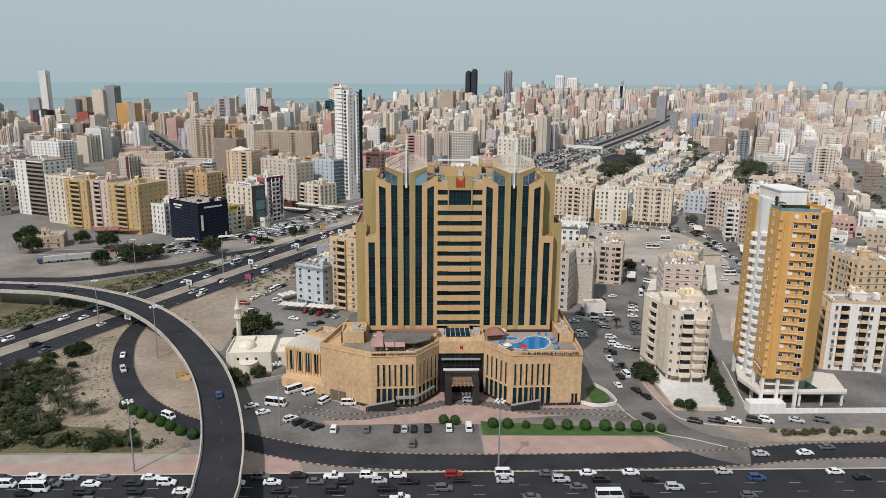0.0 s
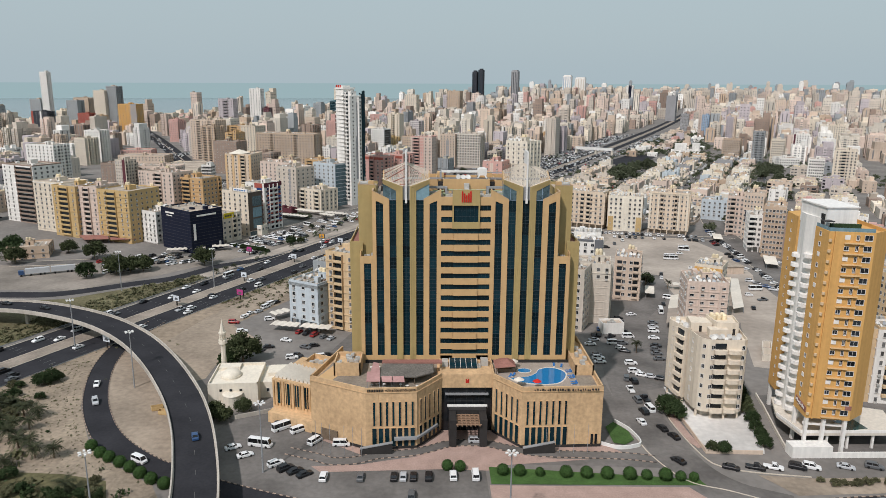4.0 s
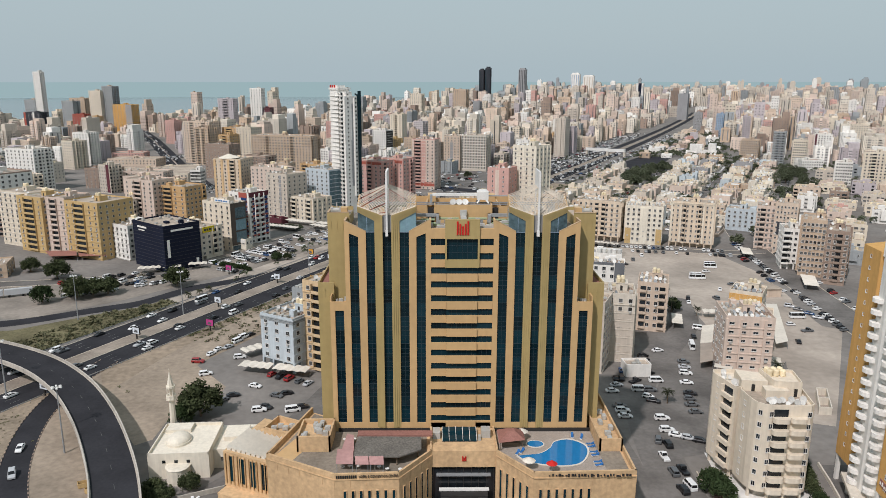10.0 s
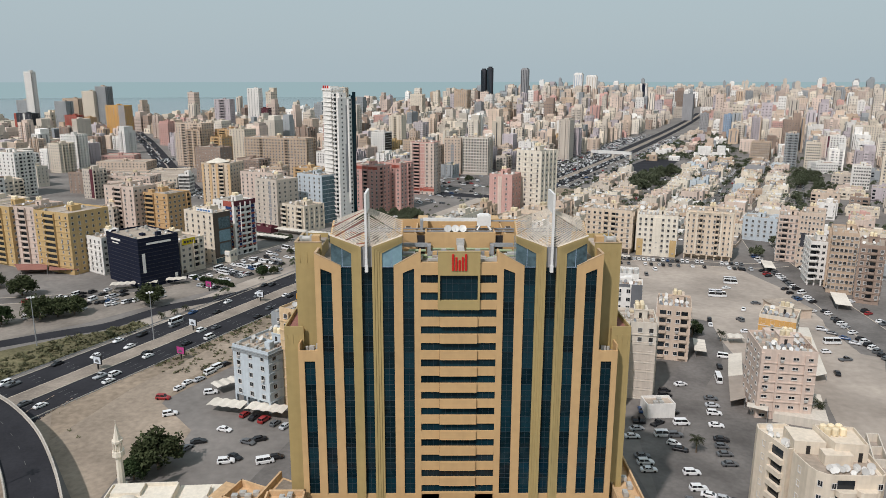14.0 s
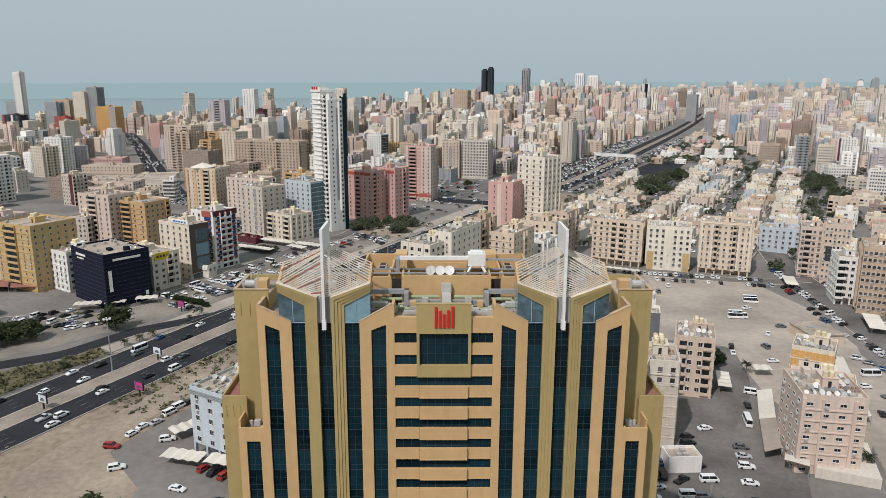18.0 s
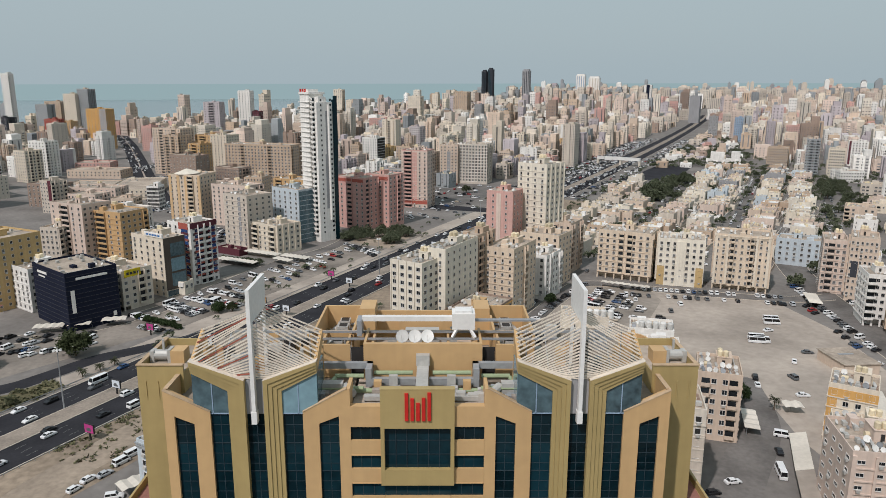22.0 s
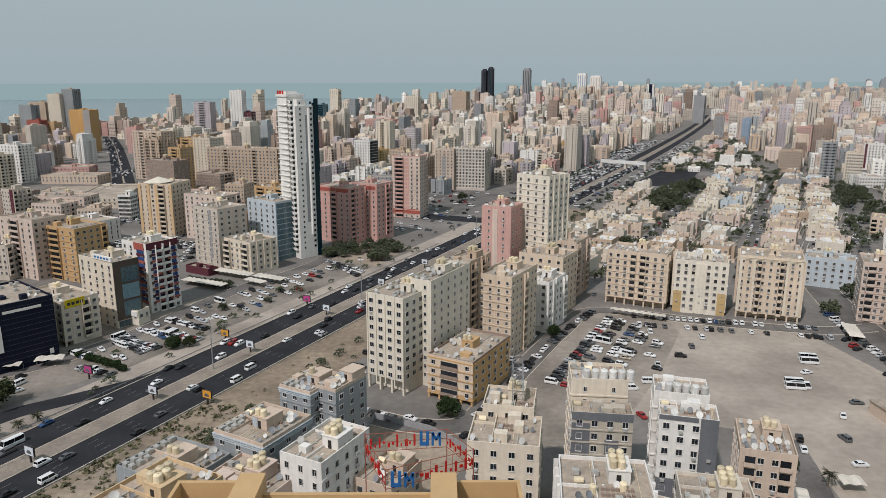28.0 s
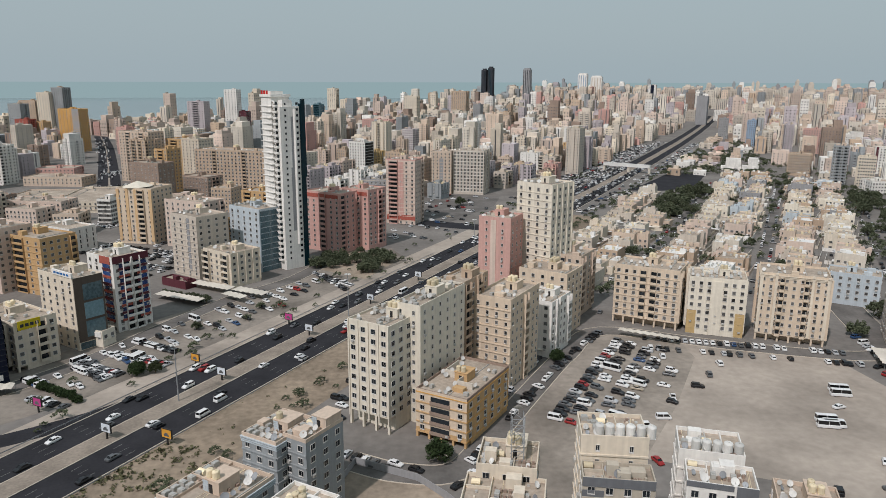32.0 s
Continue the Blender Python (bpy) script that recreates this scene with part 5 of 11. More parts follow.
# sign lettering: the brand word as bars, the rest as letters
turn = math.atan2(0.6, 14.5)
for k in range(10):
    x = -29.0 + k * 0.47
    part("sign_bar", Mesh().box(x, x + 0.30, -22.58 + (x + 29.5) * 0.041, -22.45 + (x + 29.5) * 0.041, 17.75, 18.45), DARK_METAL, hotel)
words = bpy.data.curves.new("sign_letters", "FONT")
words.body, words.size, words.extrude, words.space_character = "HOTEL & CONVENTION CENTRE", 0.92, 0.05, 1.02
words.materials.append(DARK_METAL)
letters = new("sign_letters", words)
letters.parent = hotel
letters.matrix_basis = Matrix.Translation((-24.0, -22.35, 17.8)) @ Matrix.Rotation(turn, 4, "Z") @ Matrix.Rotation(math.pi / 2, 4, "X") @ Matrix.Diagonal((0.63, 1, 1, 1))
for k in range(26):
    x = 18.6 + k * 0.72 + rng.uniform(-0.1, 0.1)
    part("sign_bar", Mesh().box(x, x + rng.uniform(0.25, 0.6), -22.05, -21.9, 17.7 + rng.choice((0, 0.15)), 18.1 + rng.choice((0, 0.3))), DARK_METAL, hotel)

# entrance between the wings
part("entrance_wall", Mesh().box(-7.7, 7.6, -12.6, 0.6, 0, 14.2), GLASS, hotel, "dark glazed entrance wall")
part("entrance_lintel", Mesh().box(-7.7, 7.6, -13.2, 0.6, 14.2, 18.4), STONE, hotel)
part("entrance_crest", Mesh().box(-0.5, -0.2, -13.35, -13.2, 15.8, 17.0).box(-0.15, 0.15, -13.35, -13.2, 15.8, 16.6).box(0.2, 0.5, -13.35, -13.2, 15.8, 17.0), RED_PAINT, hotel)
for k in range(9):
    x = -7.3 + k * 1.82
    part("mullion", Mesh().box(x - 0.06, x + 0.06, -12.8, -12.6, 0, 14.2), DARK_METAL, hotel)
part("entrance_beam", Mesh().box(-6.6, 6.4, -13.4, -12.6, 11.9, 12.3), GREY_METAL, hotel)
portal = Mesh().box(-5.6, -3.5, -21.4, -14, 0, 8.4).box(3.3, 5.4, -21.4, -14, 0, 8.4).box(-5.6, 5.6, -16, -14, 7.2, 8.6)
part("portal", portal, DARK_METAL, hotel, "black stone entrance portal")
part("portal_beam", Mesh().box(-6.0, 6.0, -14.2, -13.4, 8.6, 9.0), WHITE_METAL, hotel)
for k in range(6):
    part("canopy_slat", Mesh().box(-3.4 + k * 1.28, -3.05 + k * 1.28, -22.0, -14.5, 6.9, 7.25), SLAT_WOOD, hotel)
for k in range(9):
    part("canopy_slat", Mesh().box(-3.7, 3.7, -22.0 + k * 0.9, -21.75 + k * 0.9, 7.25, 7.5), SLAT_WOOD, hotel)
# terrace, roofs and plant on the podium
PODIUM = Matrix.Diagonal((1 / GRID_X, 1 / GRID_Y, 1, 1))


def terrace(name, mesh, material, label=""):
    ob = part(name, mesh, material, hotel, label, at=PODIUM)
    ON_TOWER.add(ob.name)


PINK_AWNING = surface("faded_pink_awning", (0.40, 0.235, 0.22), 0.9, 0.1, 1.0)
THATCH = surface("weathered_thatch", (0.135, 0.125, 0.11), 0.95, 0.3, 2.2, 0.2, 0, 0.6)
terrace("terrace_roof", Mesh().prism([(-25.3, -22.1), (-15, -22.2), (-10, -18.8), (-10.2, -13.6), (-25, -13.6), (-25.5, -17.4)], [19.7, 19.7, 19.7, 20.3, 20.4, 20.0], [20.0, 20.0, 20.0, 20.8, 20.9, 20.4]), THATCH, "grey thatched terrace roof")
for x, y in ((-24.6, -21.4), (-20, -21.6), (-15.6, -21.4), (-10.8, -18.4), (-10.8, -14.4), (-24.6, -14.4)):
    terrace("terrace_post", Mesh().cyl(x, y, DECK, 20.0, 0.14, n=8), BARK)
terrace("base_canopy", Mesh().box(-25.3, -7.5, -14.2, -11.8, 20.7, 21.1), RED_TILE, "faded pink canopy slab along the tower")
for k in range(9):
    terrace("canopy_post", Mesh().box(-25 + k * 2.15 - 0.08, -25 + k * 2.15 + 0.08, -14.0, -13.8, DECK, 20.7), BARK)
for pts in (((-28.6, -18.9), (-25.6, -19.1), (-26.3, -12.6), (-28.0, -11.9)), ((-29.1, -24.6), (-25.2, -24.6), (-25.7, -19.3), (-29.4, -19.2)), ((-24.7, -24.8), (-21.7, -24.9), (-22, -22.5), (-25, -22.4)), ((-21.5, -24.9), (-18.3, -24.9), (-18.6, -22.5), (-21.8, -22.5))):
    terrace("terrace_awning", Mesh().prism(list(pts), [19.5, 19.5, 20.2, 20.2], [19.62, 19.62, 20.32, 20.32]), PINK_AWNING, "faded pink awning")
    terrace("awning_post", Mesh().cyl(pts[0][0] + 0.2, pts[0][1] + 0.2, DECK, 19.5, 0.06, n=6).cyl(pts[1][0] - 0.2, pts[1][1] + 0.2, DECK, 19.5, 0.06, n=6), GREY_METAL)
rng = random.Random(12)
for k in range(12):
    x, y = rng.uniform(-29, -12), rng.uniform(-24.3, -22.6) if k % 2 else rng.uniform(-11.2, -9)
    terrace("terrace_table", Mesh().cyl(x, y, DECK + 0.7, DECK + 0.76, 0.5, n=8).cyl(x, y, DECK, DECK + 0.7, 0.06, n=5), WHITE_METAL)
# Flat black sheet stands in for the shade under the tower front.
terrace("dark_recess", Mesh().box(-31, 32, -5.4, -5.25, DECK, 18.4), DARK_METAL, "black sheet painted as the shade under the tower front")
terrace("skylight", Mesh().prism([(-5.1, -12.4), (3.2, -12.4), (3.2, -7.4), (-5.1, -7.4)], 18.4, [18.7, 18.7, 19.8, 19.8]), TEAL_GLASS, "glass skylight over the entrance")
for k in range(6):
    x = -5.1 + k * 1.66
    terrace("skylight_bar", Mesh().beam((x, -12.4, 18.76), (x, -7.4, 19.86), 0.1, 0.1), WHITE_METAL)
terrace("roof_unit", Mesh().box(-7.4, -5.6, -11, -8, 18.4, 20.0).box(4.4, 6.6, -10.5, -7.8, 18.4, 20.2).box(3.6, 4.2, -12, -10.6, 18.4, 19.4), DUCT)
for x0, x1, y0, y1, h in ((-40, -32, -12, -4, 21.4), (32.6, 38.2, -12, 10, 20.6)):
    m = ring_wall([(x0, y0), (x1, y0), (x1, y1), (x0, y1)], DECK, h, 0.4).box(x0 + 0.4, x1 - 0.4, y0 + 0.4, y1 - 0.4, DECK, h - 1.2)
    part("plant_enclosure", m, STONE, hotel)
    for k in range(9):
        x, y = rng.uniform(x0 + 1.2, x1 - 1.2), y0 + 1.2 + (y1 - y0 - 2.4) * k / 8
        part("air_conditioner", cooler_data(), None, hotel, at=pose(x, y, h - 1.2, rz=rng.choice((0, 90))))
part("inner_court", Mesh().prism([(-45, -13.5), (-40.5, -15.5), (-34.5, -3.5), (-39, -1)], DECK, DECK + 0.04), GOLD, hotel)
# the low wing
wing = [(-60.5, -4.6), (-47.2, -9.8), (-40.5, 5.2), (-54, 10.5)]
part("low_wing", Mesh().prism(wing, 3.5, 13), STONE, hotel, "low sandstone wing with tall windows")
part("low_wing_base", Mesh().prism([(-61.5, -7.5), (-46, -14.2), (-38, 4), (-53, 11)], 0, 3.5), STONE, hotel)
wall_strips(wing[0], wing[1], 0.05, 0.98, 4, 1.5, 5.2, 12.2, TEAL_GLASS)
for k in range(12):
    u = (k + 0.5) / 12
    c = Vector(wing[0]).lerp(Vector(wing[1]), u)
    part("fin_rib", Mesh().box(c.x - 0.1, c.x + 0.1, c.y - 0.35, c.y + 0.1, 4.6, 12.6), GOLD, hotel)
turn_w = math.atan2(wing[1][1] - wing[0][1], wing[1][0] - wing[0][0])
for k in range(9):
    part("skylight", shared("skylight", lambda: Mesh().prism([(0, 0), (1.1, 0), (1.1, 9), (0, 9)], 0, [1.1, 0.4, 0.4, 1.1]).data("skylight", CANVAS)), None, hotel, at=Matrix.Translation((*Vector(wing[0]).lerp(Vector(wing[1]), 0.04 + k * 0.105), 13.0)) @ Matrix.Rotation(turn_w, 4, "Z") @ Matrix.Translation((0, 0.8, 0)))
part("wing_plant", ring_wall([(-52, 2), (-45, -0.8), (-42.5, 5), (-49.5, 8)], 13, 15.4, 0.35).prism([(-51.5, 2.2), (-45.2, -0.4), (-42.9, 4.8), (-49.3, 7.6)], 13, 13.8), STONE, hotel)
for k in range(4):
    part("air_conditioner", cooler_data(), None, hotel, at=pose(-49.6 + k * 1.5, 3.4 + (k % 2), 13.8))

# the pool terrace
part("pool_deck", Mesh().prism([(8.2, -14.2), (15.4, -21.4), (32.4, -21.0), (32.4, -0.2), (8.2, -0.2)], DECK, DECK + 0.05), PAVING, hotel, "paved pool deck")


def blob(points, steps=8):
    line = smooth_line([(*p, 0) for p in points + points[:1]], steps)[:-1]
    return [(p.x, p.y) for p in line]


pool_line = blob([(12.8, -13.6), (14.8, -15.8), (18.0, -16.8), (22.4, -17.4), (26.8, -16.4), (29.4, -12.8), (29.5, -9.4), (26.3, -7.1), (22.6, -8.0), (20.9, -10.6), (18.4, -12.6), (15.6, -13.2)])
pool = thing("swimming_pool", "curving blue rooftop swimming pool", "swimming pool", Matrix.Translation((0, 0, DECK + 0.05)) @ Matrix.Diagonal((GRID_X, GRID_Y, 1, 1)))
part("coping", Mesh().prism([(22 + (x - 22) * 1.06, -13.2 + (y + 13.2) * 1.08) for x, y in pool_line], 0, 0.14), CANVAS, pool)
part("water", Mesh().prism(pool_line, 0.14, 0.16), POOL_WATER, pool, "clear blue water")
pool = thing("paddling_pool", "small oval blue pool", "swimming pool", Matrix.Translation((0, 0, DECK + 0.05)) @ Matrix.Diagonal((GRID_X, GRID_Y, 1, 1)))
oval = [(17.6 + 2.0 * math.cos(a), -8.8 + 1.3 * math.sin(a)) for a in np.linspace(0, 2 * math.pi, 24, endpoint=False)]
part("coping", Mesh().prism([(17.6 + (x - 17.6) * 1.14, -8.8 + (y + 8.8) * 1.16) for x, y in oval], 0, 0.14), CANVAS, pool)
part("water", Mesh().prism(oval, 0.14, 0.16), POOL_WATER, pool, "clear blue water")
bar = thing("pool_bar", "poolside kiosk with a faded red hipped roof", "kiosk", Matrix.Translation((11.6, -8.8, DECK + 0.05)))
part("roof", Mesh().prism([(-3.2, -3.6), (3.2, -2.2), (3.2, 3.0), (-3.2, 3.0)], 2.3, 3.9, 0, 0.25), RED_TILE, bar)
for x, y in ((-2.7, -3.0), (2.7, -1.8), (2.7, 2.6), (-2.7, 2.6)):
    part("post", Mesh().cyl(x, y, 0, 2.3, 0.1, n=8), BARK, bar)
part("counter", Mesh().box(-2.2, 2.2, -1.2, -0.6, 0, 1.1), BARK, bar)


def parasol(x, y, label, canopy, r=1.9):
    p = thing("parasol", label, "parasol", Matrix.Translation((x, y, DECK + 0.05)), "poolside parasols")
    part("pole", Mesh().cyl(0, 0, 0, 2.5, 0.05, n=6), GREY_METAL, p)
    part("canopy", Mesh().cyl(0, 0, 2.1, 2.9, r, 0.08, 10), canopy, p)


parasol(14.6, -6.6, "beige canvas parasol by the pool bar", CANVAS, 1.5)
parasol(14.6, -18.4, "beige canvas parasol at the pool edge", CANVAS, 1.5)
parasol(19.6, -19.6, "red parasol with white panels", RED_PAINT, 1.3)
lounge = thing("sun_lounger", "blue padded sun lounger on the pool deck", "sun lounger", pose(31, -9, DECK + 0.05), "loungers round the pool")
part("frame", Mesh().box(-0.95, 0.95, -0.33, 0.33, 0.22, 0.28).box(-0.85, -0.78, -0.3, 0.3, 0, 0.22).box(0.78, 0.85, -0.3, 0.3, 0, 0.22), WHITE_METAL, lounge)
part("mattress", Mesh().box(-0.9, 0.35, -0.3, 0.3, 0.28, 0.36).prism([(0.35, -0.3), (0.95, -0.3), (0.95, 0.3), (0.35, 0.3)], [0.28, 0.28, 0.28, 0.28], [0.36, 0.75, 0.75, 0.36]), BLUE_PAINT, lounge)
for k, (x, y, a) in enumerate([(31, -10.2, 8), (31, -12.4, -6), (31.1, -13.6, 10), (31, -16.2, 0), (31, -17.4, 12), (12.8, -12.6, 60), (13.9, -12.0, 55), (27.4, -5.6, 80), (29.6, -6.2, 70)]):
    copy_thing(lounge, placed(pose(x, y, DECK + 0.05, rz=a)))

# the rooftop and the podium are pulled nearer by the grid's lean, to fit the camera's view
for ob in hotel.children:
    if ob.name not in ON_TOWER:
        high = ob.matrix_basis[2][3] + (max(v.co.z for v in ob.data.vertices) if ob.type == "MESH" else 0.5)
        ob.matrix_basis = Matrix.Translation((0, -LEAN / GRID_Y * (76 if high > 34 else 14), 0)) @ ob.matrix_basis


# ---- apartment blocks and offices ----
def put(label, a, b, h, d, color, **k):
    label = label.replace(",", " and")
    return block(label if len(label.split()) > 3 else label + " with a flat roof", a, b, h, d, color, **k)


put("tall cream slab block with green-tinted windows", (-17.5, 172.5), (-4.3, 165.5), 34, 18, "ivory", cols=(4, 5), win=(1.5, 1.5), single=True, arcade=True, trims=((0.0, 0.03, 3, None, 0.3, "ivory"), (0.235, 0.265, 3, None, 0.3, "ivory"), (0.485, 0.515, 3, None, 0.3, "ivory"), (0.735, 0.765, 3, None, 0.3, "ivory"), (0.97, 1.0, 3, None, 0.3, "ivory")), clutter=(4, 6, 14))
put("cream slab block with blank stained side wall", (-3.5, 176.0), (5.0, 172.0), 38, 26, "ivory", cols=(2, 6), win=(0.8, 1.3), single=True, clutter=(5, 6, 12))
put("brown slab block behind the cream one", (8, 196), (17, 191.5), 38, 20, "tan", cols=(3, 5), clutter=(4, 2, 3))
peachy = put("orange-tan apartment house with dark balconies", (3.9, 165.2), (19, 158), 15, 26, "ochre", cols=(4, 6), single=True, balconies=((0.28, 0.68, 0.3),), bands="floors", band_color="orange", bcolor="brown", arcade=True, clutter=(2, 14, 5))
part("cladding", Mesh().box(0.02, 16.7, -0.008, -0.001, 3.4, 15.8), WALL["sand"], peachy, "pale peach front render")
part("roof_wall", Mesh().box(2.2, 9.6, 12.0, 12.3, 15.06, 17.2).box(2.2, 2.5, 12.3, 20.0, 15.06, 17.2).box(9.3, 9.6, 7.0, 12.0, 15.06, 17.2).box(9.6, 14.5, 7.0, 7.3, 15.06, 17.2), WALL["chalk"], peachy, "walls of the rooftop yard")
put("tall tan block with ribbed side balconies", (23.2, 200.4), (35.8, 194.2), 32, 22, "sand", cols=(4, 7), win=(0.9, 1.2), clutter=(4, 4, 6))
put("white block with rounded balconies", (42, 226), (55, 219), 22, 16, "white", cols=(3, 5), balconies=((0.0, 0.45, 1.2),), clutter=(2, 8, 4))
put("peach apartment block with orange tanks", (46, 250), (65, 240), 26.6, 16, "sand", cols=(5, 4), clutter=(6, 5, 4))
put("peach apartment block", (60, 270), (76, 262), 28, 16, "beige", cols=(5, 4), balconies=((0.4, 0.6, 1.0),), clutter=(4, 5, 4))
put("large rose apartment block with parking beneath", (90.5, 258), (115.5, 246.5), 26, 16, "sand", cols=(8, 4), arcade=True, balconies=((0.4, 0.5, 0.5), (0.56, 0.66, 0.5)), clutter=(3, 12, 8))
put("cream and yellow block with arched panels", (119, 245), (141, 238.6), 24.5, 15, "ivory", cols=(7, 4), clutter=(2, 16, 8), trims=((0.0, 0.16, 0.2, 10.5, 0.10, "yellow"), (0.84, 1.0, 0.2, 10.5, 0.10, "yellow"), (0.40, 0.60, 0.2, 24, 0.35, "ivory")))
put("pinkish ornate apartment block with arches", (146, 238.6), (170.5, 230), 28.5, 16, "sand", cols=(9, 4), win=(1.0, 1.3), arcade=True, bands="top", band_color="cream", balconies=((0.28, 0.36, 0.9), (0.64, 0.72, 0.9)), trims=((0.0, 0.05, 3, None, 0.3, "cream"), (0.22, 0.26, 3, None, 0.3, "cream"), (0.74, 0.78, 3, None, 0.3, "cream"), (0.95, 1.0, 3, None, 0.3, "cream")), clutter=(4, 8, 6))
put("salmon tower with dark side balconies", (28.8, 262), (42.5, 256), 46.5, 13, "pink", cols=(2, 3), win=(0.8, 1.2), clutter=(2, 4, 4), trims=((0.38, 0.55, 2, 46, 0.2, "rose"),))
put("pale cream residential tower", (47, 272), (61, 261), 60.5, 16, "ivory", cols=(4, 4), win=(1.1, 1.3), clutter=(4, 6, 4))
put("pale blue-grey low block", (204.5, 283.5), (224.5, 273.5), 15, 14, "paleblue", cols=(6, 4), clutter=(3, 5, 4))
put("blue-grey block with banded cornice", (-37.2, 129), (-27.6, 124.4), 22.5, 13, "bluegrey", cols=(3, 3), single=True, bands="top", band_color="paleblue", clutter=(1, 9, 14))
put("taller grey-blue stair wing", (-26.8, 127.5), (-20.6, 124.3), 23.2, 12, "bluegrey", cols=(2, 3), single=True, clutter=(0, 4, 4))
put("grey-blue block with rows of coolers", (-46.7, 104.5), (-33, 98), 23.8, 15, "bluegrey", cols=(3, 3), single=True, bands="top", band_color="paleblue", clutter=(2, 8, 10))
black = put("black-clad office block with white sign bars", (-181, 198), (-156, 180.5), 25, 20, "navy", cols=(0, 0), clutter=(0, 3, 14), stair=False)
for k in range(12):
    part("cladding_rib", shared("cladding_rib", lambda: Mesh().box(0, 30.5, -0.1, 0, 0, 0.12).box(30.52, 30.62, 0, 20, 0, 0.12).data("cladding_rib", WALL["dark"])), None, black, at=Matrix.Translation((0, 0, 2 + k * 2)))
for box in ((5, 14, -0.14, 0, 22.4, 23.4), (6, 12, -0.14, 0, 20.8, 21.4), (30.52, 30.68, 4, 16, 22.2, 23.2), (30.52, 30.68, 1.6, 3.0, 8, 18), (30.52, 30.68, 17, 18.3, 3, 5)):
    part("sign_bar", Mesh().box(*box), WALL["white"], black, "white sign bar")
put("white office block beside the black one", (-204, 213), (-187, 203), 20, 16, "white", cols=(5, 4), clutter=(3, 4, 5))
signed = put("cream block with a yellow roof sign", (-170, 219), (-145.3, 205.2), 18.2, 14, "cream", cols=(6, 4), balconies=((0.55, 0.85, 1.0),), arcade=True, clutter=(3, 9, 6))
office = put("cream office with a pale blue glass front", (-154.9, 236.2), (-133.4, 223.9), 29, 11, "cream", cols=(5, 4), glassy="right", clutter=(2, 3, 6))
panels = put("white block with red panels and blue windows", (-143, 251.3), (-127.1, 242.2), 32, 14.5, "white", cols=(4, 4), trims=((0.5, 0.9, 29.5, None, 0.12, "red"), (0.66, 0.74, 6, 29, 0.10, "red")), clutter=(4, 4, 4))
right = Matrix.Translation((24.77, 0, 0)) @ Matrix.Rotation(math.pi / 2, 4, "Z")
part("cladding", Mesh().box(0.1, 10.9, -0.2, -0.13, 3.5, 29.8), WALL["umber"], office, "dark brown side cladding", at=right)
for k in range(3):
    part("glass_panel", Mesh().box(3.2, 10.2, -0.3, -0.2, 5.0 + k * 7.6, 11.6 + k * 7.6), PALE_GLASS, office, "large teal glass panel", at=right)
part("roof_sign", Mesh().box(11.4, 24.8, -0.35, 0.35, 30.0, 32.0), WALL["white"], office, "white roof sign board")
for k in range(5):
    part("sign_bar", Mesh().box(12.8 + k * 2.2, 14.4 + k * 2.2, -0.42, -0.35, 30.6, 31.4), BLUE_PAINT, office, "blue sign bar")
right = Matrix.Translation((18.32, 0, 0)) @ Matrix.Rotation(math.pi / 2, 4, "Z")
BLUE_GLASS = glazing("blue_glass", (0.02, 0.05, 0.15), 0.1, 0.4)
for at, spans in ((right, ((2.0, 6.4), (9.4, 13.8))), (Matrix(), ((11.0, 16.6),))):
    for x0, x1 in spans:
        for r in range(8):
            z = 4.6 + r * 3.2
            part("window", Mesh().box(x0 + 0.3, x1 - 0.3, -0.22, -0.12, z + 1.1, z + 2.7), BLUE_GLASS, panels, "blue glazed window", at=at)
            part("spandrel", Mesh().box(x0, x1, -0.36, -0.12, z, z + 0.95), WALL["maroon" if r % 2 else "red"], panels, "dark red spandrel panel", at=at)
part("cladding", Mesh().box(-0.2, 14.6, -0.3, -0.12, 30.2, 33.2), WALL["maroon"], panels, "maroon parapet band", at=right)
right = Matrix.Translation((28.3, 0, 0)) @ Matrix.Rotation(math.pi / 2, 4, "Z")
part("roof_sign", Mesh().box(1.2, 8.4, -0.6, -0.3, 16.0, 19.4), WALL["signal"], signed, "yellow roof sign board", at=right)
for k in range(4):
    part("sign_bar", Mesh().box(1.9 + k * 1.6, 3.0 + k * 1.6, -0.67, -0.6, 17.0, 18.2), WALL["dark"], signed, "dark sign bar", at=right)
footprint((-88, 341), (-68, 335), 14)
spire = thing("apartment_building", "slim white residential tower with stair balconies and a dark glazed edge", "tower", Matrix())
spire.matrix_basis = Matrix.Translation((-88.5, 401.0, 0)) @ Matrix.Rotation(radians(-43), 4, "Z")
part("wall", Mesh().box(0, 9.4, 0, 12, 0, 96.5).box(-0.5, 10.4, -0.6, 12.4, 96.5, 98.0).box(1.0, 6.6, 2, 10, 98.0, 99.6), WALL["white"], spire, "white rendered slab")
part("wall", Mesh().box(9.4, 12.2, 1.6, 12, 0, 94).box(12.2, 17.0, 0.3, 13.0, 0, 91.5).box(11.8, 15.4, 3.0, 9.0, 91.5, 95.0), WALL["white"], spire, "white rendered slab")
# Dark sheet paints the shade at the back of the stair gap.
part("recess", Mesh().box(9.42, 12.18, 1.5, 1.6, 4, 93), WALL["dark"], spire, "dark sheet painted as shade behind the stair flights")
part("glass_edge", Mesh().prism([(16.2, 13.0), (17.3, 13.0), (17.3, 16.2), (16.2, 16.2)], 0, 93.0).prism([(16.6, 14.0), (17.5, 14.0), (17.5, 16.6), (16.6, 16.6)], 52.0, 95.5), TEAL_GLASS, spire, "dark glazed edge")
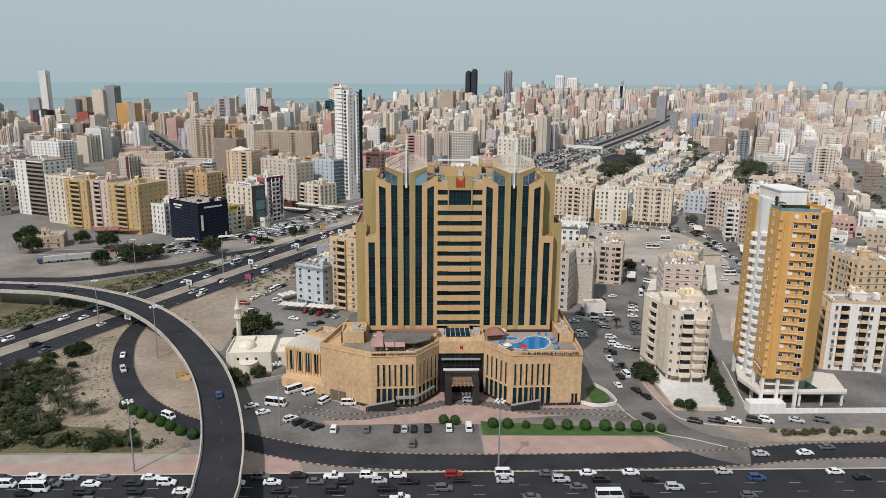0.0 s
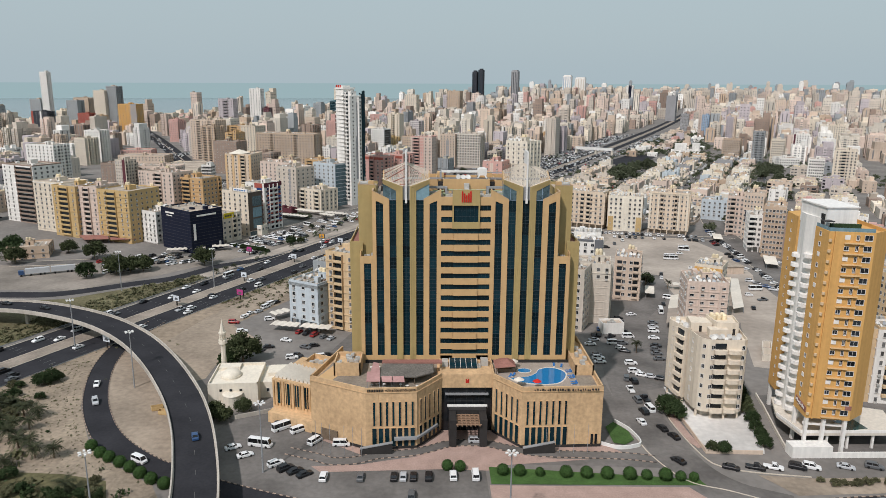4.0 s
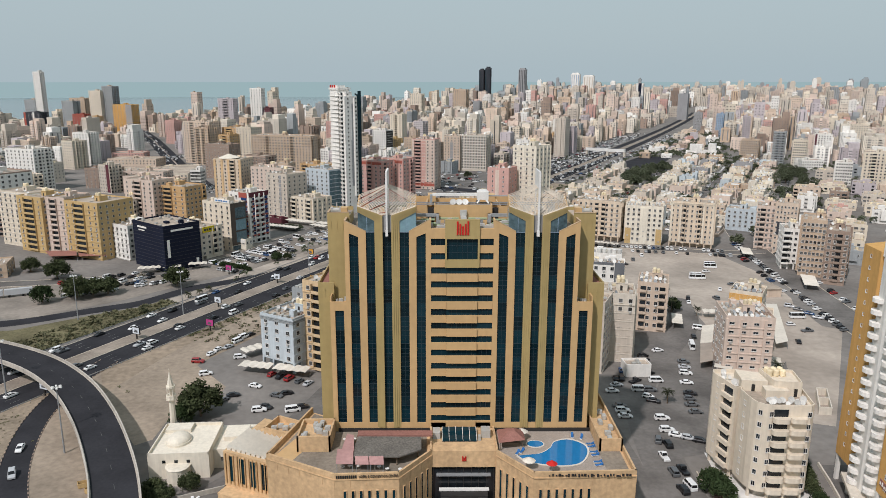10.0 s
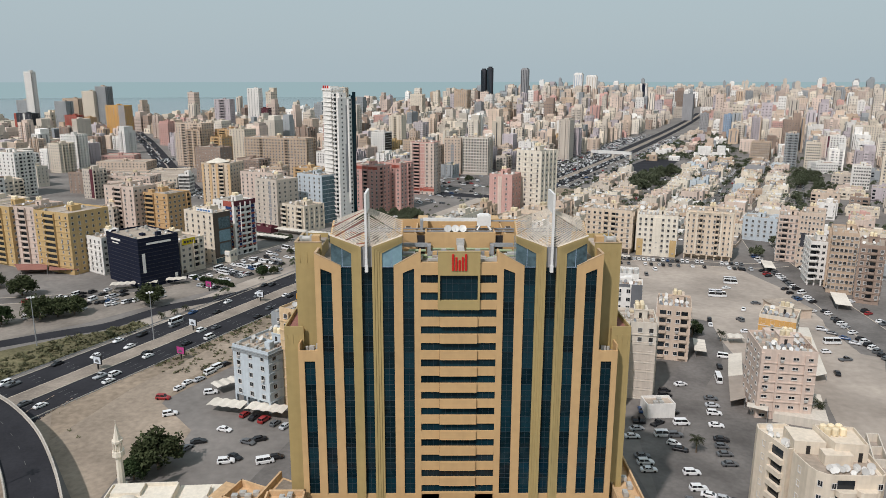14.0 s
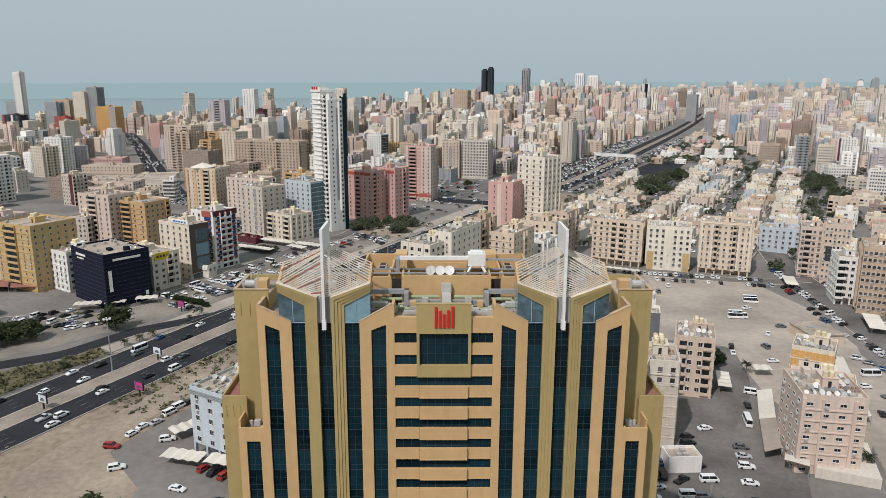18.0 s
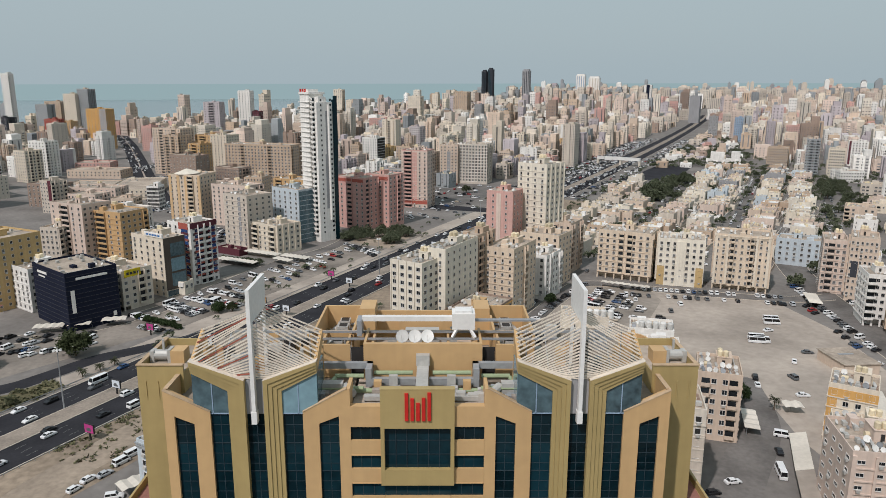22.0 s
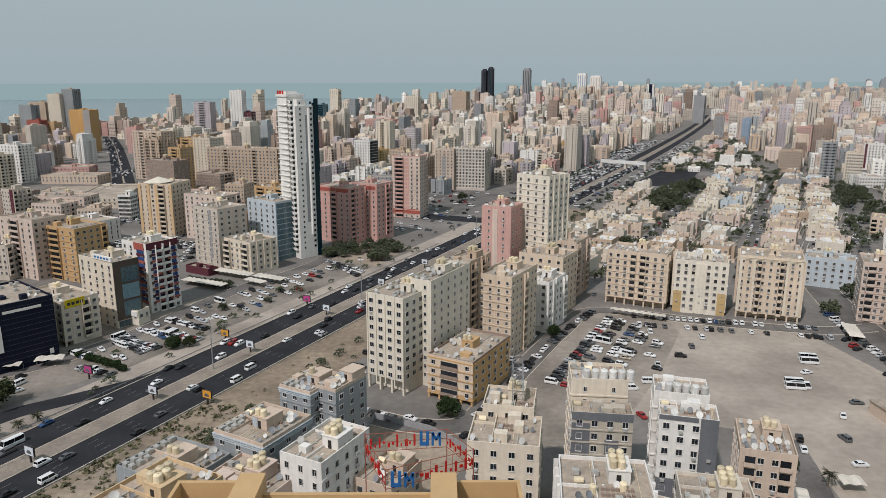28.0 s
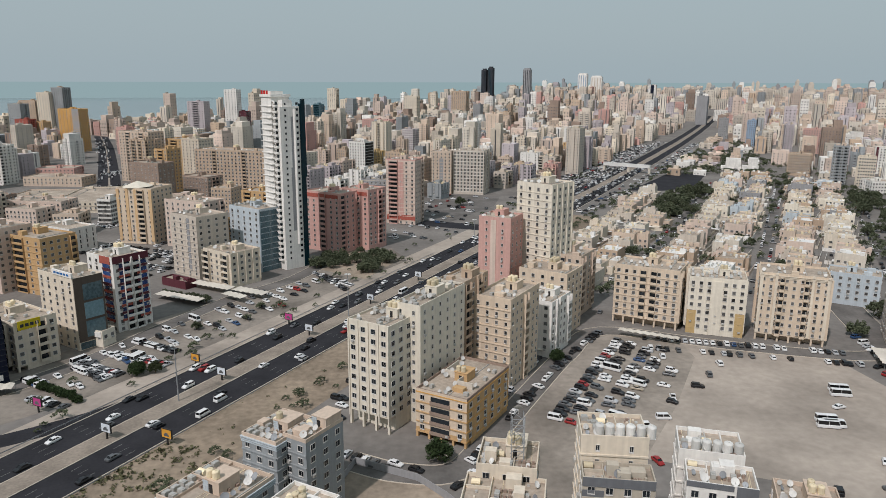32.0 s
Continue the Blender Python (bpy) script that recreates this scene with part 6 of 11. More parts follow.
# Flat grey sheet on the side wall, painted in place of shaded hollows.
part("recess", Mesh().box(17.0, 17.05, 6.4, 8.6, 22, 58).box(17.0, 17.05, 7.2, 8.6, 58, 86), WALL["grey"], spire, "flat grey sheet painted as a shaded hollow")
part("wall", Mesh().prism([(17.0, 8.8), (17.9, 9.4), (17.9, 10.2), (17.0, 10.2)], 14, 90), WALL["white"], spire, "curved white side fin")
part("sign_bar", Mesh().box(0.8, 2.4, -0.4, -0.2, 98.0, 100.0).box(3.2, 4.8, -0.4, -0.2, 98.0, 100.0).box(5.6, 7.2, -0.4, -0.2, 98.0, 100.0), RED_PAINT, spire, "red roof sign bars")
for k in range(28):
    z = 5.0 + k * 3.2
    part("balcony", shared("spire_ledge", lambda: Mesh().prism([(-1.5, -0.1), (9.4, -0.9), (9.4, 0.0), (0, 0.0)], 0, 0.45).data("balcony", WALL["white"])), None, spire, at=Matrix.Translation((0, 0, z)))
    part("stair_flight", shared("stair_flight", lambda: Mesh().beam((9.5, 0.2, 0.1), (12.2, 0.2, 1.7), 1.2, 0.3).beam((12.2, 0.9, 1.7), (9.5, 0.9, 3.3), 1.0, 0.3).data("stair_flight", WALL["white"])), None, spire, at=Matrix.Translation((0, 0, z)))
    part("balcony", shared("spire_balcony", lambda: Mesh().box(12.0, 15.2, -1.1, 0.3, 0, 1.0).data("balcony", WALL["white"])), None, spire, at=Matrix.Translation((0, 0, z)))
    for n, pane_box in enumerate(((12.6, 14.8, 0.2, 0.3, 1.0, 2.7), (17.0, 17.08, 3.2, 4.2, 0.9, 2.1), (17.0, 17.08, 10.6, 12.2, 0.9, 2.3))):
        part("window", shared(("spire_window", n), lambda: Mesh().box(*pane_box).data("window", GLASS)), None, spire, at=Matrix.Translation((0, 0, z)))
put("salmon apartment block with a red sign band", (-75, 379), (-51, 366), 37, 18, "pink", cols=(6, 4), balconies=((0.42, 0.6, 0.8),), trims=((0.05, 0.95, 34.2, 36.6, 0.15, "red"),), clutter=(4, 3, 4))
put("salmon block, second half", (-52, 384), (-34, 374), 38, 16, "pink", cols=(4, 4), trims=((0.05, 0.95, 34.8, 37.2, 0.15, "red"),), clutter=(3, 3, 4))
put("grey ribbed apartment block", (-49, 458), (-29, 453), 32, 16, "grey", cols=(6, 4), bands="floors", band_color="stone", clutter=(3, 3, 4))
put("red and white striped apartment tower", (-29, 452), (-7, 446), 48, 15, "rose", cols=(5, 4), balconies=((0.1, 0.4, 1.0),), trims=((0.42, 0.6, 4, 47, 0.15, "pink"), (0.0, 1.0, 3, 7, 0.2, "red")), clutter=(3, 3, 3), bcolor="pink")
tent = put("round-fronted tan apartment tower", (-202.5, 391), (-177, 386), 36, 20, "sand", cols=(6, 5), balconies=((0.6, 0.78, 1.0),), trims=((0.0, 0.08, 2, 36, 0.3, "apricot"), (0.26, 0.34, 2, 36, 0.3, "apricot"), (0.5, 0.58, 2, 36, 0.3, "apricot"), (0.92, 1.0, 2, 36, 0.3, "apricot")), stair=False, clutter=(0, 0, 4))
part("tent_roof", Mesh().cyl(10, 8, 36.9, 40.2, 9.5, 0.4, n=8), WALL["ivory"], tent, "pale tent-shaped roof")
put("peach apartment slab", (-168, 384), (-138, 372), 30, 16, "rose", cols=(7, 4), clutter=(4, 4, 4))
put("pale grey apartment tower", (-138.2, 325.6), (-119.7, 313.7), 33.5, 18, "stone", cols=(4, 4), single=False, trims=((0.62, 0.72, 4, 33, 0.12, "grey"),), clutter=(3, 4, 4))
put("cream low apartment house with balconies", (-116.2, 311.6), (-97.7, 299.7), 17.7, 17, "cream", cols=(5, 4), balconies=((0.0, 0.25, 1.2), (0.7, 0.95, 1.2)), clutter=(3, 5, 4))
put("pale blue block with teal glass corner", (-110.8, 340.7), (-89.8, 327.2), 35, 15, "paleblue", cols=(5, 4), glassy="right", clutter=(3, 3, 4))
put("long tan apartment complex with arched gables", (-227, 586), (-152, 567), 40, 20, "tan", cols=(20, 5), win=(1.6, 1.6), balconies=((0.25, 0.3, 0.6), (0.66, 0.71, 0.6)), clutter=(6, 6, 8))
put("silver apartment tower with ribbed windows", (25, 579), (54, 571.5), 41, 22, "stone", cols=(9, 6), win=(1.6, 1.9), bands="floors", band_color="white", clutter=(4, 4, 6))
put("tan apartment tower by the silver one", (4, 579), (23, 575), 40, 20, "beige", cols=(5, 5), trims=((0.4, 0.6, 6, 34, 0.1, "grey"),), clutter=(4, 4, 4))
# between the hotel and the sand lot
put("beige and grey block with boxed windows", (39, 101.6), (53.0, 100.0), 29.8, 5.6, "khaki", cols=(4, 2), single=True, clutter=(0, 2, 2), stair=False, trims=((0.0, 0.30, 6, 28, 0.1, "slate"), (0.0, 1.0, 28.8, None, 0.12, "slate"), (0.55, 0.78, 16, 24, 0.1, "slate")))
put("beige rooftop storey with white tanks", (39.8, 107.4), (53.4, 106.2), 35.2, 9, "cream", cols=(2, 2), win=(0.7, 1.2), single=True, clutter=(6, 7, 3))
put("white and dark grey block with boxed windows", (59.6, 101.5), (72.4, 98.5), 29.2, 7.4, "white", cols=(4, 2), single=True, trims=((0.70, 1.0, 9, None, 0.14, "slate"), (0.0, 0.66, 3, 14, 0.12, "slate"), (0.0, 0.66, 29.0, None, 0.12, "slate")), clutter=(0, 8, 2), stair=False)
put("white rooftop storey with white tanks", (61.0, 109.6), (73.7, 106.8), 30.8, 9, "white", cols=(3, 2), win=(0.8, 1.2), single=True, clutter=(5, 5, 2))
put("beige block crowded with dishes", (79.5, 101.5), (91.5, 98.2), 20.6, 14, "beige", cols=(4, 4), single=True, balconies=((0.08, 0.3, 0.6), (0.7, 0.92, 0.6)), clutter=(3, 26, 10))
put("cream stepped block crowded with dishes", (14, 97.5), (30.4, 95), 25, 13, "cream", cols=(4, 4), single=True, clutter=(0, 9, 2), stair=False)
put("cream rooftop storey with dishes", (18.5, 109.5), (31, 107.5), 27.4, 10, "cream", cols=(3, 3), single=True, clutter=(3, 9, 2))
put("white block with cream tanks on its roof", (30.5, 72), (48, 70), 29.2, 14, "white", cols=(5, 4), clutter=(8, 4, 3))
put("beige block with cream tanks on its roof", (54, 72.5), (68, 69.9), 26, 13, "chalk", cols=(4, 3), trims=((0.0, 1.0, 0.2, 20, 0.12, "stone"),), clutter=(6, 3, 3))
put("white block with balcony coolers", (-27.5, 92), (-17.5, 87.5), 26, 16, "white", cols=(3, 5), win=(0.9, 1.5), single=True, clutter=(5, 2, 2))
put("beige roofed block with pink annexe", (-47, 88), (-31, 81), 20, 15, "rose", cols=(4, 4), clutter=(5, 9, 6))
put("grey-blue block with a beige rooftop", (-66, 96), (-49, 88.5), 20, 14, "bluegrey", cols=(3, 3), clutter=(2, 9, 10))
put("low beige house by the fenced plot", (-12, 96), (-3, 92), 17, 12, "beige", cols=(3, 3), clutter=(2, 4, 2))
# left and right of the hotel
put("pale blue-grey block with a banded cornice", (-71.3, 67.7), (-57.9, 61), 20, 18, "paleblue", cols=(3, 4), single=True, bands="top", band_color="bluegrey", arcade=True, clutter=(2, 6, 6))
put("yellow apartment block with green balconies", (-55, 66), (-42, 60), 33, 16, "peach", cols=(3, 4), balconies=((0.3, 0.6, 1.0),), clutter=(5, 4, 4))
put("grey stone block beside the lot", (41, 66), (54, 61), 26, 14, "stone", cols=(3, 4), single=True, clutter=(2, 3, 3))


# ---- farther blocks and towers ----
put("white tall spire tower by the sea", (-713, 951.5), (-699.5, 947.8), 116.0, 10, "white", cols=(3, 3), floor=4.0, clutter=(0, 0, 0))
put("dark glass tower with a curved red edge", (-705.8, 904.7), (-673.2, 895.8), 49.1, 16, "dark", cols=(5, 4), trims=((0.0, 0.12, 2, None, 0.3, 'red'), (0.55, 0.65, 2, None, 0.3, 'white')), clutter=(0, 0, 0))
put("slim grey tower behind the dark one", (-801.2, 1053.4), (-775.7, 1046.6), 65.4, 14, "bluegrey", cols=(4, 4), clutter=(0, 0, 0))
put("white and grey balconied tower pair", (-731.1, 1055.7), (-705.5, 1048.9), 63.5, 16, "bluegrey", cols=(5, 4), clutter=(0, 0, 0))
put("brown brick residential tower", (-738.6, 1095.5), (-704.4, 1086.5), 67.6, 18, "tan", cols=(6, 5), clutter=(0, 0, 0))
put("pale residential tower with a cantilevered top", (-657.7, 1021.6), (-632.7, 1014.9), 83.0, 16, "cream", cols=(5, 5), clutter=(0, 0, 0))
put("blue-grey glazed tower by the shore", (-632.7, 1021.9), (-610.8, 1016.1), 91.2, 16, "bluegrey", cols=(5, 5), win=(1.8, 1.8), clutter=(0, 0, 0))
put("orange and grey residential tower", (-560.9, 918.9), (-524.8, 909.1), 61.9, 16, "orange", cols=(6, 5), trims=((0.66, 1.0, 1, None, 0.2, 'grey'),), clutter=(0, 0, 0))
put("rust-orange stepped apartment tower", (-659.5, 965.4), (-634.8, 958.7), 43.2, 14, "red", cols=(4, 4), clutter=(0, 0, 0))
put("orange stepped tower before the shore", (-640.8, 976.3), (-618.8, 970.4), 38.7, 14, "ochre", cols=(4, 4), clutter=(0, 0, 0))
put("white sea-front residential tower", (-410.1, 1207.7), (-384.5, 1201.0), 86.8, 14, "white", cols=(4, 4), clutter=(0, 0, 0))
put("maroon glass tower by the sea", (-393.1, 1208.4), (-367.5, 1201.7), 45.5, 14, "maroon", cols=(5, 5), clutter=(0, 0, 0))
put("pinkish round-cornered residential tower", (-465.9, 1161.4), (-430.8, 1152.1), 65.6, 16, "lilac", cols=(5, 4), balconies=((0.35, 0.65, 1.0),), clutter=(0, 0, 0))
put("white sloping-roofed block of flats", (-457.9, 618.0), (-435.9, 611.9), 39.5, 16, "white", cols=(5, 4), clutter=(0, 0, 0))
put("rust red low apartment block", (-460.9, 890.3), (-444.2, 885.7), 37.7, 14, "pink", cols=(4, 4), clutter=(0, 0, 0))
put("tall white-grey slab at the edge of the district", (-416.4, 436.8), (-384.0, 427.4), 39.6, 18, "white", cols=(7, 5), clutter=(0, 0, 0))
put("white block with brick-filled balconies", (-329.1, 273.2), (-298.2, 259.4), 41.7, 20, "white", cols=(6, 5), balconies=((0.45, 0.98, 0.8),), bcolor='brown', clutter=(0, 0, 0))
put("cream block with dotted window bays", (-287.8, 242.2), (-261.0, 230.3), 34.0, 18, "cream", cols=(6, 5), bands='floors', band_color='white', clutter=(3, 3, 2))
put("yellow ochre apartment block with bays", (-266.1, 227.5), (-245.4, 218.4), 33.5, 18, "yellow", cols=(4, 5), win=(1.0, 1.3), balconies=((0.3, 0.7, 0.8),), clutter=(3, 3, 2))
put("tan apartment block between yellow ones", (-246.3, 220.8), (-230.4, 216.5), 33.9, 18, "rose", cols=(4, 5), win=(1.0, 1.3), balconies=((0.35, 0.65, 0.8),), clutter=(3, 3, 2))
put("yellow ochre apartment block with arched gate", (-229.0, 214.1), (-203.4, 203.4), 33.1, 22, "yellow", cols=(6, 6), win=(1.0, 1.3), balconies=((0.3, 0.6, 0.8),), clutter=(3, 3, 2))
put("pale grey slab with a maroon end", (-323.9, 426.3), (-311.6, 420.8), 25.8, 12.3, "stone", cols=(4, 4), trims=((0.72, 1.0, 1, None, 0.15, 'maroon'),), clutter=(0, 0, 0))
put("white-grey low block", (-238.5, 292.1), (-226.6, 290.0), 18.7, 14, "stone", cols=(4, 4), clutter=(3, 3, 2))
put("cream block with grey trim", (-461.3, 525.2), (-438.9, 516.9), 27.9, 18.0, "white", cols=(6, 5), clutter=(0, 0, 0))
put("beige block of many windows", (-452.9, 584.9), (-435.7, 577.2), 32.6, 17.2, "cream", cols=(5, 5), clutter=(0, 0, 0))
put("slim white tower", (-464.7, 647.7), (-451.4, 641.8), 33.1, 12.0, "white", cols=(5, 3), win=(1.2, 1.6), clutter=(0, 0, 0))
put("cream low block", (-564.1, 810.5), (-533.4, 801.9), 18.3, 16.0, "cream", cols=(8, 4), clutter=(0, 0, 0))
put("pink and red block", (-462.4, 890.9), (-443.7, 882.6), 35.4, 16.0, "pink", cols=(5, 4), clutter=(0, 0, 0))
put("yellow stepped block", (-636.6, 1297.3), (-609.1, 1285.1), 18.4, 14.0, "yellow", cols=(4, 4), clutter=(0, 0, 0))
put("tan slab pair with bays", (-311.0, 626.7), (-290.4, 617.5), 45.1, 18.0, "tan", cols=(6, 5), balconies=((0.2, 0.4, 0.8), (0.6, 0.8, 0.8)), clutter=(0, 0, 0))
put("beige slab", (-349.6, 686.0), (-342.1, 682.7), 37.0, 7.5, "stone", cols=(2, 4), clutter=(0, 0, 0))
put("orange-brown apartment block", (-261.6, 576.4), (-247.1, 569.9), 41.1, 14.5, "ochre", cols=(4, 4), balconies=((0.3, 0.7, 0.8),), clutter=(0, 0, 0))
put("cream block with curved balconies", (-294.5, 687.9), (-274.8, 675.4), 28.7, 16.0, "cream", cols=(5, 4), balconies=((0.5, 0.9, 1.0),), clutter=(0, 0, 0))
put("pale blue-striped block", (-403.6, 982.7), (-375.4, 970.1), 29.0, 14.0, "white", cols=(6, 4), bands='floors', band_color='orange', clutter=(0, 0, 0))
put("grey and cream block with dark balconies", (-223, 545), (-196, 533), 21.0, 16.0, "brown", cols=(8, 4), bands='floors', band_color='rose', clutter=(0, 0, 0))
put("rose apartment slab with small windows", (-184.4, 410.4), (-158.8, 409.5), 25.9, 16, "rose", cols=(7, 4), balconies=((0.3, 0.45, 0.8),), clutter=(0, 0, 0))
put("tan block with rooftop tanks", (-177.4, 490.3), (-159.9, 487.0), 19.0, 16.0, "tan", cols=(6, 4), clutter=(6, 3, 3))
put("tan small block", (-133.6, 400.4), (-122.7, 396.9), 14.2, 14, "ochre", cols=(3, 3), clutter=(0, 0, 0))
put("white windowed block", (-243.2, 439.3), (-233.2, 438.3), 19.0, 9.2, "white", cols=(6, 4), win=(1.8, 1.8), clutter=(0, 0, 0))
put("peach block behind the office row", (-299.8, 422.2), (-274.7, 417.2), 15.5, 16.0, "rose", cols=(8, 4), clutter=(0, 0, 0))
put("beige low block", (-257.3, 408.4), (-239.9, 408.9), 14.2, 15.9, "beige", cols=(7, 4), clutter=(0, 0, 0))
put("white ribbed office block", (-248.3, 376.0), (-218.7, 362.8), 14.8, 16, "white", cols=(8, 4), win=(0.7, 2.0), clutter=(0, 0, 0))
put("cream warehouse with a long pale roof", (-303, 479), (-264, 484), 9.0, 70.0, "cream", cols=(10, 12), stair=False, clutter=(0, 0, 3))
put("beige warehouse with a long pale roof", (-356, 478), (-305, 480), 8.0, 62.0, "beige", cols=(12, 12), stair=False, clutter=(0, 0, 3))
put("beige block behind the ribbed office", (-312, 440), (-268, 436), 17.5, 18, "rose", cols=(9, 5), clutter=(4, 4, 6))
put("brown and white low block of flats", (-352, 452), (-322, 446), 19, 16, "brown", cols=(7, 5), clutter=(4, 4, 4))
put("tan apartment slab pair beyond the avenue", (-331, 646), (-292, 630), 52, 18, "beige", cols=(9, 5), balconies=((0.25, 0.4, 0.8), (0.7, 0.85, 0.8)), clutter=(4, 0, 3))
put("orange-tan apartment tower with balconies", (-283, 650), (-262, 640), 44, 18, "ochre", cols=(5, 5), balconies=((0.3, 0.7, 0.8),), clutter=(3, 0, 3))
put("cream apartment tower with many balconies", (-262, 640), (-240, 630), 45, 18, "cream", cols=(5, 5), bands="floors", band_color="tan", clutter=(3, 0, 3))
put("tan apartment house by the small yard", (-140, 452), (-112, 440), 24, 16, "ochre", cols=(6, 4), balconies=((0.1, 0.3, 0.8), (0.7, 0.9, 0.8)), clutter=(3, 2, 3))
put("mauve-grey apartment slab", (-258, 520), (-228, 508), 36, 16, "brown", cols=(8, 4), win=(0.9, 1.1), clutter=(4, 2, 3))
put("low pink civic building", (-438, 668), (-398, 672), 8.5, 24.0, "pink", cols=(10, 5), clutter=(0, 0, 0))
put("beige long low building", (-413, 609), (-352, 606), 8.5, 24.0, "beige", cols=(14, 5), clutter=(0, 0, 0))
put("ochre apartment tower with dark bays", (-215.5, 299.3), (-186.3, 286.3), 28.5, 17, "ochre", cols=(5, 5), balconies=((0.35, 0.6, 0.8),), clutter=(3, 3, 2))
put("peach apartment tower with bays", (-237.0, 301.7), (-210.8, 290.0), 32.3, 17, "rose", cols=(5, 5), balconies=((0.35, 0.6, 0.8),), clutter=(3, 3, 2))
put("beige block with small paired windows", (97.0, 58.8), (113.4, 56.3), 22.2, 15.5, "rose", cols=(4, 4), win=(1.6, 0.8), single=True, clutter=(2, 26, 8), trims=((0.0, 0.06, 0.2, 22, 0.35, "rose"), (0.30, 0.34, 0.2, 22, 0.35, "rose"), (0.78, 0.84, 0.2, 22, 0.35, "rose")))
put("white and orange stepped block", (106, 79), (122, 72.5), 16.8, 9, "cream", cols=(5, 3), single=True, clutter=(2, 10, 6), trims=((0.0, 0.2, 4, 16, 0.12, "orange"), (0.3, 0.9, 14.2, 16, 0.12, "orange")))
put("white and orange rear block of flats", (118.5, 100.3), (129.5, 94.5), 17.6, 12, "cream", cols=(4, 3), single=True, clutter=(2, 12, 6), trims=((0.0, 0.2, 3, 17, 0.12, "orange"), (0.2, 1.0, 14, 17, 0.12, "orange")))
put("peach tower by the road", (199, 233), (209, 229), 26.8, 18, "rose", cols=(4, 5), balconies=((0.2, 0.5, 0.6),), clutter=(3, 3, 2))
put("grey-tan tower with a dark window panel", (204.5, 221), (215, 216), 31, 18, "beige", cols=(6, 5), win=(0.9, 1.2), trims=((0.1, 0.35, 12, 20, 0.1, 'dark'),), clutter=(3, 3, 2))
put("white block with curved corner balconies", (191.5, 188.5), (201.5, 186), 22.7, 14, "white", cols=(4, 4), single=True, balconies=((0.0, 0.35, 1.2),), arcade=True, clutter=(3, 3, 2))
put("tan slab block with regular windows", (194.5, 177), (205, 172.5), 30.5, 20, "tan", cols=(6, 5), clutter=(3, 3, 2))
put("brown slab block with balcony stack", (199, 162.5), (208, 158), 28, 18, "brown", cols=(4, 5), balconies=((0.4, 0.7, 0.6),), clutter=(3, 3, 2))
put("large cream tower with stepped bays", (428.7, 463.2), (447.6, 454.8), 35.3, 19.4, "cream", cols=(6, 5), balconies=((0.3, 0.5, 0.8),), clutter=(0, 0, 0))
put("white slab with small windows", (412.6, 480.9), (426.1, 474.9), 23.3, 13.9, "white", cols=(7, 4), clutter=(0, 0, 0))
put("tan-brown block by the far lot", (416.8, 368.4), (428.9, 362.9), 29.4, 12.5, "brown", cols=(6, 5), clutter=(0, 0, 0))
put("long white low building", (442.7, 588.9), (467.7, 586.8), 11.4, 20.0, "white", cols=(9, 5), clutter=(0, 0, 0))
put("rose-pink apartment block", (582.1, 946.3), (610.8, 933.5), 36.4, 20.0, "pink", cols=(9, 5), win=(1.6, 1.6), clutter=(0, 0, 0))
put("blue-grey tower with open ground floor", (431.0, 637.2), (444.0, 631.4), 41.7, 13.3, "bluegrey", cols=(6, 5), arcade=True, balconies=((0.3, 0.5, 0.8), (0.7, 0.9, 0.8)), clutter=(0, 0, 0))
put("cream apartment block by the garden", (448.9, 621.5), (462.8, 615.3), 32.2, 14.3, "cream", cols=(7, 5), clutter=(0, 0, 0))
put("tan apartment row", (427.1, 710.6), (448.0, 701.3), 24.8, 18.0, "tan", cols=(10, 5), clutter=(0, 0, 0))
put("white-red block", (541.3, 725.6), (559.7, 717.4), 31.1, 16.0, "white", cols=(6, 4), trims=((0.0, 0.12, 2, None, 0.15, 'maroon'),), clutter=(0, 0, 0))
put("beige tower pair", (643.1, 800.5), (663.7, 791.3), 39.8, 18.0, "cream", cols=(7, 5), clutter=(0, 0, 0))
put("brown block with dark windows", (711.4, 804.4), (731.1, 795.7), 23.2, 18.0, "tan", cols=(8, 5), clutter=(0, 0, 0))
put("hollow concrete frame building", (976.6, 2128.6), (1031.8, 2104.0), 51.5, 24.0, "stone", cols=(10, 6), win=(2.2, 2.2), clutter=(0, 0, 0))
put("dark netted building under construction", (685.8, 1599.7), (709.6, 1589.1), 71.1, 24.0, "grey", cols=(0, 0), clutter=(0, 0, 0))
put("white wide office block", (808.7, 1765.8), (844.8, 1749.7), 28.7, 18.0, "white", cols=(9, 4), clutter=(0, 0, 0))
put("grey glass-fronted office", (558.5, 1184.4), (572.5, 1178.1), 38.8, 14.0, "grey", cols=(5, 4), clutter=(0, 0, 0))
put("blue clad block", (546.8, 1052.6), (558.6, 1047.3), 43.2, 12.2, "blue", cols=(4, 4), clutter=(0, 0, 0))
put("white tower with a dark stripe", (756.2, 2185.4), (779.8, 2174.9), 97.9, 14.0, "white", cols=(4, 4), trims=((0.3, 0.75, 30, None, 0.2, 'navy'),), clutter=(0, 0, 0))
put("tan residential tower", (43.9, 1572.9), (79.5, 1557.1), 81.0, 20.0, "tan", cols=(7, 5), clutter=(0, 0, 0))
put("grey tower with rounded top", (94.4, 1471.8), (111.1, 1464.3), 51.9, 14.0, "grey", cols=(3, 4), clutter=(0, 0, 0))
put("cream tower pair", (-70.0, 1421.4), (-40.7, 1408.3), 72.2, 16.0, "cream", cols=(6, 4), clutter=(0, 0, 0))
put("cream seaside tower", (-288.5, 1653.7), (-264.2, 1642.9), 84.8, 14.0, "cream", cols=(4, 4), clutter=(0, 0, 0))
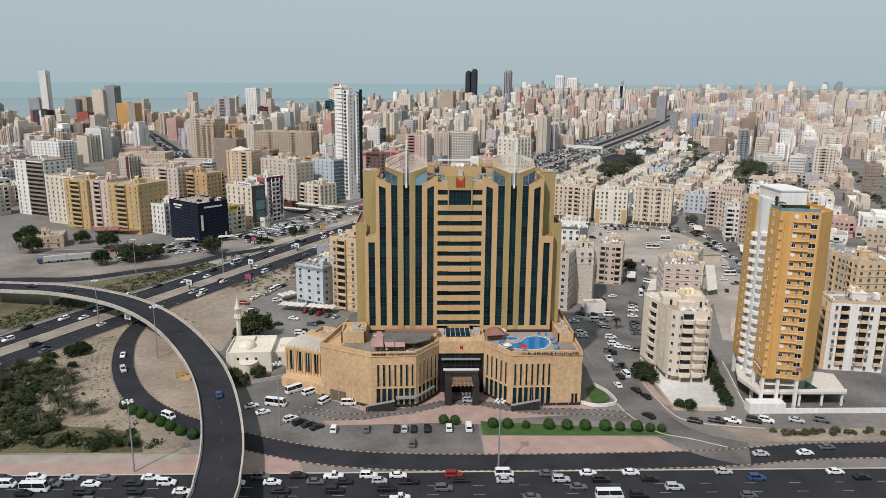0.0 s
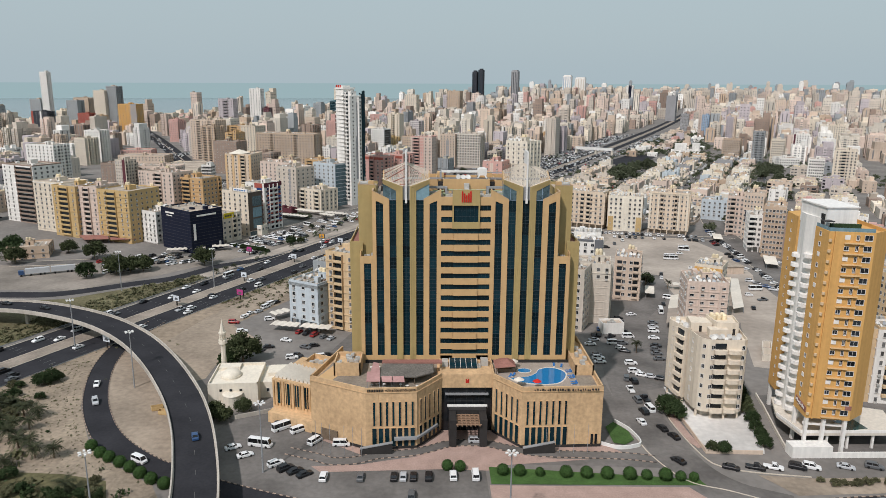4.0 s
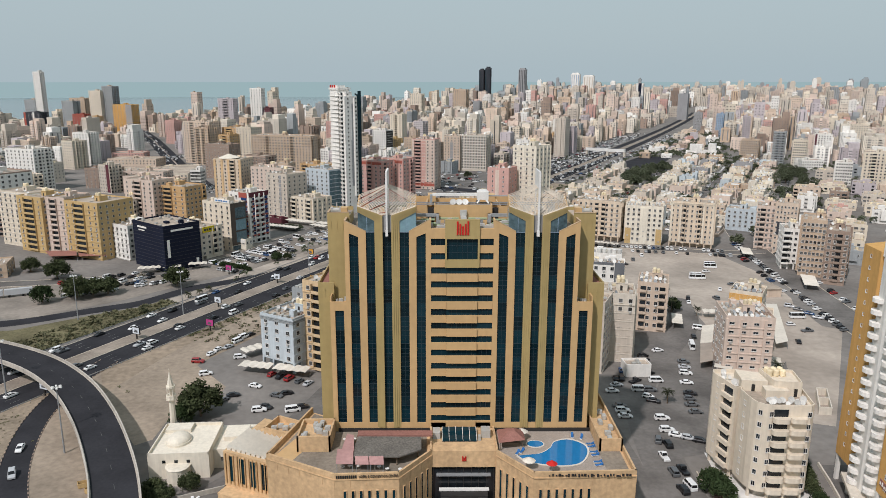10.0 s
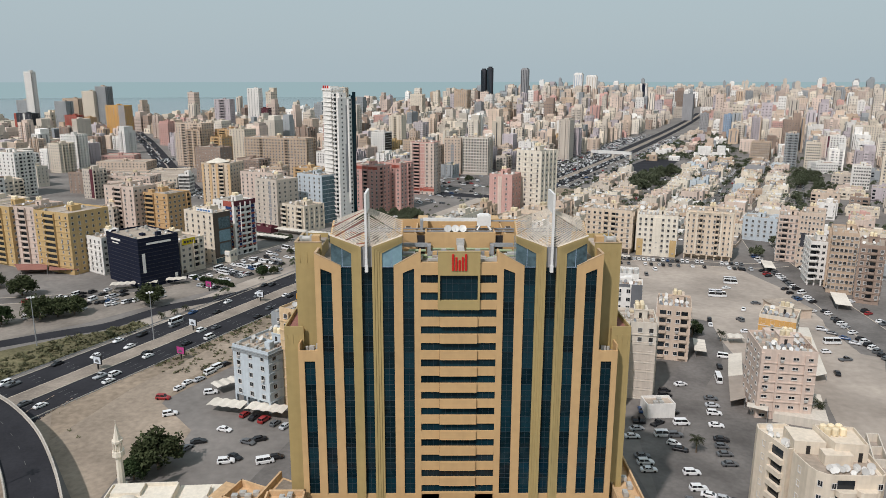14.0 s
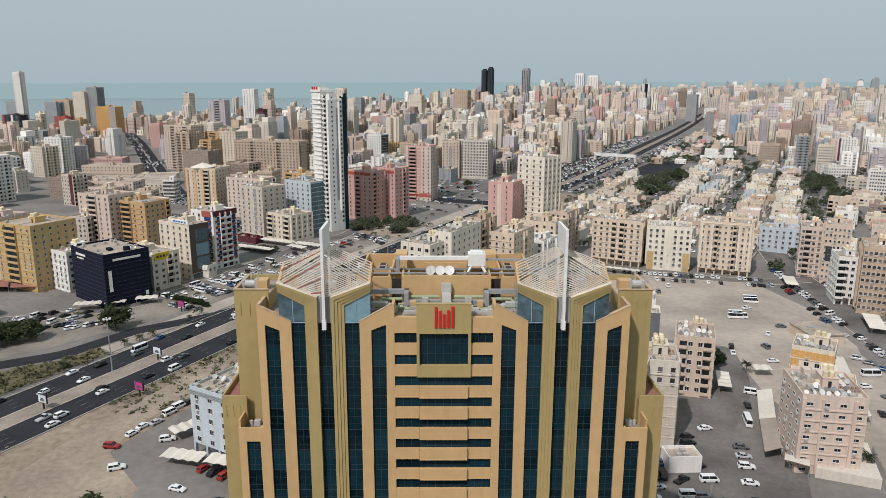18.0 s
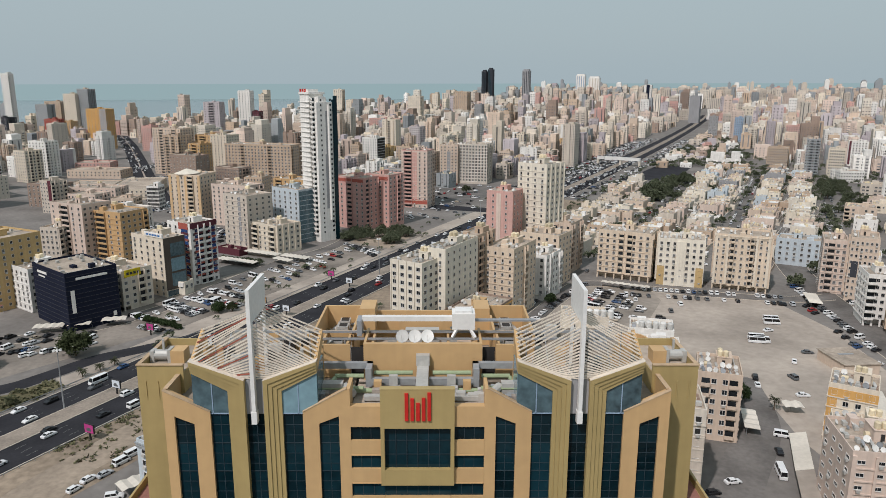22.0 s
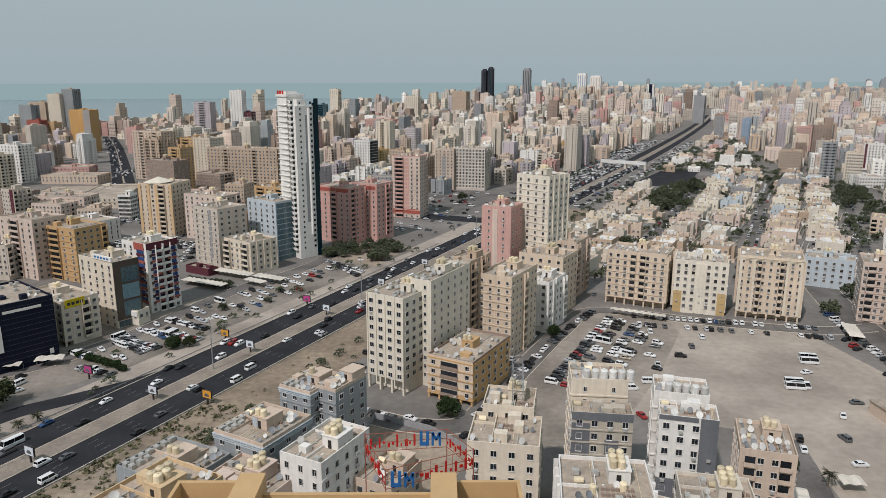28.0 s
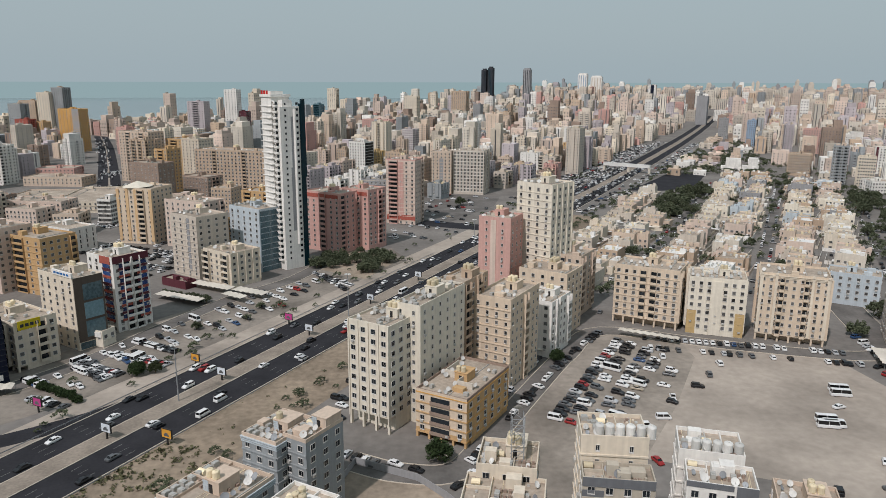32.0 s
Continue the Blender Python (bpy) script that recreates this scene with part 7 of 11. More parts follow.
put("stepped cream tower", (-251.7, 1637.0), (-233.7, 1629.0), 57.3, 14.0, "cream", cols=(3, 4), clutter=(0, 0, 0))
put("teal glass tower", (-213.0, 1091.3), (-201.0, 1086.0), 64.7, 11.9, "teal", cols=(3, 4), glassy='front', clutter=(0, 0, 0))
put("long pink apartment row", (-140.0, 1200.7), (-85.1, 1176.3), 32.4, 20.0, "pink", cols=(14, 5), clutter=(0, 0, 0))
put("white slab with a glazed side", (-92.1, 692.9), (-73.1, 684.4), 37.7, 16.0, "white", cols=(6, 4), glassy='right', clutter=(0, 0, 0))
put("silver rounded apartment tower", (-42.1, 875.5), (-26.1, 868.4), 38.4, 16.0, "lilac", cols=(5, 5), bands='floors', band_color='white', clutter=(0, 0, 0))
put("dark brown banded tower", (93.7, 903.0), (112.5, 894.6), 28.1, 16.0, "beige", cols=(6, 4), bands='floors', band_color='brown', clutter=(0, 0, 0))
put("charcoal and cream tower", (113.9, 817.0), (128.7, 810.4), 32.4, 14.7, "cream", cols=(4, 4), trims=((0.0, 0.12, 2, None, 0.2, 'dark'), (0.88, 1.0, 2, None, 0.2, 'dark')), clutter=(0, 0, 0))
put("white tower with an upright sign", (185.4, 838.1), (201.7, 830.8), 44.2, 16.0, "white", cols=(3, 4), trims=((0.42, 0.62, 4, None, 0.2, 'navy'),), clutter=(0, 0, 0))
put("tan apartment block", (-46.6, 640.9), (-30.1, 633.6), 32.5, 16.0, "tan", cols=(5, 4), clutter=(0, 0, 0))
put("beige blocks behind the junction", (-19.0, 598.4), (-3.8, 591.7), 30.5, 15.1, "beige", cols=(5, 4), balconies=((0.5, 0.8, 0.8),), clutter=(0, 0, 0))
put("beige low block by the lot", (79.6, 695.3), (92.7, 691.3), 20.6, 12.5, "beige", cols=(5, 4), clutter=(0, 0, 0))
put("ochre cube block", (166.9, 797.7), (178.7, 792.4), 25.1, 12.2, "ochre", cols=(4, 3), clutter=(0, 0, 0))
put("tan building with shop front", (101.1, 677.4), (113.5, 671.9), 13.0, 12.4, "beige", cols=(5, 3), clutter=(0, 0, 0))
put("orange apartment block", (-110.8, 716.0), (-99.9, 711.2), 27.0, 10.9, "tan", cols=(4, 4), clutter=(0, 0, 0))
put("ochre apartment pair", (-77.6, 713.5), (-61.1, 706.2), 24.6, 16.0, "yellow", cols=(5, 4), clutter=(0, 0, 0))


# ---- special buildings beside the hotel ----
tower = thing("orange_tower", "tall orange and white residential tower with curved balconies", "tower", Matrix())
footprint((97, -17), (112, -19), 20)
OR, WH = WALL["orange"], WALL["white"]
SLAB = [(95.9, -21.3), (95.3, -29.3), (106.7, -31.5), (112.5, -27.5), (113.5, -10.0), (100.5, -9.0), (99.4, -20.0)]
BACK = [(99.6, 2.0), (98.6, -6.6), (103.5, -8.0), (113.2, -6.0), (111.5, 6.5)]
part("wall", Mesh().prism(SLAB, 10.4, 63.3), OR, tower, "orange rendered slab")
part("parapet", ring_wall(SLAB, 63.3, 64.3, 0.3), OR, tower)
part("wall", Mesh().prism(BACK, 7.6, 64.2), OR, tower, "orange rendered slab")
part("stair_core", Mesh().prism([(98.4, -8.2), (97.6, -12.6), (98.6, -19.6), (104, -18), (104, -7)], 4.6, 66.0), WH, tower, "white stair core")
part("penthouse", Mesh().box(98.6, 107.2, -21.4, -7.4, 63.3, 69.2).box(98.3, 107.5, -21.7, -7.1, 69.2, 69.6), WH, tower, "white penthouse")
part("window", Mesh().box(106.8, 107.26, -20.4, -17.4, 64.6, 67.0).box(98.5, 98.62, -20.6, -18.6, 64.4, 67.4), GLASS, tower)
part("roof_pool", Mesh().prism([(96.6, -28.4), (106.4, -30.6), (108.4, -23.4), (97.0, -22.2)], 63.3, 63.9), POOL_WATER, tower, "rooftop pool")
part("pool_glass", Mesh().beam((95.6, -29.0, 64.8), (106.6, -31.2, 64.8), 0.06, 1.0).beam((95.6, -29.0, 64.8), (96.0, -21.6, 64.8), 0.06, 1.0), PALE_GLASS, tower, "glass pool balustrade")
part("roof_hedge", Mesh().prism([(99.0, -23.2), (106.8, -24.4), (106.8, -23.5), (99.0, -22.4)], 63.4, 65.2), LEAF, tower)
part("roof_canopy", Mesh().box(96.4, 99.2, -24.6, -22.0, 65.9, 66.1).cyl(96.6, -24.3, 63.4, 65.9, 0.06, n=5).cyl(99.0, -24.3, 63.4, 65.9, 0.06, n=5), DARK_METAL, tower)
half = [(1.9 * math.cos(a), 1.9 * math.sin(a)) for a in np.linspace(-math.pi / 2, math.pi / 2, 7)]
curve = shared("curved_balcony", lambda: Mesh().prism([(-x * 1.05, -y) for x, y in half], 0, 1.05).data("balcony", WH))
P, Q, R = Vector((95.9, -21.3)), Vector((95.3, -29.3)), Vector((106.7, -31.5))
ang = math.degrees(math.atan2((R - Q).y, (R - Q).x))
small = window_data(0.9, 1.0)
ledge = shared("orange_ledge", lambda: Mesh().box(0, 4.9, -0.75, 0, 0, 0.16).box(0, 4.9, -0.75, -0.65, 0.16, 0.42).data("balcony", surface("pale_orange_ledge", (0.66, 0.44, 0.22), 0.9, 0.05, 0.8)))
cup = shared("round_cooler", lambda: Mesh().cyl(0, 0, 0, 0.75, 0.42, n=8).data("window_cooler", WALL["peach"]))
boxed = shared("boxed_cooler", lambda: Mesh().box(-0.65, 0.65, -0.12, 0, 0, 1.2).data("window_cooler", WH))
for k in range(18):
    z = 11.0 + k * 2.95
    if k < 17:
        part("balcony", curve, None, tower, "curved white balcony", at=pose(98.5, -9.4, z - 5.6, rz=-12))
        part("balcony", curve, None, tower, "curved white balcony", at=pose(98.3, -16.2, z - 4.2, rz=6))
        part("balcony_door", shared("dark_gap", lambda: Mesh().box(-0.06, 0.06, -1.4, 1.4, 0, 1.75).data("balcony_door", GLASS)), None, tower, at=pose(97.95, -11.6, z - 4.4, rz=-8))
    c = P.lerp(Q, 0.42)
    part("window", small if k % 3 else boxed, None, tower, at=pose(c.x, c.y, z + 1.2, rz=-94.3))
    c = Q.lerp(R, 0.03)
    part("window_cooler", cup, None, tower, "round cooler shelf", at=pose(c.x, c.y - 0.15, z + 0.4))
    c = Q.lerp(R, 0.40)
    part("window_cooler" if k % 2 else "window", boxed if k % 2 else window_data(1.1, 1.0), None, tower, "" if k % 2 == 0 else "white boxed air conditioner", at=pose(c.x, c.y, z + 1.1, rz=ang))
    c = Q.lerp(R, 0.62)
    part("window", window_data(0.6, 1.3), None, tower, at=pose(c.x, c.y, z + 1.0, rz=ang))
    c = Q.lerp(R, 0.85)
    part("window", window_data(1.9, 1.3), None, tower, at=pose(c.x, c.y, z + 1.0, rz=ang))
    c = Q.lerp(R, 0.34)
    part("balcony", ledge, None, tower, "thin pale balcony ledge", at=pose(c.x, c.y, z, rz=ang))
    part("window", window_data(0.5, 0.7), None, tower, at=pose(99.15, -2.2, z + 0.6, rz=-83.5))
part("fin", plate([(0, 10.4), (0.3, 10.4), (0.3, 64.3), (0, 64.3)], -0.5, 0.05), OR, tower, at=Matrix.Translation((*Q.lerp(R, 0.12), 0)) @ Matrix.Rotation(radians(ang), 4, "Z"))
part("fin", plate([(0, 10.4), (0.25, 10.4), (0.25, 63.3), (0, 63.3)], -0.35, 0.05), OR, tower, at=Matrix.Translation((*Q.lerp(R, 0.66), 0)) @ Matrix.Rotation(radians(ang), 4, "Z"))
part("storey_deck", Mesh().prism([(93.5, -17.0), (95.0, -28.6), (124, -28.8), (128, -14), (108, -6), (98, -4)], 4.4, 5.2), WALL["chalk"], tower, "pale terrace deck")
part("deck_parapet", Mesh().beam((95.0, -28.5, 5.6), (124, -28.7, 5.6), 0.25, 0.9).beam((93.6, -17.0, 5.6), (95.0, -28.5, 5.6), 0.25, 0.9), WH, tower)
part("terrace_pool", Mesh().prism([(109.5, -27.2), (116, -26), (115, -20), (108.6, -21)], 5.2, 5.3), DARK_WATER, tower, "dark terrace pool")
part("under_deck", Mesh().beam((95.6, -27.6, 8.0), (107, -29.6, 8.0), 0.7, 0.7), WH, tower)
for x, y, top in ((95.9, -28.8, 10.4), (100.4, -29.7, 10.4), (106.0, -30.6, 10.4), (96.3, -21.8, 10.4), (110, -24, 10.4), (99.2, -6.0, 7.6), (100.2, 1.2, 7.6), (110, 5, 7.6)):
    part("column", Mesh().box(x - 0.45, x + 0.45, y - 0.45, y + 0.45, 0, top), WH, tower)
for x in (103.1, 109.2, 116.6, 123.2):
    part("column", Mesh().box(x - 0.3, x + 0.3, -28.2, -27.6, 0, 4.4), WH, tower)
part("sign", Mesh().beam((*Q.lerp(R, 0.86), 14.2), (*R, 14.2), 0.35, 1.2), RED_TILE, tower, "red and white name board")
part("sign", Mesh().beam((*P.lerp(Q, 0.15), 13.6), (*P.lerp(Q, 0.98), 12.6), 0.35, 1.6), RED_TILE, tower, "dark red name board with white strokes")
for k in range(7):
    c = P.lerp(Q, 0.2 + k * 0.105)
    part("sign_bar", Mesh().box(c.x - 0.24, c.x - 0.19, c.y - 0.28, c.y + 0.2, 13.1 - k * 0.1, 13.7 - k * 0.1 + (k % 2) * 0.3), WH, tower)
yard = thing("plinth", "white terrace wall below the orange tower", "wall", Matrix(), kind="structure",
             data=Mesh().box(102, 170, -33.4, -33.0, 0, 1.7).box(90.6, 102, -33.4, -29.4, 0, 3.4).data("plinth", WH))
thing("yard_wall", "low white wall beside the tower yard", "wall", Matrix(), kind="structure", data=strip([(91, -29.4), (93.4, -18), (97.2, -1.5), (99, 8)], 0.2, -0.2, 1.1, 1.1).data("yard_wall", WALL["chalk"]))
thing("tower_yard", "dark asphalt yard below the orange tower", "parking lot", Matrix(), kind="structure", data=Mesh().add([(x, y, 0.09) for x, y in ((91.5, -29.3), (170, -33), (150, 0), (120, 8), (99.4, 8), (97.5, -1.5), (93.6, -18))], [(0, 1, 2, 3, 4, 5, 6)]).data("tower_yard", OLD_ASPHALT))

ivory = thing("apartment_building", "beige apartment house with rounded stacked balconies", "tower", Matrix())
footprint((72, -5), (86, -6), 12)
CR = WALL["cream"]
MAIN = [(71.8, 0.6), (72.2, -5.2), (72.8, -7.2), (74.2, -8.6), (75.6, -9.0), (85.2, -9.4), (86.4, -8.6), (88.9, 6.5), (77.0, 8.0)]
WING = [(68.9, 11.2), (71.2, 1.4), (73.4, 2.2), (77.0, 8.0), (76.5, 13.5), (69.6, 13.5)]
part("wall", Mesh().prism(MAIN, 2.4, 25.2), CR, ivory)
part("wall", Mesh().prism(WING, 2.4, 25.2), CR, ivory)
part("plinth", Mesh().prism([(74.5, -6.5), (84.5, -7), (86.5, 5), (74, 11), (73, 2)], 0, 2.4), CONCRETE, ivory)
for x, y in ((73.0, -6.6), (77.0, -8.6), (81.0, -8.8), (85.4, -8.4), (69.8, 11), (71.8, 2.4)):
    part("column", Mesh().box(x - 0.3, x + 0.3, y - 0.3, y + 0.3, 0, 2.4), CR, ivory)
part("parapet", ring_wall(MAIN, 25.2, 26.2, 0.25), CR, ivory)
part("parapet", ring_wall(WING, 25.2, 26.2, 0.25), CR, ivory)
part("roof", Mesh().prism([(72.4, -5), (74.5, -8.3), (85, -9), (88.4, 6.2), (77, 7.6), (72.1, 0.6)], 25.2, 25.26), ROOFING, ivory)
part("roof_house", Mesh().prism([(76.4, -3.6), (82.2, -4.0), (82.6, -0.8), (76.8, -0.4)], 25.26, 27.6), CR, ivory)
upper = [(79.4, -1.6), (86.0, -2.6), (87.4, 5.6), (79.0, 7.0)]
part("roof_house", Mesh().prism(upper, 25.26, 28.6), CR, ivory)
part("parapet", ring_wall(upper, 28.6, 29.3, 0.25), CR, ivory)
part("roof_house", Mesh().prism([(72.4, 1.6), (78.8, 0.6), (79.0, 6.4), (73.4, 8.6)], 25.26, 28.2), CR, ivory)
part("roof_door", Mesh().box(74.9, 75.7, 0.98, 1.2, 25.3, 27.2).box(84.2, 85.0, -2.5, -2.3, 25.3, 27.4), DARK_METAL, ivory)
pod = [(-2.05, 0.2), (-2.05, -0.75), (-1.75, -1.35), (-1.2, -1.6), (1.2, -1.6), (1.75, -1.35), (2.05, -0.75), (2.05, 0.2)]
bay = shared("round_bay", lambda: Mesh().prism(pod, 0, 1.25).data("balcony", CR))
gap = shared("bay_gap", lambda: Mesh().box(-1.75, 1.75, -0.05, 0.02, 0, 1.9).data("balcony_door", GLASS))
side_bay = shared("side_bay", lambda: Mesh().box(-2.2, 2.2, -0.9, 0.1, 0, 1.2).box(-2.2, -1.9, -0.9, 0.1, 1.2, 3.2).data("balcony", CR))
turn_l = math.degrees(math.atan2(1.4 - 11.2, 71.2 - 68.9))
for k in range(7):
    z = 2.6 + k * 3.22
    for x in (78.0, 82.3):
        part("balcony", bay, None, ivory, "rounded beige balcony", at=pose(x, -9.2, z, rz=-2.4))
        part("balcony_door", gap, None, ivory, at=pose(x, -9.2, z + 1.25, rz=-2.4))
    part("balcony", side_bay, None, ivory, "boxed beige balcony", at=pose(70.5, 4.4, z, rz=turn_l))
    part("balcony_door", gap, None, ivory, at=pose(70.5, 4.4, z + 1.2, rz=turn_l))
    part("window", window_data(0.8, 1.2), None, ivory, at=pose(69.5, 8.8, z + 1.2, rz=turn_l))
    for x, y, a in ((75.75, -9.02, -2.4), (72.02, -2.4, -86), (73.5, -7.9, -45), (85.0, -9.4, -2.4)):
        part("window", window_data(0.85, 1.2), None, ivory, at=pose(x, y, z + 1.2, rz=a))
rng = random.Random(9)
for k in range(24):
    u = k / 23
    x, y = (76.2 + 8.4 * (k % 12) / 11, -8.3 + rng.uniform(0, 2.6)) if k < 14 else (rng.uniform(70, 73), rng.uniform(3, 12))
    part("satellite_dish", dish_data(), None, ivory, at=pose(x, y, 25.26, rz=rng.uniform(-40, 40)) @ Matrix.Scale(rng.uniform(0.6, 1.0), 4))
for k in range(6):
    part("water_tank", tank_data(), None, ivory, at=pose(80.2 + 1.7 * (k % 3), 3.2 + 1.8 * (k // 3), 28.6))
thing("building_yard", "pale concrete yard round the beige apartment house", "pavement", Matrix(), kind="structure",
      data=Mesh().add([(x, y, 0.10) for x, y in ((67.4, -11.5), (67.6, -30.4), (84, -31), (89.5, -18), (93, 2), (90, 12), (70, 15), (68.6, 2))], [tuple(range(8))]).data("building_yard", surface("pale_yard", (0.56, 0.54, 0.51), 0.95, 0.10, 0.5, 0.22, 0, 0.2)))
fence = thing("yard_fence", "low tan wall along the concrete yard", "wall", Matrix(), kind="structure", data=strip([(69.8, 4), (67.6, -8), (67.4, -30.4), (83.4, -31.2)], 0.15, -0.15, 1.2, 1.2).data("yard_fence", WALL["beige"]))
thing("yard_kerb", "curved white kerb in the concrete yard", "kerb", Matrix(), kind="structure", data=strip(smooth_line([(70.2, -6, 0), (71.5, -13, 0), (76, -16, 0), (82, -15, 0), (86, -17, 0), (88, -12, 0)]), 0.3, -0.3, 0.5, 0.5).data("yard_kerb", WALL["white"]))

flats = put("white block with peach rounded balconies", (137.8, 12.4), (135.6, 1.8), 25.6, 20, "white", cols=(4, 5), win=(0.9, 1.5), balconies=((0.1, 0.45, 1.4), (0.6, 0.95, 1.4)), bcolor="peach", clutter=(4, 9, 4))
side = Matrix.Translation((10.83, 0, 0)) @ Matrix.Rotation(math.pi / 2, 4, "Z")
for k in range(7):
    for x0 in (3.4, 10.4, 16.6):
        part("balcony", shared("peach_balcony", lambda: Mesh().box(0, 2.6, -0.9, 0, 0, 1.0).data("balcony", WALL["peach"])), None, flats, "peach balcony front", at=side @ Matrix.Translation((x0, 0, 2.6 + k * 3.2)))
        part("balcony_door", shared("peach_gap", lambda: Mesh().box(0.1, 2.5, -0.1, 0, 1.0, 2.9).data("balcony_door", GLASS)), None, flats, at=side @ Matrix.Translation((x0, 0, 2.6 + k * 3.2)))
put("yellow-beige apartment block", (184.4, 74.5), (185.7, 57), 24, 20, "peach", cols=(7, 5), balconies=((0.1, 0.25, 0.8), (0.7, 0.85, 0.8)), clutter=(5, 7, 5))

# mosque
mosque = thing("mosque", "small cream mosque with a dome and slim minaret", "mosque", Matrix.Translation((-83.5, 1.5, 0)) @ Matrix.Rotation(radians(3), 4, "Z"))
part("hall", Mesh().box(0, 16, 0, 15, 0, 6.6), WALL["ivory"], mosque)
part("parapet", ring_wall([(0, 0), (16, 0), (16, 15), (0, 15)], 6.6, 7.4, 0.3), WALL["ivory"], mosque)
part("dome", Mesh().cyl(6, 7, 6.6, 7.2, 3.4, n=20).dome(6, 7, 7.2, 3.2, 1.7, 20, 6), WALL["ivory"], mosque, "low cream dome", smooth=False)
part("apse", Mesh().cyl(8, -0.2, 0, 4.2, 3.1, n=18).cyl(8, -0.2, 4.2, 4.5, 3.3, 2.6, n=18), WALL["ivory"], mosque, "rounded apse")
part("annexe", Mesh().box(16, 27, 4, 16, 0, 5.6), WALL["ivory"], mosque)
part("roof_house", Mesh().box(18, 24, 8, 14, 5.6, 6.8), WALL["ivory"], mosque)
part("roof_house", Mesh().box(1, 8, 11, 14.6, 6.6, 7.6), WALL["ivory"], mosque)
for x in (4.2, 7.4, 10.6):
    part("window", Mesh().box(x - 0.45, x + 0.45, -0.06, 0.02, 4.6, 5.4).cyl(x, 0.0, 5.4, 5.41, 0.4, n=8), GLASS, mosque)
for x in (18.5, 22, 25):
    part("window", window_data(0.8, 1.2), None, mosque, at=pose(x, 4, 2.2))
minaret = Mesh().box(-1.1, 1.1, -1.1, 1.1, 0, 6).cyl(0, 0, 6, 14.2, 0.95, 0.8, 8).cyl(0, 0, 13.9, 14.4, 1.5, n=8).cyl(0, 0, 14.4, 15.2, 1.45, 1.45, 8).cyl(0, 0, 17.4, 18.0, 1.3, n=8).cyl(0, 0, 18.0, 22.2, 1.0, 0.08, 8)
for k in range(8):
    a = k * math.pi / 4
    minaret.cyl(1.0 * math.cos(a), 1.0 * math.sin(a), 15.2, 17.4, 0.17, n=6)
part("minaret", minaret.cyl(0, 0, 15.2, 17.4, 0.4, n=8).cyl(0, 0, 22.2, 23.2, 0.06, n=5), WALL["ivory"], mosque, "slim cream minaret", at=pose(1.2, 16.8, 0))
wall_line = [(-84, -2.5), (-72, -7), (-62, -3), (-58, 3)]
thing("garden_wall", "low beige wall round the mosque yard", "wall", kind="structure", data=strip(wall_line, 0.15, -0.15, 1.4, 1.4).data("garden_wall", CONCRETE))

# rooftop sign on a lattice, and lattice mast
sign = thing("roof_sign", "red and blue letter sign on a scaffold ring", "sign")
sign.location.y -= LEAN * 46
put("plain low block carrying a lattice sign", (-3, 58), (11, 57), 15, 11, "beige", cols=(5, 4), clutter=(2, 3, 3))
corners = [(-4.8, 66.8), (8.9, 68.3), (13.1, 62.5), (-0.6, 57.3)]
legs = Mesh()
for (x0, y0), (x1, y1) in zip(corners, corners[1:] + corners[:1]):
    for z in (45.4, 47.0, 48.6):
        legs.beam((x0, y0, z), (x1, y1, z), 0.08, 0.08)
    legs.beam((x0, y0, 15), (x0, y0, 48.8), 0.16, 0.16)
    for u in (0.25, 0.5, 0.75):
        legs.beam((x0 + (x1 - x0) * u, y0 + (y1 - y0) * u, 45.4), (x0 + (x1 - x0) * u, y0 + (y1 - y0) * u, 48.6), 0.07, 0.07)
part("scaffold", legs, RUST, sign, "thin red scaffold ring")
rng = random.Random(31)


def strokes(x0, y0, x1, y1, z, count, material):
    """Unreadable sign writing as plain bars along one side of the ring."""
    for k in range(count):
        u, v = (k + 0.12) / count, (k + 0.12 + rng.uniform(0.3, 0.75)) / count
        h = rng.uniform(0.6, 2.2)
        part("sign_bar", Mesh().beam((x0 + (x1 - x0) * u, y0 + (y1 - y0) * u, z + h / 2), (x0 + (x1 - x0) * v, y0 + (y1 - y0) * v, z + h / 2), 0.14, h if k % 2 else 0.5), material, sign)


strokes(-4.8, 66.8, 3.9, 67.8, 46.0, 12, RED_PAINT)
strokes(8.9, 68.3, 13.1, 62.5, 45.8, 10, RED_PAINT)
strokes(-0.6, 57.3, -4.8, 66.8, 45.8, 11, RED_PAINT)
strokes(4.5, 59.2, 13.1, 62.5, 45.6, 11, RED_PAINT)
for x, y, z in ((4.3, 67.8, 46.0), (0.2, 57.6, 45.6)):
    part("sign_bar", Mesh().box(x, x + 0.5, y - 0.12, y + 0.12, z + 0.6, z + 2.6).box(x + 1.1, x + 1.6, y - 0.12, y + 0.12, z + 0.6, z + 2.6).box(x, x + 1.6, y - 0.12, y + 0.12, z, z + 0.6), BLUE_PAINT, sign)
    part("sign_bar", Mesh().box(x + 2.0, x + 2.4, y - 0.12, y + 0.12, z, z + 2.4).box(x + 3.2, x + 3.6, y - 0.12, y + 0.12, z, z + 2.4).beam((x + 2.2, y, z + 2.3), (x + 2.8, y, z + 1.0), 0.24, 0.4).beam((x + 3.4, y, z + 2.3), (x + 2.8, y, z + 1.0), 0.24, 0.4), BLUE_PAINT, sign)
mast = thing("lattice_mast", "steel lattice mast with a dish on top", "mast", Matrix.Translation((27.4, 112, 0)))
m = Mesh()
for a in range(4):
    x, y = (1.3, -1.3)[a in (1, 2)], (1.3, -1.3)[a > 1]
    m.beam((x, y, 0), (x, y, 38), 0.14, 0.14)
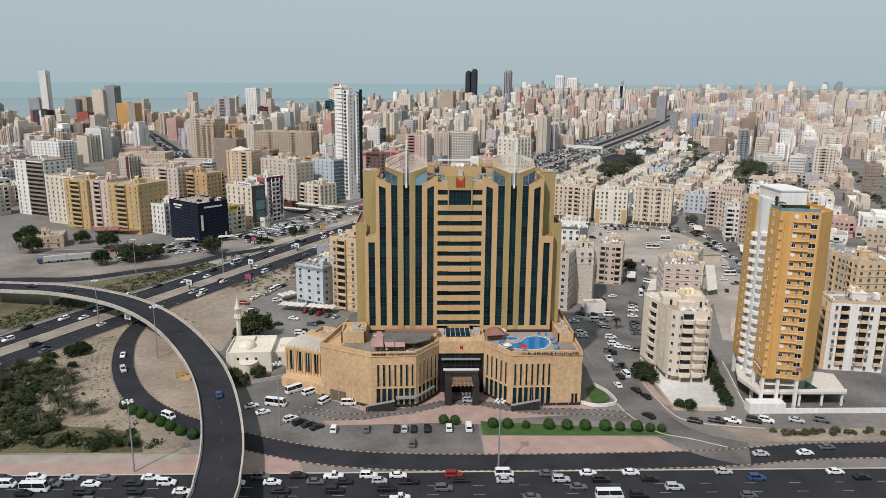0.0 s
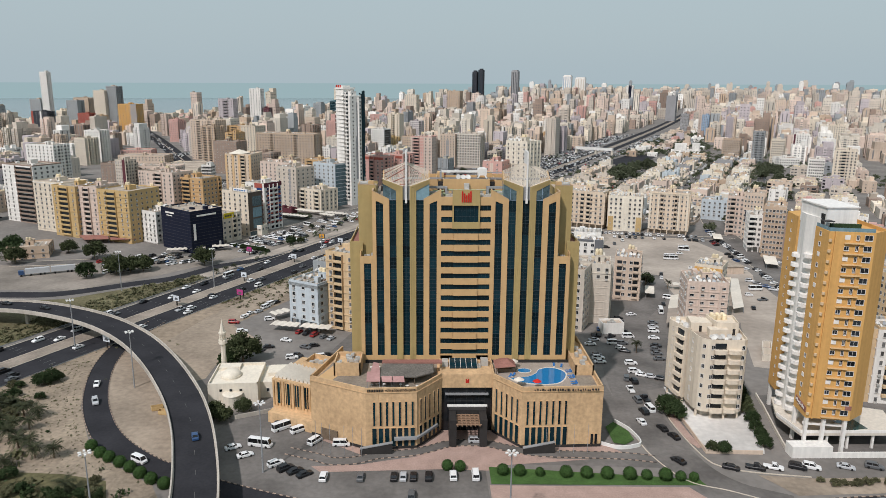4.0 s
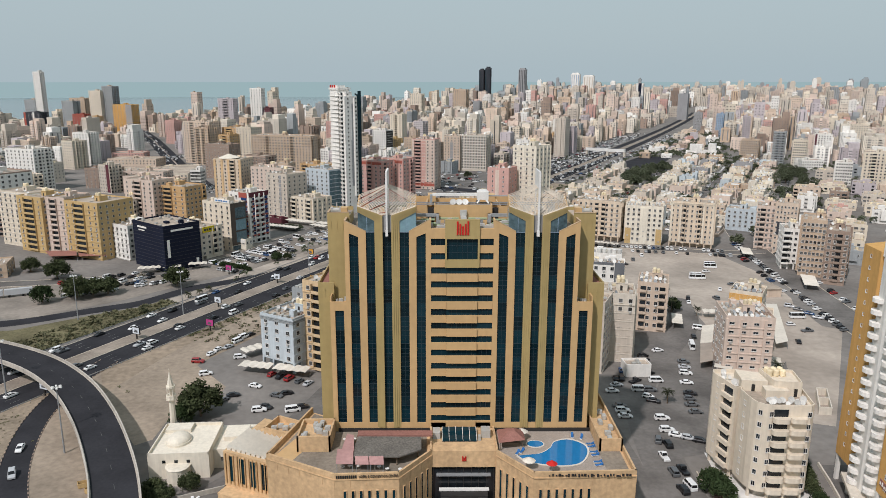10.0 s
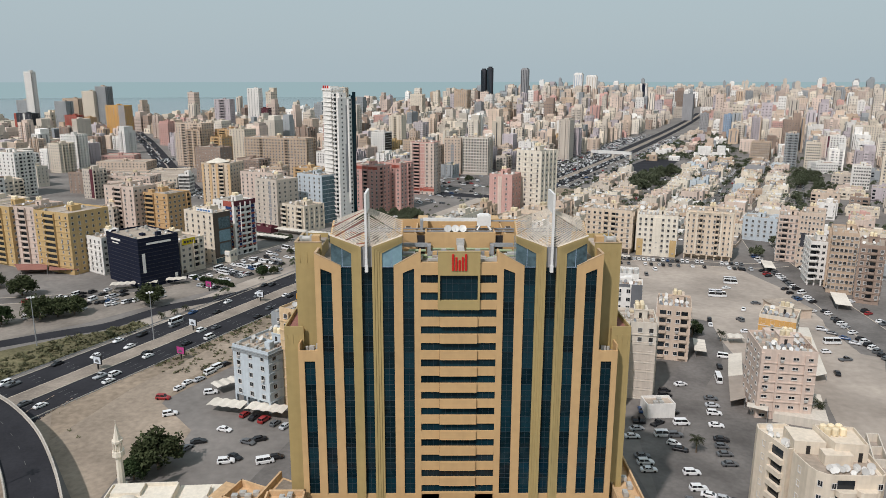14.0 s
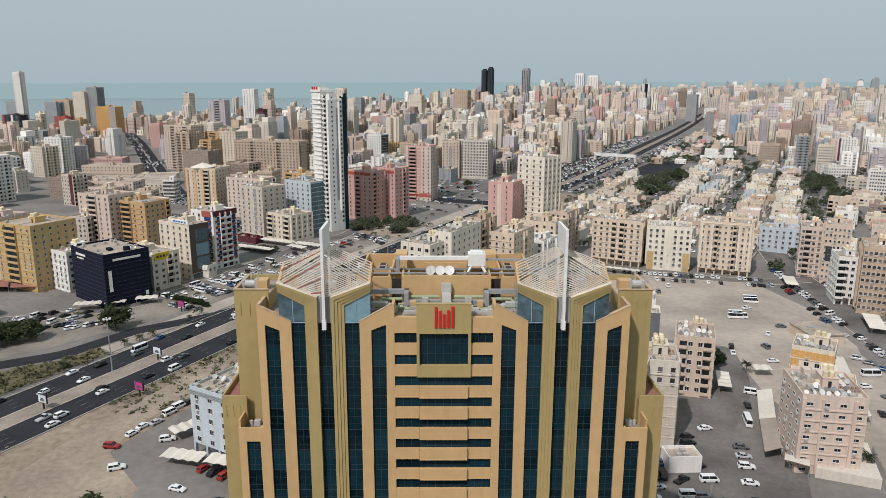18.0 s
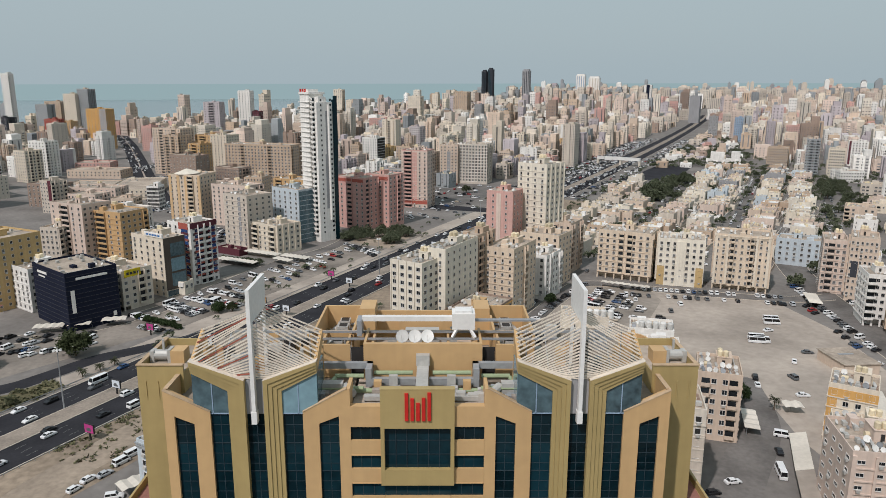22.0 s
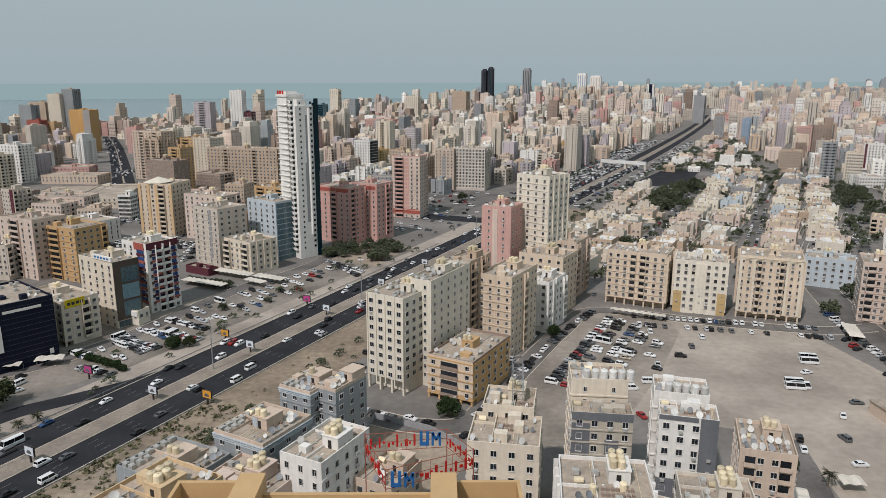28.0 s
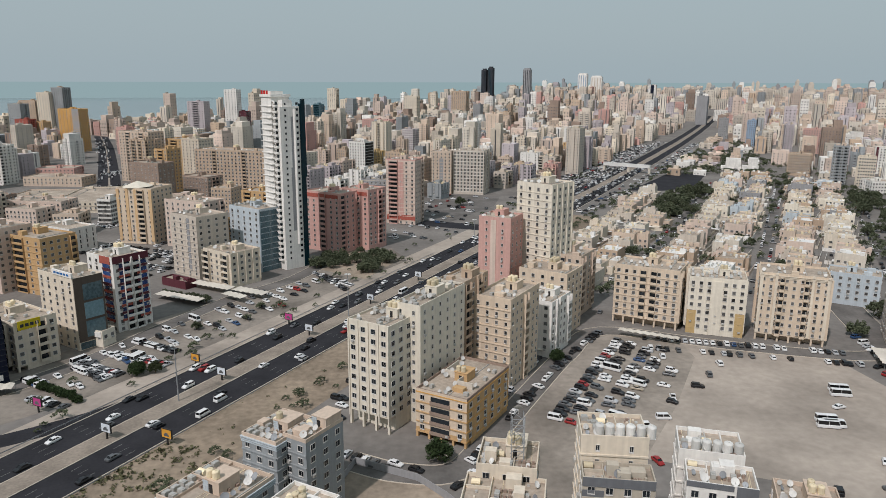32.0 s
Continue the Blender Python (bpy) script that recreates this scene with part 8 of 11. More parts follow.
for k in range(19):
    z = k * 2
    for (x0, y0), (x1, y1) in (((-1.3, -1.3), (1.3, -1.3)), ((1.3, -1.3), (1.3, 1.3)), ((1.3, 1.3), (-1.3, 1.3)), ((-1.3, 1.3), (-1.3, -1.3))):
        m.beam((x0, y0, z), (x1, y1, z + 2), 0.08, 0.08)
        m.beam((x0, y0, z), (x1, y1, z), 0.08, 0.08)
part("lattice", m, GREY_METAL, mast)
part("satellite_dish", dish_data(), None, mast, at=pose(0, 0, 38, rz=180))


# ---- far city ----
def inside(poly, x, y):
    hit = False
    for (x0, y0), (x1, y1) in zip(poly, poly[1:] + poly[:1]):
        if (y0 > y) != (y1 > y) and x < (x1 - x0) * (y - y0) / (y1 - y0) + x0:
            hit = not hit
    return hit


OPEN = [[(-112, 186), (-40, 300), (20, 380), (60, 445), (110, 560), (60, 570), (-40, 520), (-66, 400), (-130, 270), (-160, 205)],
        [(160, 560), (262, 690), (345, 700), (300, 600)], [(-270, 400), (-190, 380), (-260, 520), (-310, 620), (-560, 1080), (-640, 1180), (-690, 1180), (-560, 960), (-345, 590)],
        [(-40, 300), (-20, 470), (-130, 560), (-290, 660), (-345, 720), (-445, 690), (-425, 560), (-375, 400), (-330, 250), (-150, 205)],
        [(95, 120), (60, 205), (85, 250), (168, 225), (200, 240), (222, 300), (205, 300), (182, 250), (170, 225)]]


def free(x, y, r):
    q = Vector((x, y)) - EDGE
    s, off = q.dot(D), q.dot(N)
    off -= max(0.0, s - 560) ** 2 * 0.000022
    if -26 < off < 62 or inside(coast, x, y) or any(inside(p, x, y) for p in OPEN):
        return False
    return all((x - fx) ** 2 + (y - fy) ** 2 > (fr + r) ** 2 for fx, fy, fr in FOOTPRINTS)


CIVIC = [(236, 650), (252, 693), (335, 940), (440, 1160), (590, 1400), (690, 1500), (575, 1110), (508, 930), (451, 798), (405, 690), (401, 602), (294, 606)]


# Keeps only cells inside the wedge that the camera's path looks into.
def in_view_wedge(x, y):
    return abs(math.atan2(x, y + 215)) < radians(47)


rng = random.Random(21)
TONES = ["cream", "cream", "cream", "beige", "beige", "rose", "rose", "rose", "tan", "white", "white", "white", "stone", "stone", "stone", "chalk", "chalk", "pink", "bluegrey", "lilac", "lilac", "brown"]


def mid_block(x, y, w, d, h, turn, color, label):
    """A plain apartment block in the middle distance."""
    home = thing("apartment_building", label, "building", Matrix.Translation((x, y, 0)) @ Matrix.Rotation(turn, 4, "Z"), "city apartment blocks")
    part("wall", shell(-w / 2, w / 2, -d / 2, d / 2, 0, h, 1.0, 0.3), WALL[color], home)
    bumps = Mesh()
    if rng.random() < 0.6:
        bw = w * rng.uniform(0.15, 0.3)
        for c in rng.choice(((0,), (-w * 0.25, w * 0.25))):
            bumps.box(c - bw / 2, c + bw / 2, -d / 2 - 1.1, -d / 2, 2.5, h + 1.2)
    sx = rng.uniform(-w / 4, w / 4)
    bits = Mesh().box(-w / 2 + 0.31, w / 2 - 0.31, -d / 2 + 0.31, d / 2 - 0.31, h, h + 0.05, 2).box(sx - 2.2, sx + 2.2, -2, 3, h + 0.05, h + 3.2, 3)
    for k in range(rng.randint(3, 7)):
        bits.cyl(rng.uniform(-w / 2 + 1.2, w / 2 - 1.2), rng.uniform(-d / 2 + 1.2, d / 2 - 1.2), h, h + 1.7, 0.8, n=8, mat=0)
    for k in range(rng.randint(4, 10)):
        a, b = rng.uniform(-w / 2 + 1.2, w / 2 - 1.2), rng.uniform(-d / 2 + 1.2, d / 2 - 1.2)
        bits.box(a - 0.6, a + 0.6, b - 0.5, b + 0.5, h, h + 1.1, 1)
    tagged(part("roof_equipment", bits, [TANK, DUCT, ROOFING, WALL[color]], home), kind="stuff")
    far = Mesh()
    n = max(1, int((h - 1.5) / 3.2))
    turns = [(w, Matrix.Translation((-w / 2, -d / 2, 0))), (d, Matrix.Translation((w / 2, -d / 2, 0)) @ Matrix.Rotation(math.pi / 2, 4, "Z")), (d, Matrix.Translation((-w / 2, d / 2, 0)) @ Matrix.Rotation(-math.pi / 2, 4, "Z"))]
    win = rng.choice(((1.2, 1.3), (1.6, 1.5), (0.9, 1.3), (2.2, 1.4)))
    for long, face in turns:
        cols = max(2, int(long / rng.uniform(2.8, 4.2)))
        skip = relief(bumps, face, long, n, 3.2, h - n * 3.2 - 0.3, h, cols, win, rng, coolers=0.12)
        facade(home, 0, long, face, n, 3.2, h - n * 3.2 - 0.3, cols, win, False, far, skip)
    if bumps.f:
        tagged(part("facade_relief", bumps, [WALL[color], GLASS, DUCT], home), kind="stuff")
    tagged(part("glazing", far, [FRAME, PALED_PANE], home), kind="stuff")


FAR = {c: Mesh() for c in set(TONES)}
FAR_WIN, FAR_ROOF = Mesh(), Mesh()


def far_block(x, y, w, d, h, turn, color, rows):
    """A distant block: a stepped body with its own rhythm of windows, bays and roof huts."""
    m = FAR[color]
    c, s = math.cos(turn), math.sin(turn)
    vx, vy = (x - 0.0) * GRID_X, (y + 50.0) * GRID_Y

    def at(u, v, z):
        return (x + c * u - s * v, y + s * u + c * v, z)

    def lump(u0, u1, v0, v1, z0, z1, into):
        into.add([at(u, v, z) for z in (z0, z1) for u, v in ((u0, v0), (u1, v0), (u1, v1), (u0, v1))], [(4, 5, 6, 7), (0, 1, 5, 4), (1, 2, 6, 5), (2, 3, 7, 6), (3, 0, 4, 7)])

    lump(-w / 2, w / 2, -d / 2, d / 2, 0, h, m)
    for k in range(rng.choice((1, 1, 2, 3))):
        u, v, a, b = rng.uniform(-0.36, 0.2) * w, rng.uniform(-0.36, 0.2) * d, rng.uniform(2.5, 6), rng.uniform(2.5, 6)
        lump(u, u + a, v, v + b, h, h + rng.uniform(1.6, 4.2), m if k else FAR_ROOF)
    if rng.random() < 0.35:
        k = rng.uniform(0.2, 0.6)
        lump(-w / 2 + w * k, w / 2, -d / 2, d / 2 - d * 0.2, h, h + 3.3 * rng.randint(1, 3), m)
    fronts = []
    for face in range(4):
        nx, ny = ((s, -c), (c, s), (-s, c), (-c, -s))[face]
        if nx * vx + ny * vy < 0:
            fronts.append(face)
    style = rng.random()
    n = max(1, int((h - 1) / 3.3))
    for face in fronts:
        long, deep = (w, d) if face % 2 == 0 else (d, w)

        def on(u, out, z):
            p = ((u, -d / 2 - out), (w / 2 + out, u), (-u, d / 2 + out), (-w / 2 - out, -u))[face]
            return at(p[0], p[1], z)

        def pane(u0, u1, z0, z1):
            FAR_WIN.add([on(u0, 0.12, z0), on(u1, 0.12, z0), on(u1, 0.12, z1), on(u0, 0.12, z1)], [(0, 1, 2, 3)])

        if rows and style < 0.45 and long > 9:
            # a bay or two of balconies stand out
            for u in ((0.0,) if style < 0.2 else (-long * 0.27, long * 0.27)):
                bw = long * 0.11
                for p0, p1, z0, z1 in ((u - bw, u + bw, 2.5, h + 0.8),):
                    q = [on(p, o, z) for z in (z0, z1) for p, o in ((p0, 1.2), (p1, 1.2), (p1, 0), (p0, 0))]
                    m.add(q, [(4, 5, 6, 7), (0, 1, 5, 4), (1, 2, 6, 5), (3, 0, 4, 7)])
                for r in range(n):
                    z = r * 3.3 + 1.5
                    FAR_WIN.add([on(u - bw * 0.75, 1.3, z), on(u + bw * 0.75, 1.3, z), on(u + bw * 0.75, 1.3, z + 1.5), on(u - bw * 0.75, 1.3, z + 1.5)], [(0, 1, 2, 3)])
        if style > 0.86:
            for q in range(max(1, int(long / 7))):
                u = -long / 2 + long * (q + 0.5) / max(1, int(long / 7))
                pane(u - 0.9, u + 0.9, 3, h - 1.5)
        elif rows:
            cols = max(2, int(long / rng.uniform(2.9, 5.2)))
            wide, high = rng.uniform(0.8, 1.5), rng.uniform(1.1, 1.6)
            gap = rng.choice((0, 0, 2, 3))
            for r in range(n):
                z = r * 3.3 + 1.2
                for q in range(cols):
                    if gap and q % gap == gap - 1:
                        continue
                    u = -long / 2 + long * (q + 0.5) / cols
                    pane(u - wide / 2, u + wide / 2, z, z + high)
        else:
            cols = max(2, int(long / rng.uniform(5, 8)))
            for r in range(max(1, n // 2)):
                z = r * 6.6 + 2.5
                for q in range(cols):
                    u = -long / 2 + long * (q + 0.5) / cols
                    pane(u - 1.2, u + 1.2, z, z + 2.4)


TURN = radians(-27)
made = 0


def try_cell(x, y, step):
    global made
    dist = math.hypot(x, y)
    if not in_view_wedge(x, y):
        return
    q = Vector((x, y)) - EDGE
    off = q.dot(N)
    right = off < 0
    if right:
        if y < 285 and not (x > 222 and y > 30):
            return
        villa = 275 <= y < 690 and x < 262 + (y - 285) * 0.62
    else:
        if y < 245 or (x > -150 and y < 330):
            return
        villa = False
    if villa:
        return
    w, d = rng.uniform(0.36, 0.84) * step, rng.uniform(0.36, 0.74) * step
    if not free(x, y, max(w, d) * 0.55):
        return
    roll = rng.random()
    if dist < 1500:
        h = rng.uniform(9, 18) if roll < 0.22 else rng.uniform(17, 34) if roll < 0.88 else rng.uniform(36, 56)
        if right and dist < 900:
            h = rng.uniform(9, 26) if y > 560 else rng.uniform(5, 13)
        if not right and y < 690:
            h = min(h, rng.uniform(12, 28))
    elif dist < 2800:
        h = rng.uniform(10, 36) if roll < 0.9 else rng.uniform(40, 78)
    else:
        h = rng.uniform(16, 44) if roll < 0.85 else rng.uniform(45, 95)
    if inside(CIVIC, x, y):
        h = rng.uniform(3.5, 9)
        if roll < 0.3:
            return
    color = rng.choice(TONES)
    turn = TURN + rng.choice((0, 0, 0, math.pi / 2)) + rng.uniform(-0.05, 0.05)
    FOOTPRINTS.append((x, y, max(w, d) * 0.45)) if dist < 900 else None
    if dist < 760 and made < 150:
        made += 1
        mid_block(x, y, w, d, h, TURN, color, {"cream": "cream rendered", "beige": "beige rendered", "rose": "pale rose", "tan": "tan rendered", "white": "white rendered", "stone": "pale stone", "pink": "salmon pink", "yellow": "yellow ochre", "bluegrey": "blue-grey", "grey": "grey rendered", "lilac": "pale mauve", "chalk": "chalky white", "brown": "brown rendered", "peach": "peach rendered"}[color] + " flat-roofed apartment block with small windows")
    else:
        far_block(x, y, w, d, h, turn, color, dist < 1300)


for step, near, distant in ((27, 0, 900), (29, 900, 1800), (36, 1800, 3000), (50, 3000, 4000)):
    count = int(distant * 1.3 / step) + 2
    for i in range(-count, count):
        for j in range(-count, count):
            if (j % 5 == 0 and step < 40) or (i % 7 == 0 and (step < 28 or j % 3 == 0)):
                continue
            p = D * (j * step) + Vector((-N.x, -N.y)) * (i * step) + Vector((rng.uniform(-4, 4), rng.uniform(-4, 4)))
            if p.y > 0 and near <= p.length < distant:
                try_cell(p.x, p.y, step)

for k in range(620):
    a, r = radians(rng.uniform(5, 41)), rng.uniform(3300, 3960)
    x, y = r * math.sin(a), r * math.cos(a) / GRID_Y - 30
    if not inside(coast, x, y):
        far_block(x, y, rng.uniform(16, 34), rng.uniform(16, 30), rng.uniform(38, 88), TURN, rng.choice(("stone", "rose", "beige", "chalk", "bluegrey", "stone")), False)

# villas: plots back to back between straight streets that run with the motorway
ACROSS = Vector((D.y, -D.x))
house_count = 0
VILLA = Mesh()
for i in range(-4, 5):
    for j in range(0, 29):
        p = ACROSS * (3 + (i // 2) * 62 + (18.5 if i % 2 == 0 else 43.5)) + D * (316 + j * 17.2)
        if p.y > 690 or p.y < 275 or p.x > 250 + (p.y - 285) * 0.62 or j % 9 == 8:
            continue
        x, y = p.x + rng.uniform(-2.5, 2.5), p.y + rng.uniform(-2.5, 2.5)
        if not in_view_wedge(x, y) or not free(x, y, 5) or rng.random() < 0.07:
            continue
        if -92 < p.dot(ACROSS) < -60 and p.dot(D) > 495:
            continue
        w, d, h = rng.uniform(9, 15), rng.uniform(9, 15), rng.choice((3.8, 6.6, 6.8, 6.8, 7.0, 7.2, 7.2, 9.8))
        color = rng.choice(["cream", "chalk", "chalk", "white", "rose", "rose", "stone", "stone", "beige", "beige", "tan", "ivory", "grey", "paleblue", "cream"])
        house_count += 1
        home = thing("villa", {"cream": "cream", "beige": "beige", "white": "white", "stone": "pale stone", "rose": "pale rose", "tan": "tan", "chalk": "chalky", "grey": "grey", "ivory": "ivory", "paleblue": "pale blue", "yellow": "ochre yellow"}[color] + " flat-roofed villa with roof tanks and parapets", "house", Matrix.Translation((x, y, 0)) @ Matrix.Rotation(radians(-27), 4, "Z"), "villas of the low quarter")
        wall, heap, far = Mesh(), Mesh(), Mesh()
        blocks = [(0.0, 0.0, w, d, h)]
        for k in range(rng.randint(1, 3)):
            a, b = rng.uniform(0.4, 0.75) * w, rng.uniform(0.4, 0.75) * d
            blocks.append((rng.choice((-1, 1)) * (w + a) * rng.uniform(0.25, 0.42), rng.choice((-1, 1)) * (d + b) * rng.uniform(0.15, 0.42), a, b, max(3.6, h + rng.choice((-3.4, -3.4, -3.3, -0.4, 2.6)))))
        for u, v, a, b, top in blocks:
            piece = shell(u - a / 2, u + a / 2, v - b / 2, v + b / 2, 0, top, 0.9, 0.22)
            wall.add(piece.v, piece.f)
            heap.box(u - a / 2 + 0.23, u + a / 2 - 0.23, v - b / 2 + 0.23, v + b / 2 - 0.23, top, top + 0.05, rng.choice((0, 0, 2)))
            n = max(1, int(top / 3.4))
            win = rng.choice(((1.0, 1.3), (1.4, 1.4), (0.8, 1.5), (1.8, 1.2)))
            facade(home, u - a / 2, u + a / 2, Matrix.Translation((0, v - b / 2, 0)), n, 3.4, 0.3, max(1, int(a / rng.uniform(2.6, 4))), win, False, far)
            facade(home, 0, b, Matrix.Translation((u - a / 2, v + b / 2, 0)) @ Matrix.Rotation(-math.pi / 2, 4, "Z"), n, 3.4, 0.3, max(1, int(b / rng.uniform(2.8, 4.5))), win, False, far)
            for k in range(rng.randint(3, 8)):
                p, q, r = rng.uniform(u - a / 2 + 0.8, u + a / 2 - 1.6), rng.uniform(v - b / 2 + 0.8, v + b / 2 - 1.6), rng.random()
                if r < 0.55:
                    heap.box(p, p + rng.uniform(0.5, 1.2), q, q + rng.uniform(0.5, 1.1), top + 0.05, top + rng.uniform(0.6, 1.2), 1)
                elif r < 0.75:
                    heap.box(p, p + rng.uniform(1.6, 3), q, q + rng.uniform(1.4, 2.6), top + 0.05, top + rng.uniform(1.8, 2.7), rng.choice((2, 4, 4)))
                else:
                    heap.cyl(p, q, top + 0.05, top + rng.uniform(1.3, 1.9), 0.65, n=8, mat=rng.choice((2, 5)))
        part("wall", wall, WALL[color], home)
        tagged(part("glazing", far, [FRAME, PALED_PANE], home), kind="stuff")
        low = Mesh()
        for k in range(rng.randint(1, 3)):
            u, v = rng.uniform(-9, 5), rng.choice((-1, 1)) * rng.uniform(6, 10)
            low.box(u, u + rng.uniform(3, 8), v - 2.5, v + 2.5, 0, rng.uniform(2.8, 3.6))
        low.box(-11, 11, -10.6, -10.4, 0, 2.3).box(-11, -10.8, -10.4, 10, 0, 2.3).box(10.8, 11, -10.4, 10, 0, 2.3)
        part("annexe", low, WALL[rng.choice(("white", "beige", "stone", "cream", "chalk"))], home, "low annexes and yard walls")
        for k in range(rng.randint(2, 5)):
            u, v = rng.uniform(-10, 6), rng.choice((-12.4, rng.uniform(-9, 9)))
            heap.box(u, u + rng.uniform(2.5, 6), v, v + rng.uniform(2.4, 4.4), 2.5, 2.7, rng.choice((2, 2, 3, 0)))
        tagged(part("roof_equipment", heap, [ROOFING, DUCT, WHITE_METAL, DECKING, WALL[color], TANK], home), kind="stuff")
        VILLA.cyl(x + rng.uniform(-3, 3), y + rng.uniform(-3, 3), h, h + 1.8, 0.8, n=8)
thing("roof_tanks", "rooftop water tanks of the low quarter", "water tank", kind="stuff", data=VILLA.data("roof_tanks", TANK))
for color, m in FAR.items():
    if m.f:
        thing("far_apartment_blocks", f"distant {color} apartment blocks of the city", "buildings", kind="stuff", data=m.data("far_apartment_blocks", surface("far_plaster_" + color, PALETTE[color], 0.9, 0.08, 0.5, 0.12, 0.10, 0.05, island=0.22)))
thing("far_roof_huts", "dusty huts and tanks on the distant roofs", "roof huts", kind="stuff", data=FAR_ROOF.data("far_roof_huts", surface("far_roof_hut", (0.46, 0.40, 0.33), 0.95, island=0.35)))
# Far panes are greyed so that their colour carries the haze.
thing("far_windows", "grey windows of the distant blocks", "windows", kind="stuff", data=FAR_WIN.data("far_windows", surface("far_window", (0.13, 0.128, 0.128), 0.35, spec=0.4, island=0.85)))

# covered footbridge over the motorway
p, q = way(830, -12), way(830, 44)
bridge = thing("footbridge", "white covered footbridge over the motorway", "footbridge", Matrix.Translation((p.x, p.y, 0)) @ Matrix.Rotation(math.atan2(q.y - p.y, q.x - p.x), 4, "Z"))
span = 58.0
part("tube", Mesh().box(0, span, -2.0, 2.0, 6.6, 10.0).box(-0.5, span + 0.5, -2.2, 2.2, 10.0, 10.4), WHITE_METAL, bridge)
for k in range(12):
    part("opening", shared("bridge_opening", lambda: Mesh().box(-1.2, 1.2, -2.06, -2.0, 0, 1.3).data("opening", GLASS)), None, bridge, at=Matrix.Translation((4 + k * 4.7, 0, 7.9)))
for x in (0.5, 26, span - 1):
    part("pier", Mesh().box(x - 1.4, x + 1.4, -1.4, 1.4, 0, 6.6), WALL["chalk"], bridge)

# landmark towers
def landmark(name, label, x, y, w, d, h, material, ribs=None):
    t = thing(name, label, "tower", Matrix.Translation((x, y, 0)) @ Matrix.Rotation(radians(-20), 4, "Z"))
    part("shaft", Mesh().box(-w / 2, w / 2, -d / 2, d / 2, 0, h).box(-w / 2 + 4, w / 2 - 4, -d / 2 + 4, d / 2 - 4, h, h + 6), material, t)
    for k in range(4 if ribs else 0):
        part("rib", Mesh().box(-w / 2 + (k + 0.35) * w / 4, -w / 2 + (k + 0.65) * w / 4, -d / 2 - 0.6, -d / 2, 6, h - 4), ribs or GLASS, t)
    return t


landmark("dark_tower", "dark glass tower by the sea", 205, 2600, 21, 24, 152, WALL["dark"], TEAL_GLASS)
landmark("dark_tower", "dark glass twin tower by the sea", 231, 2590, 21, 24, 160, WALL["dark"], TEAL_GLASS)
landmark("slate_tower", "slate grey glass tower by the sea", 405, 2740, 32, 30, 158, WALL["grey"], WALL["dark"])
landmark("white_tower", "white tower with blue glass stripes", 690, 2900, 42, 30, 140, WALL["white"], WALL["blue"])
landmark("white_tower", "white stepped office tower", 770, 2960, 52, 30, 130, WALL["white"], WALL["stone"])
rng = random.Random(77)
for k in range(46):
    a = radians(rng.uniform(9, 36.5))
    r = rng.uniform(3300, 3950)
    w = rng.uniform(14, 26)
    landmark("skyline_tower", rng.choice(("hazy pale skyline tower", "hazy grey skyline tower", "hazy white skyline tower")) + " on the horizon", r * math.sin(a), r * math.cos(a) - 60, w, w, rng.uniform(60, 125), WALL[rng.choice(("grey", "stone", "bluegrey", "stone", "white"))])


# ---- vehicles ----
PAINTS = {"white": (0.70, 0.70, 0.69), "silver": (0.42, 0.43, 0.44), "black": (0.012, 0.012, 0.014), "grey": (0.10, 0.105, 0.11), "red": (0.28, 0.02, 0.02), "blue": (0.03, 0.07, 0.16), "sand": (0.34, 0.29, 0.22)}
PAINT = {k: surface("car_paint_" + k, c, 0.3, 0.03, 3.0, 0.04, 0, 0.0, spec=0.5) for k, c in PAINTS.items()}
# length, width, bonnet height, roof height, cabin from, to at the waist, to at the roof (front, rear), wheel radius
SHAPES = {"sedan": (4.6, 1.8, 0.92, 1.42, -1.75, 1.15, -1.05, 0.35, 0.31), "suv": (4.7, 1.9, 1.08, 1.78, -2.2, 1.1, -1.95, 0.4, 0.37), "hatchback": (4.0, 1.72, 0.95, 1.5, -1.85, 1.1, -1.5, 0.35, 0.3),
          "van": (5.0, 1.95, 1.15, 2.05, -2.35, 2.0, -2.25, 1.3, 0.34), "minibus": (7.0, 2.1, 1.25, 2.6, -3.4, 3.2, -3.35, 2.7, 0.38), "pickup": (5.2, 1.85, 1.05, 1.75, -0.5, 1.3, -0.3, 0.6, 0.38)}


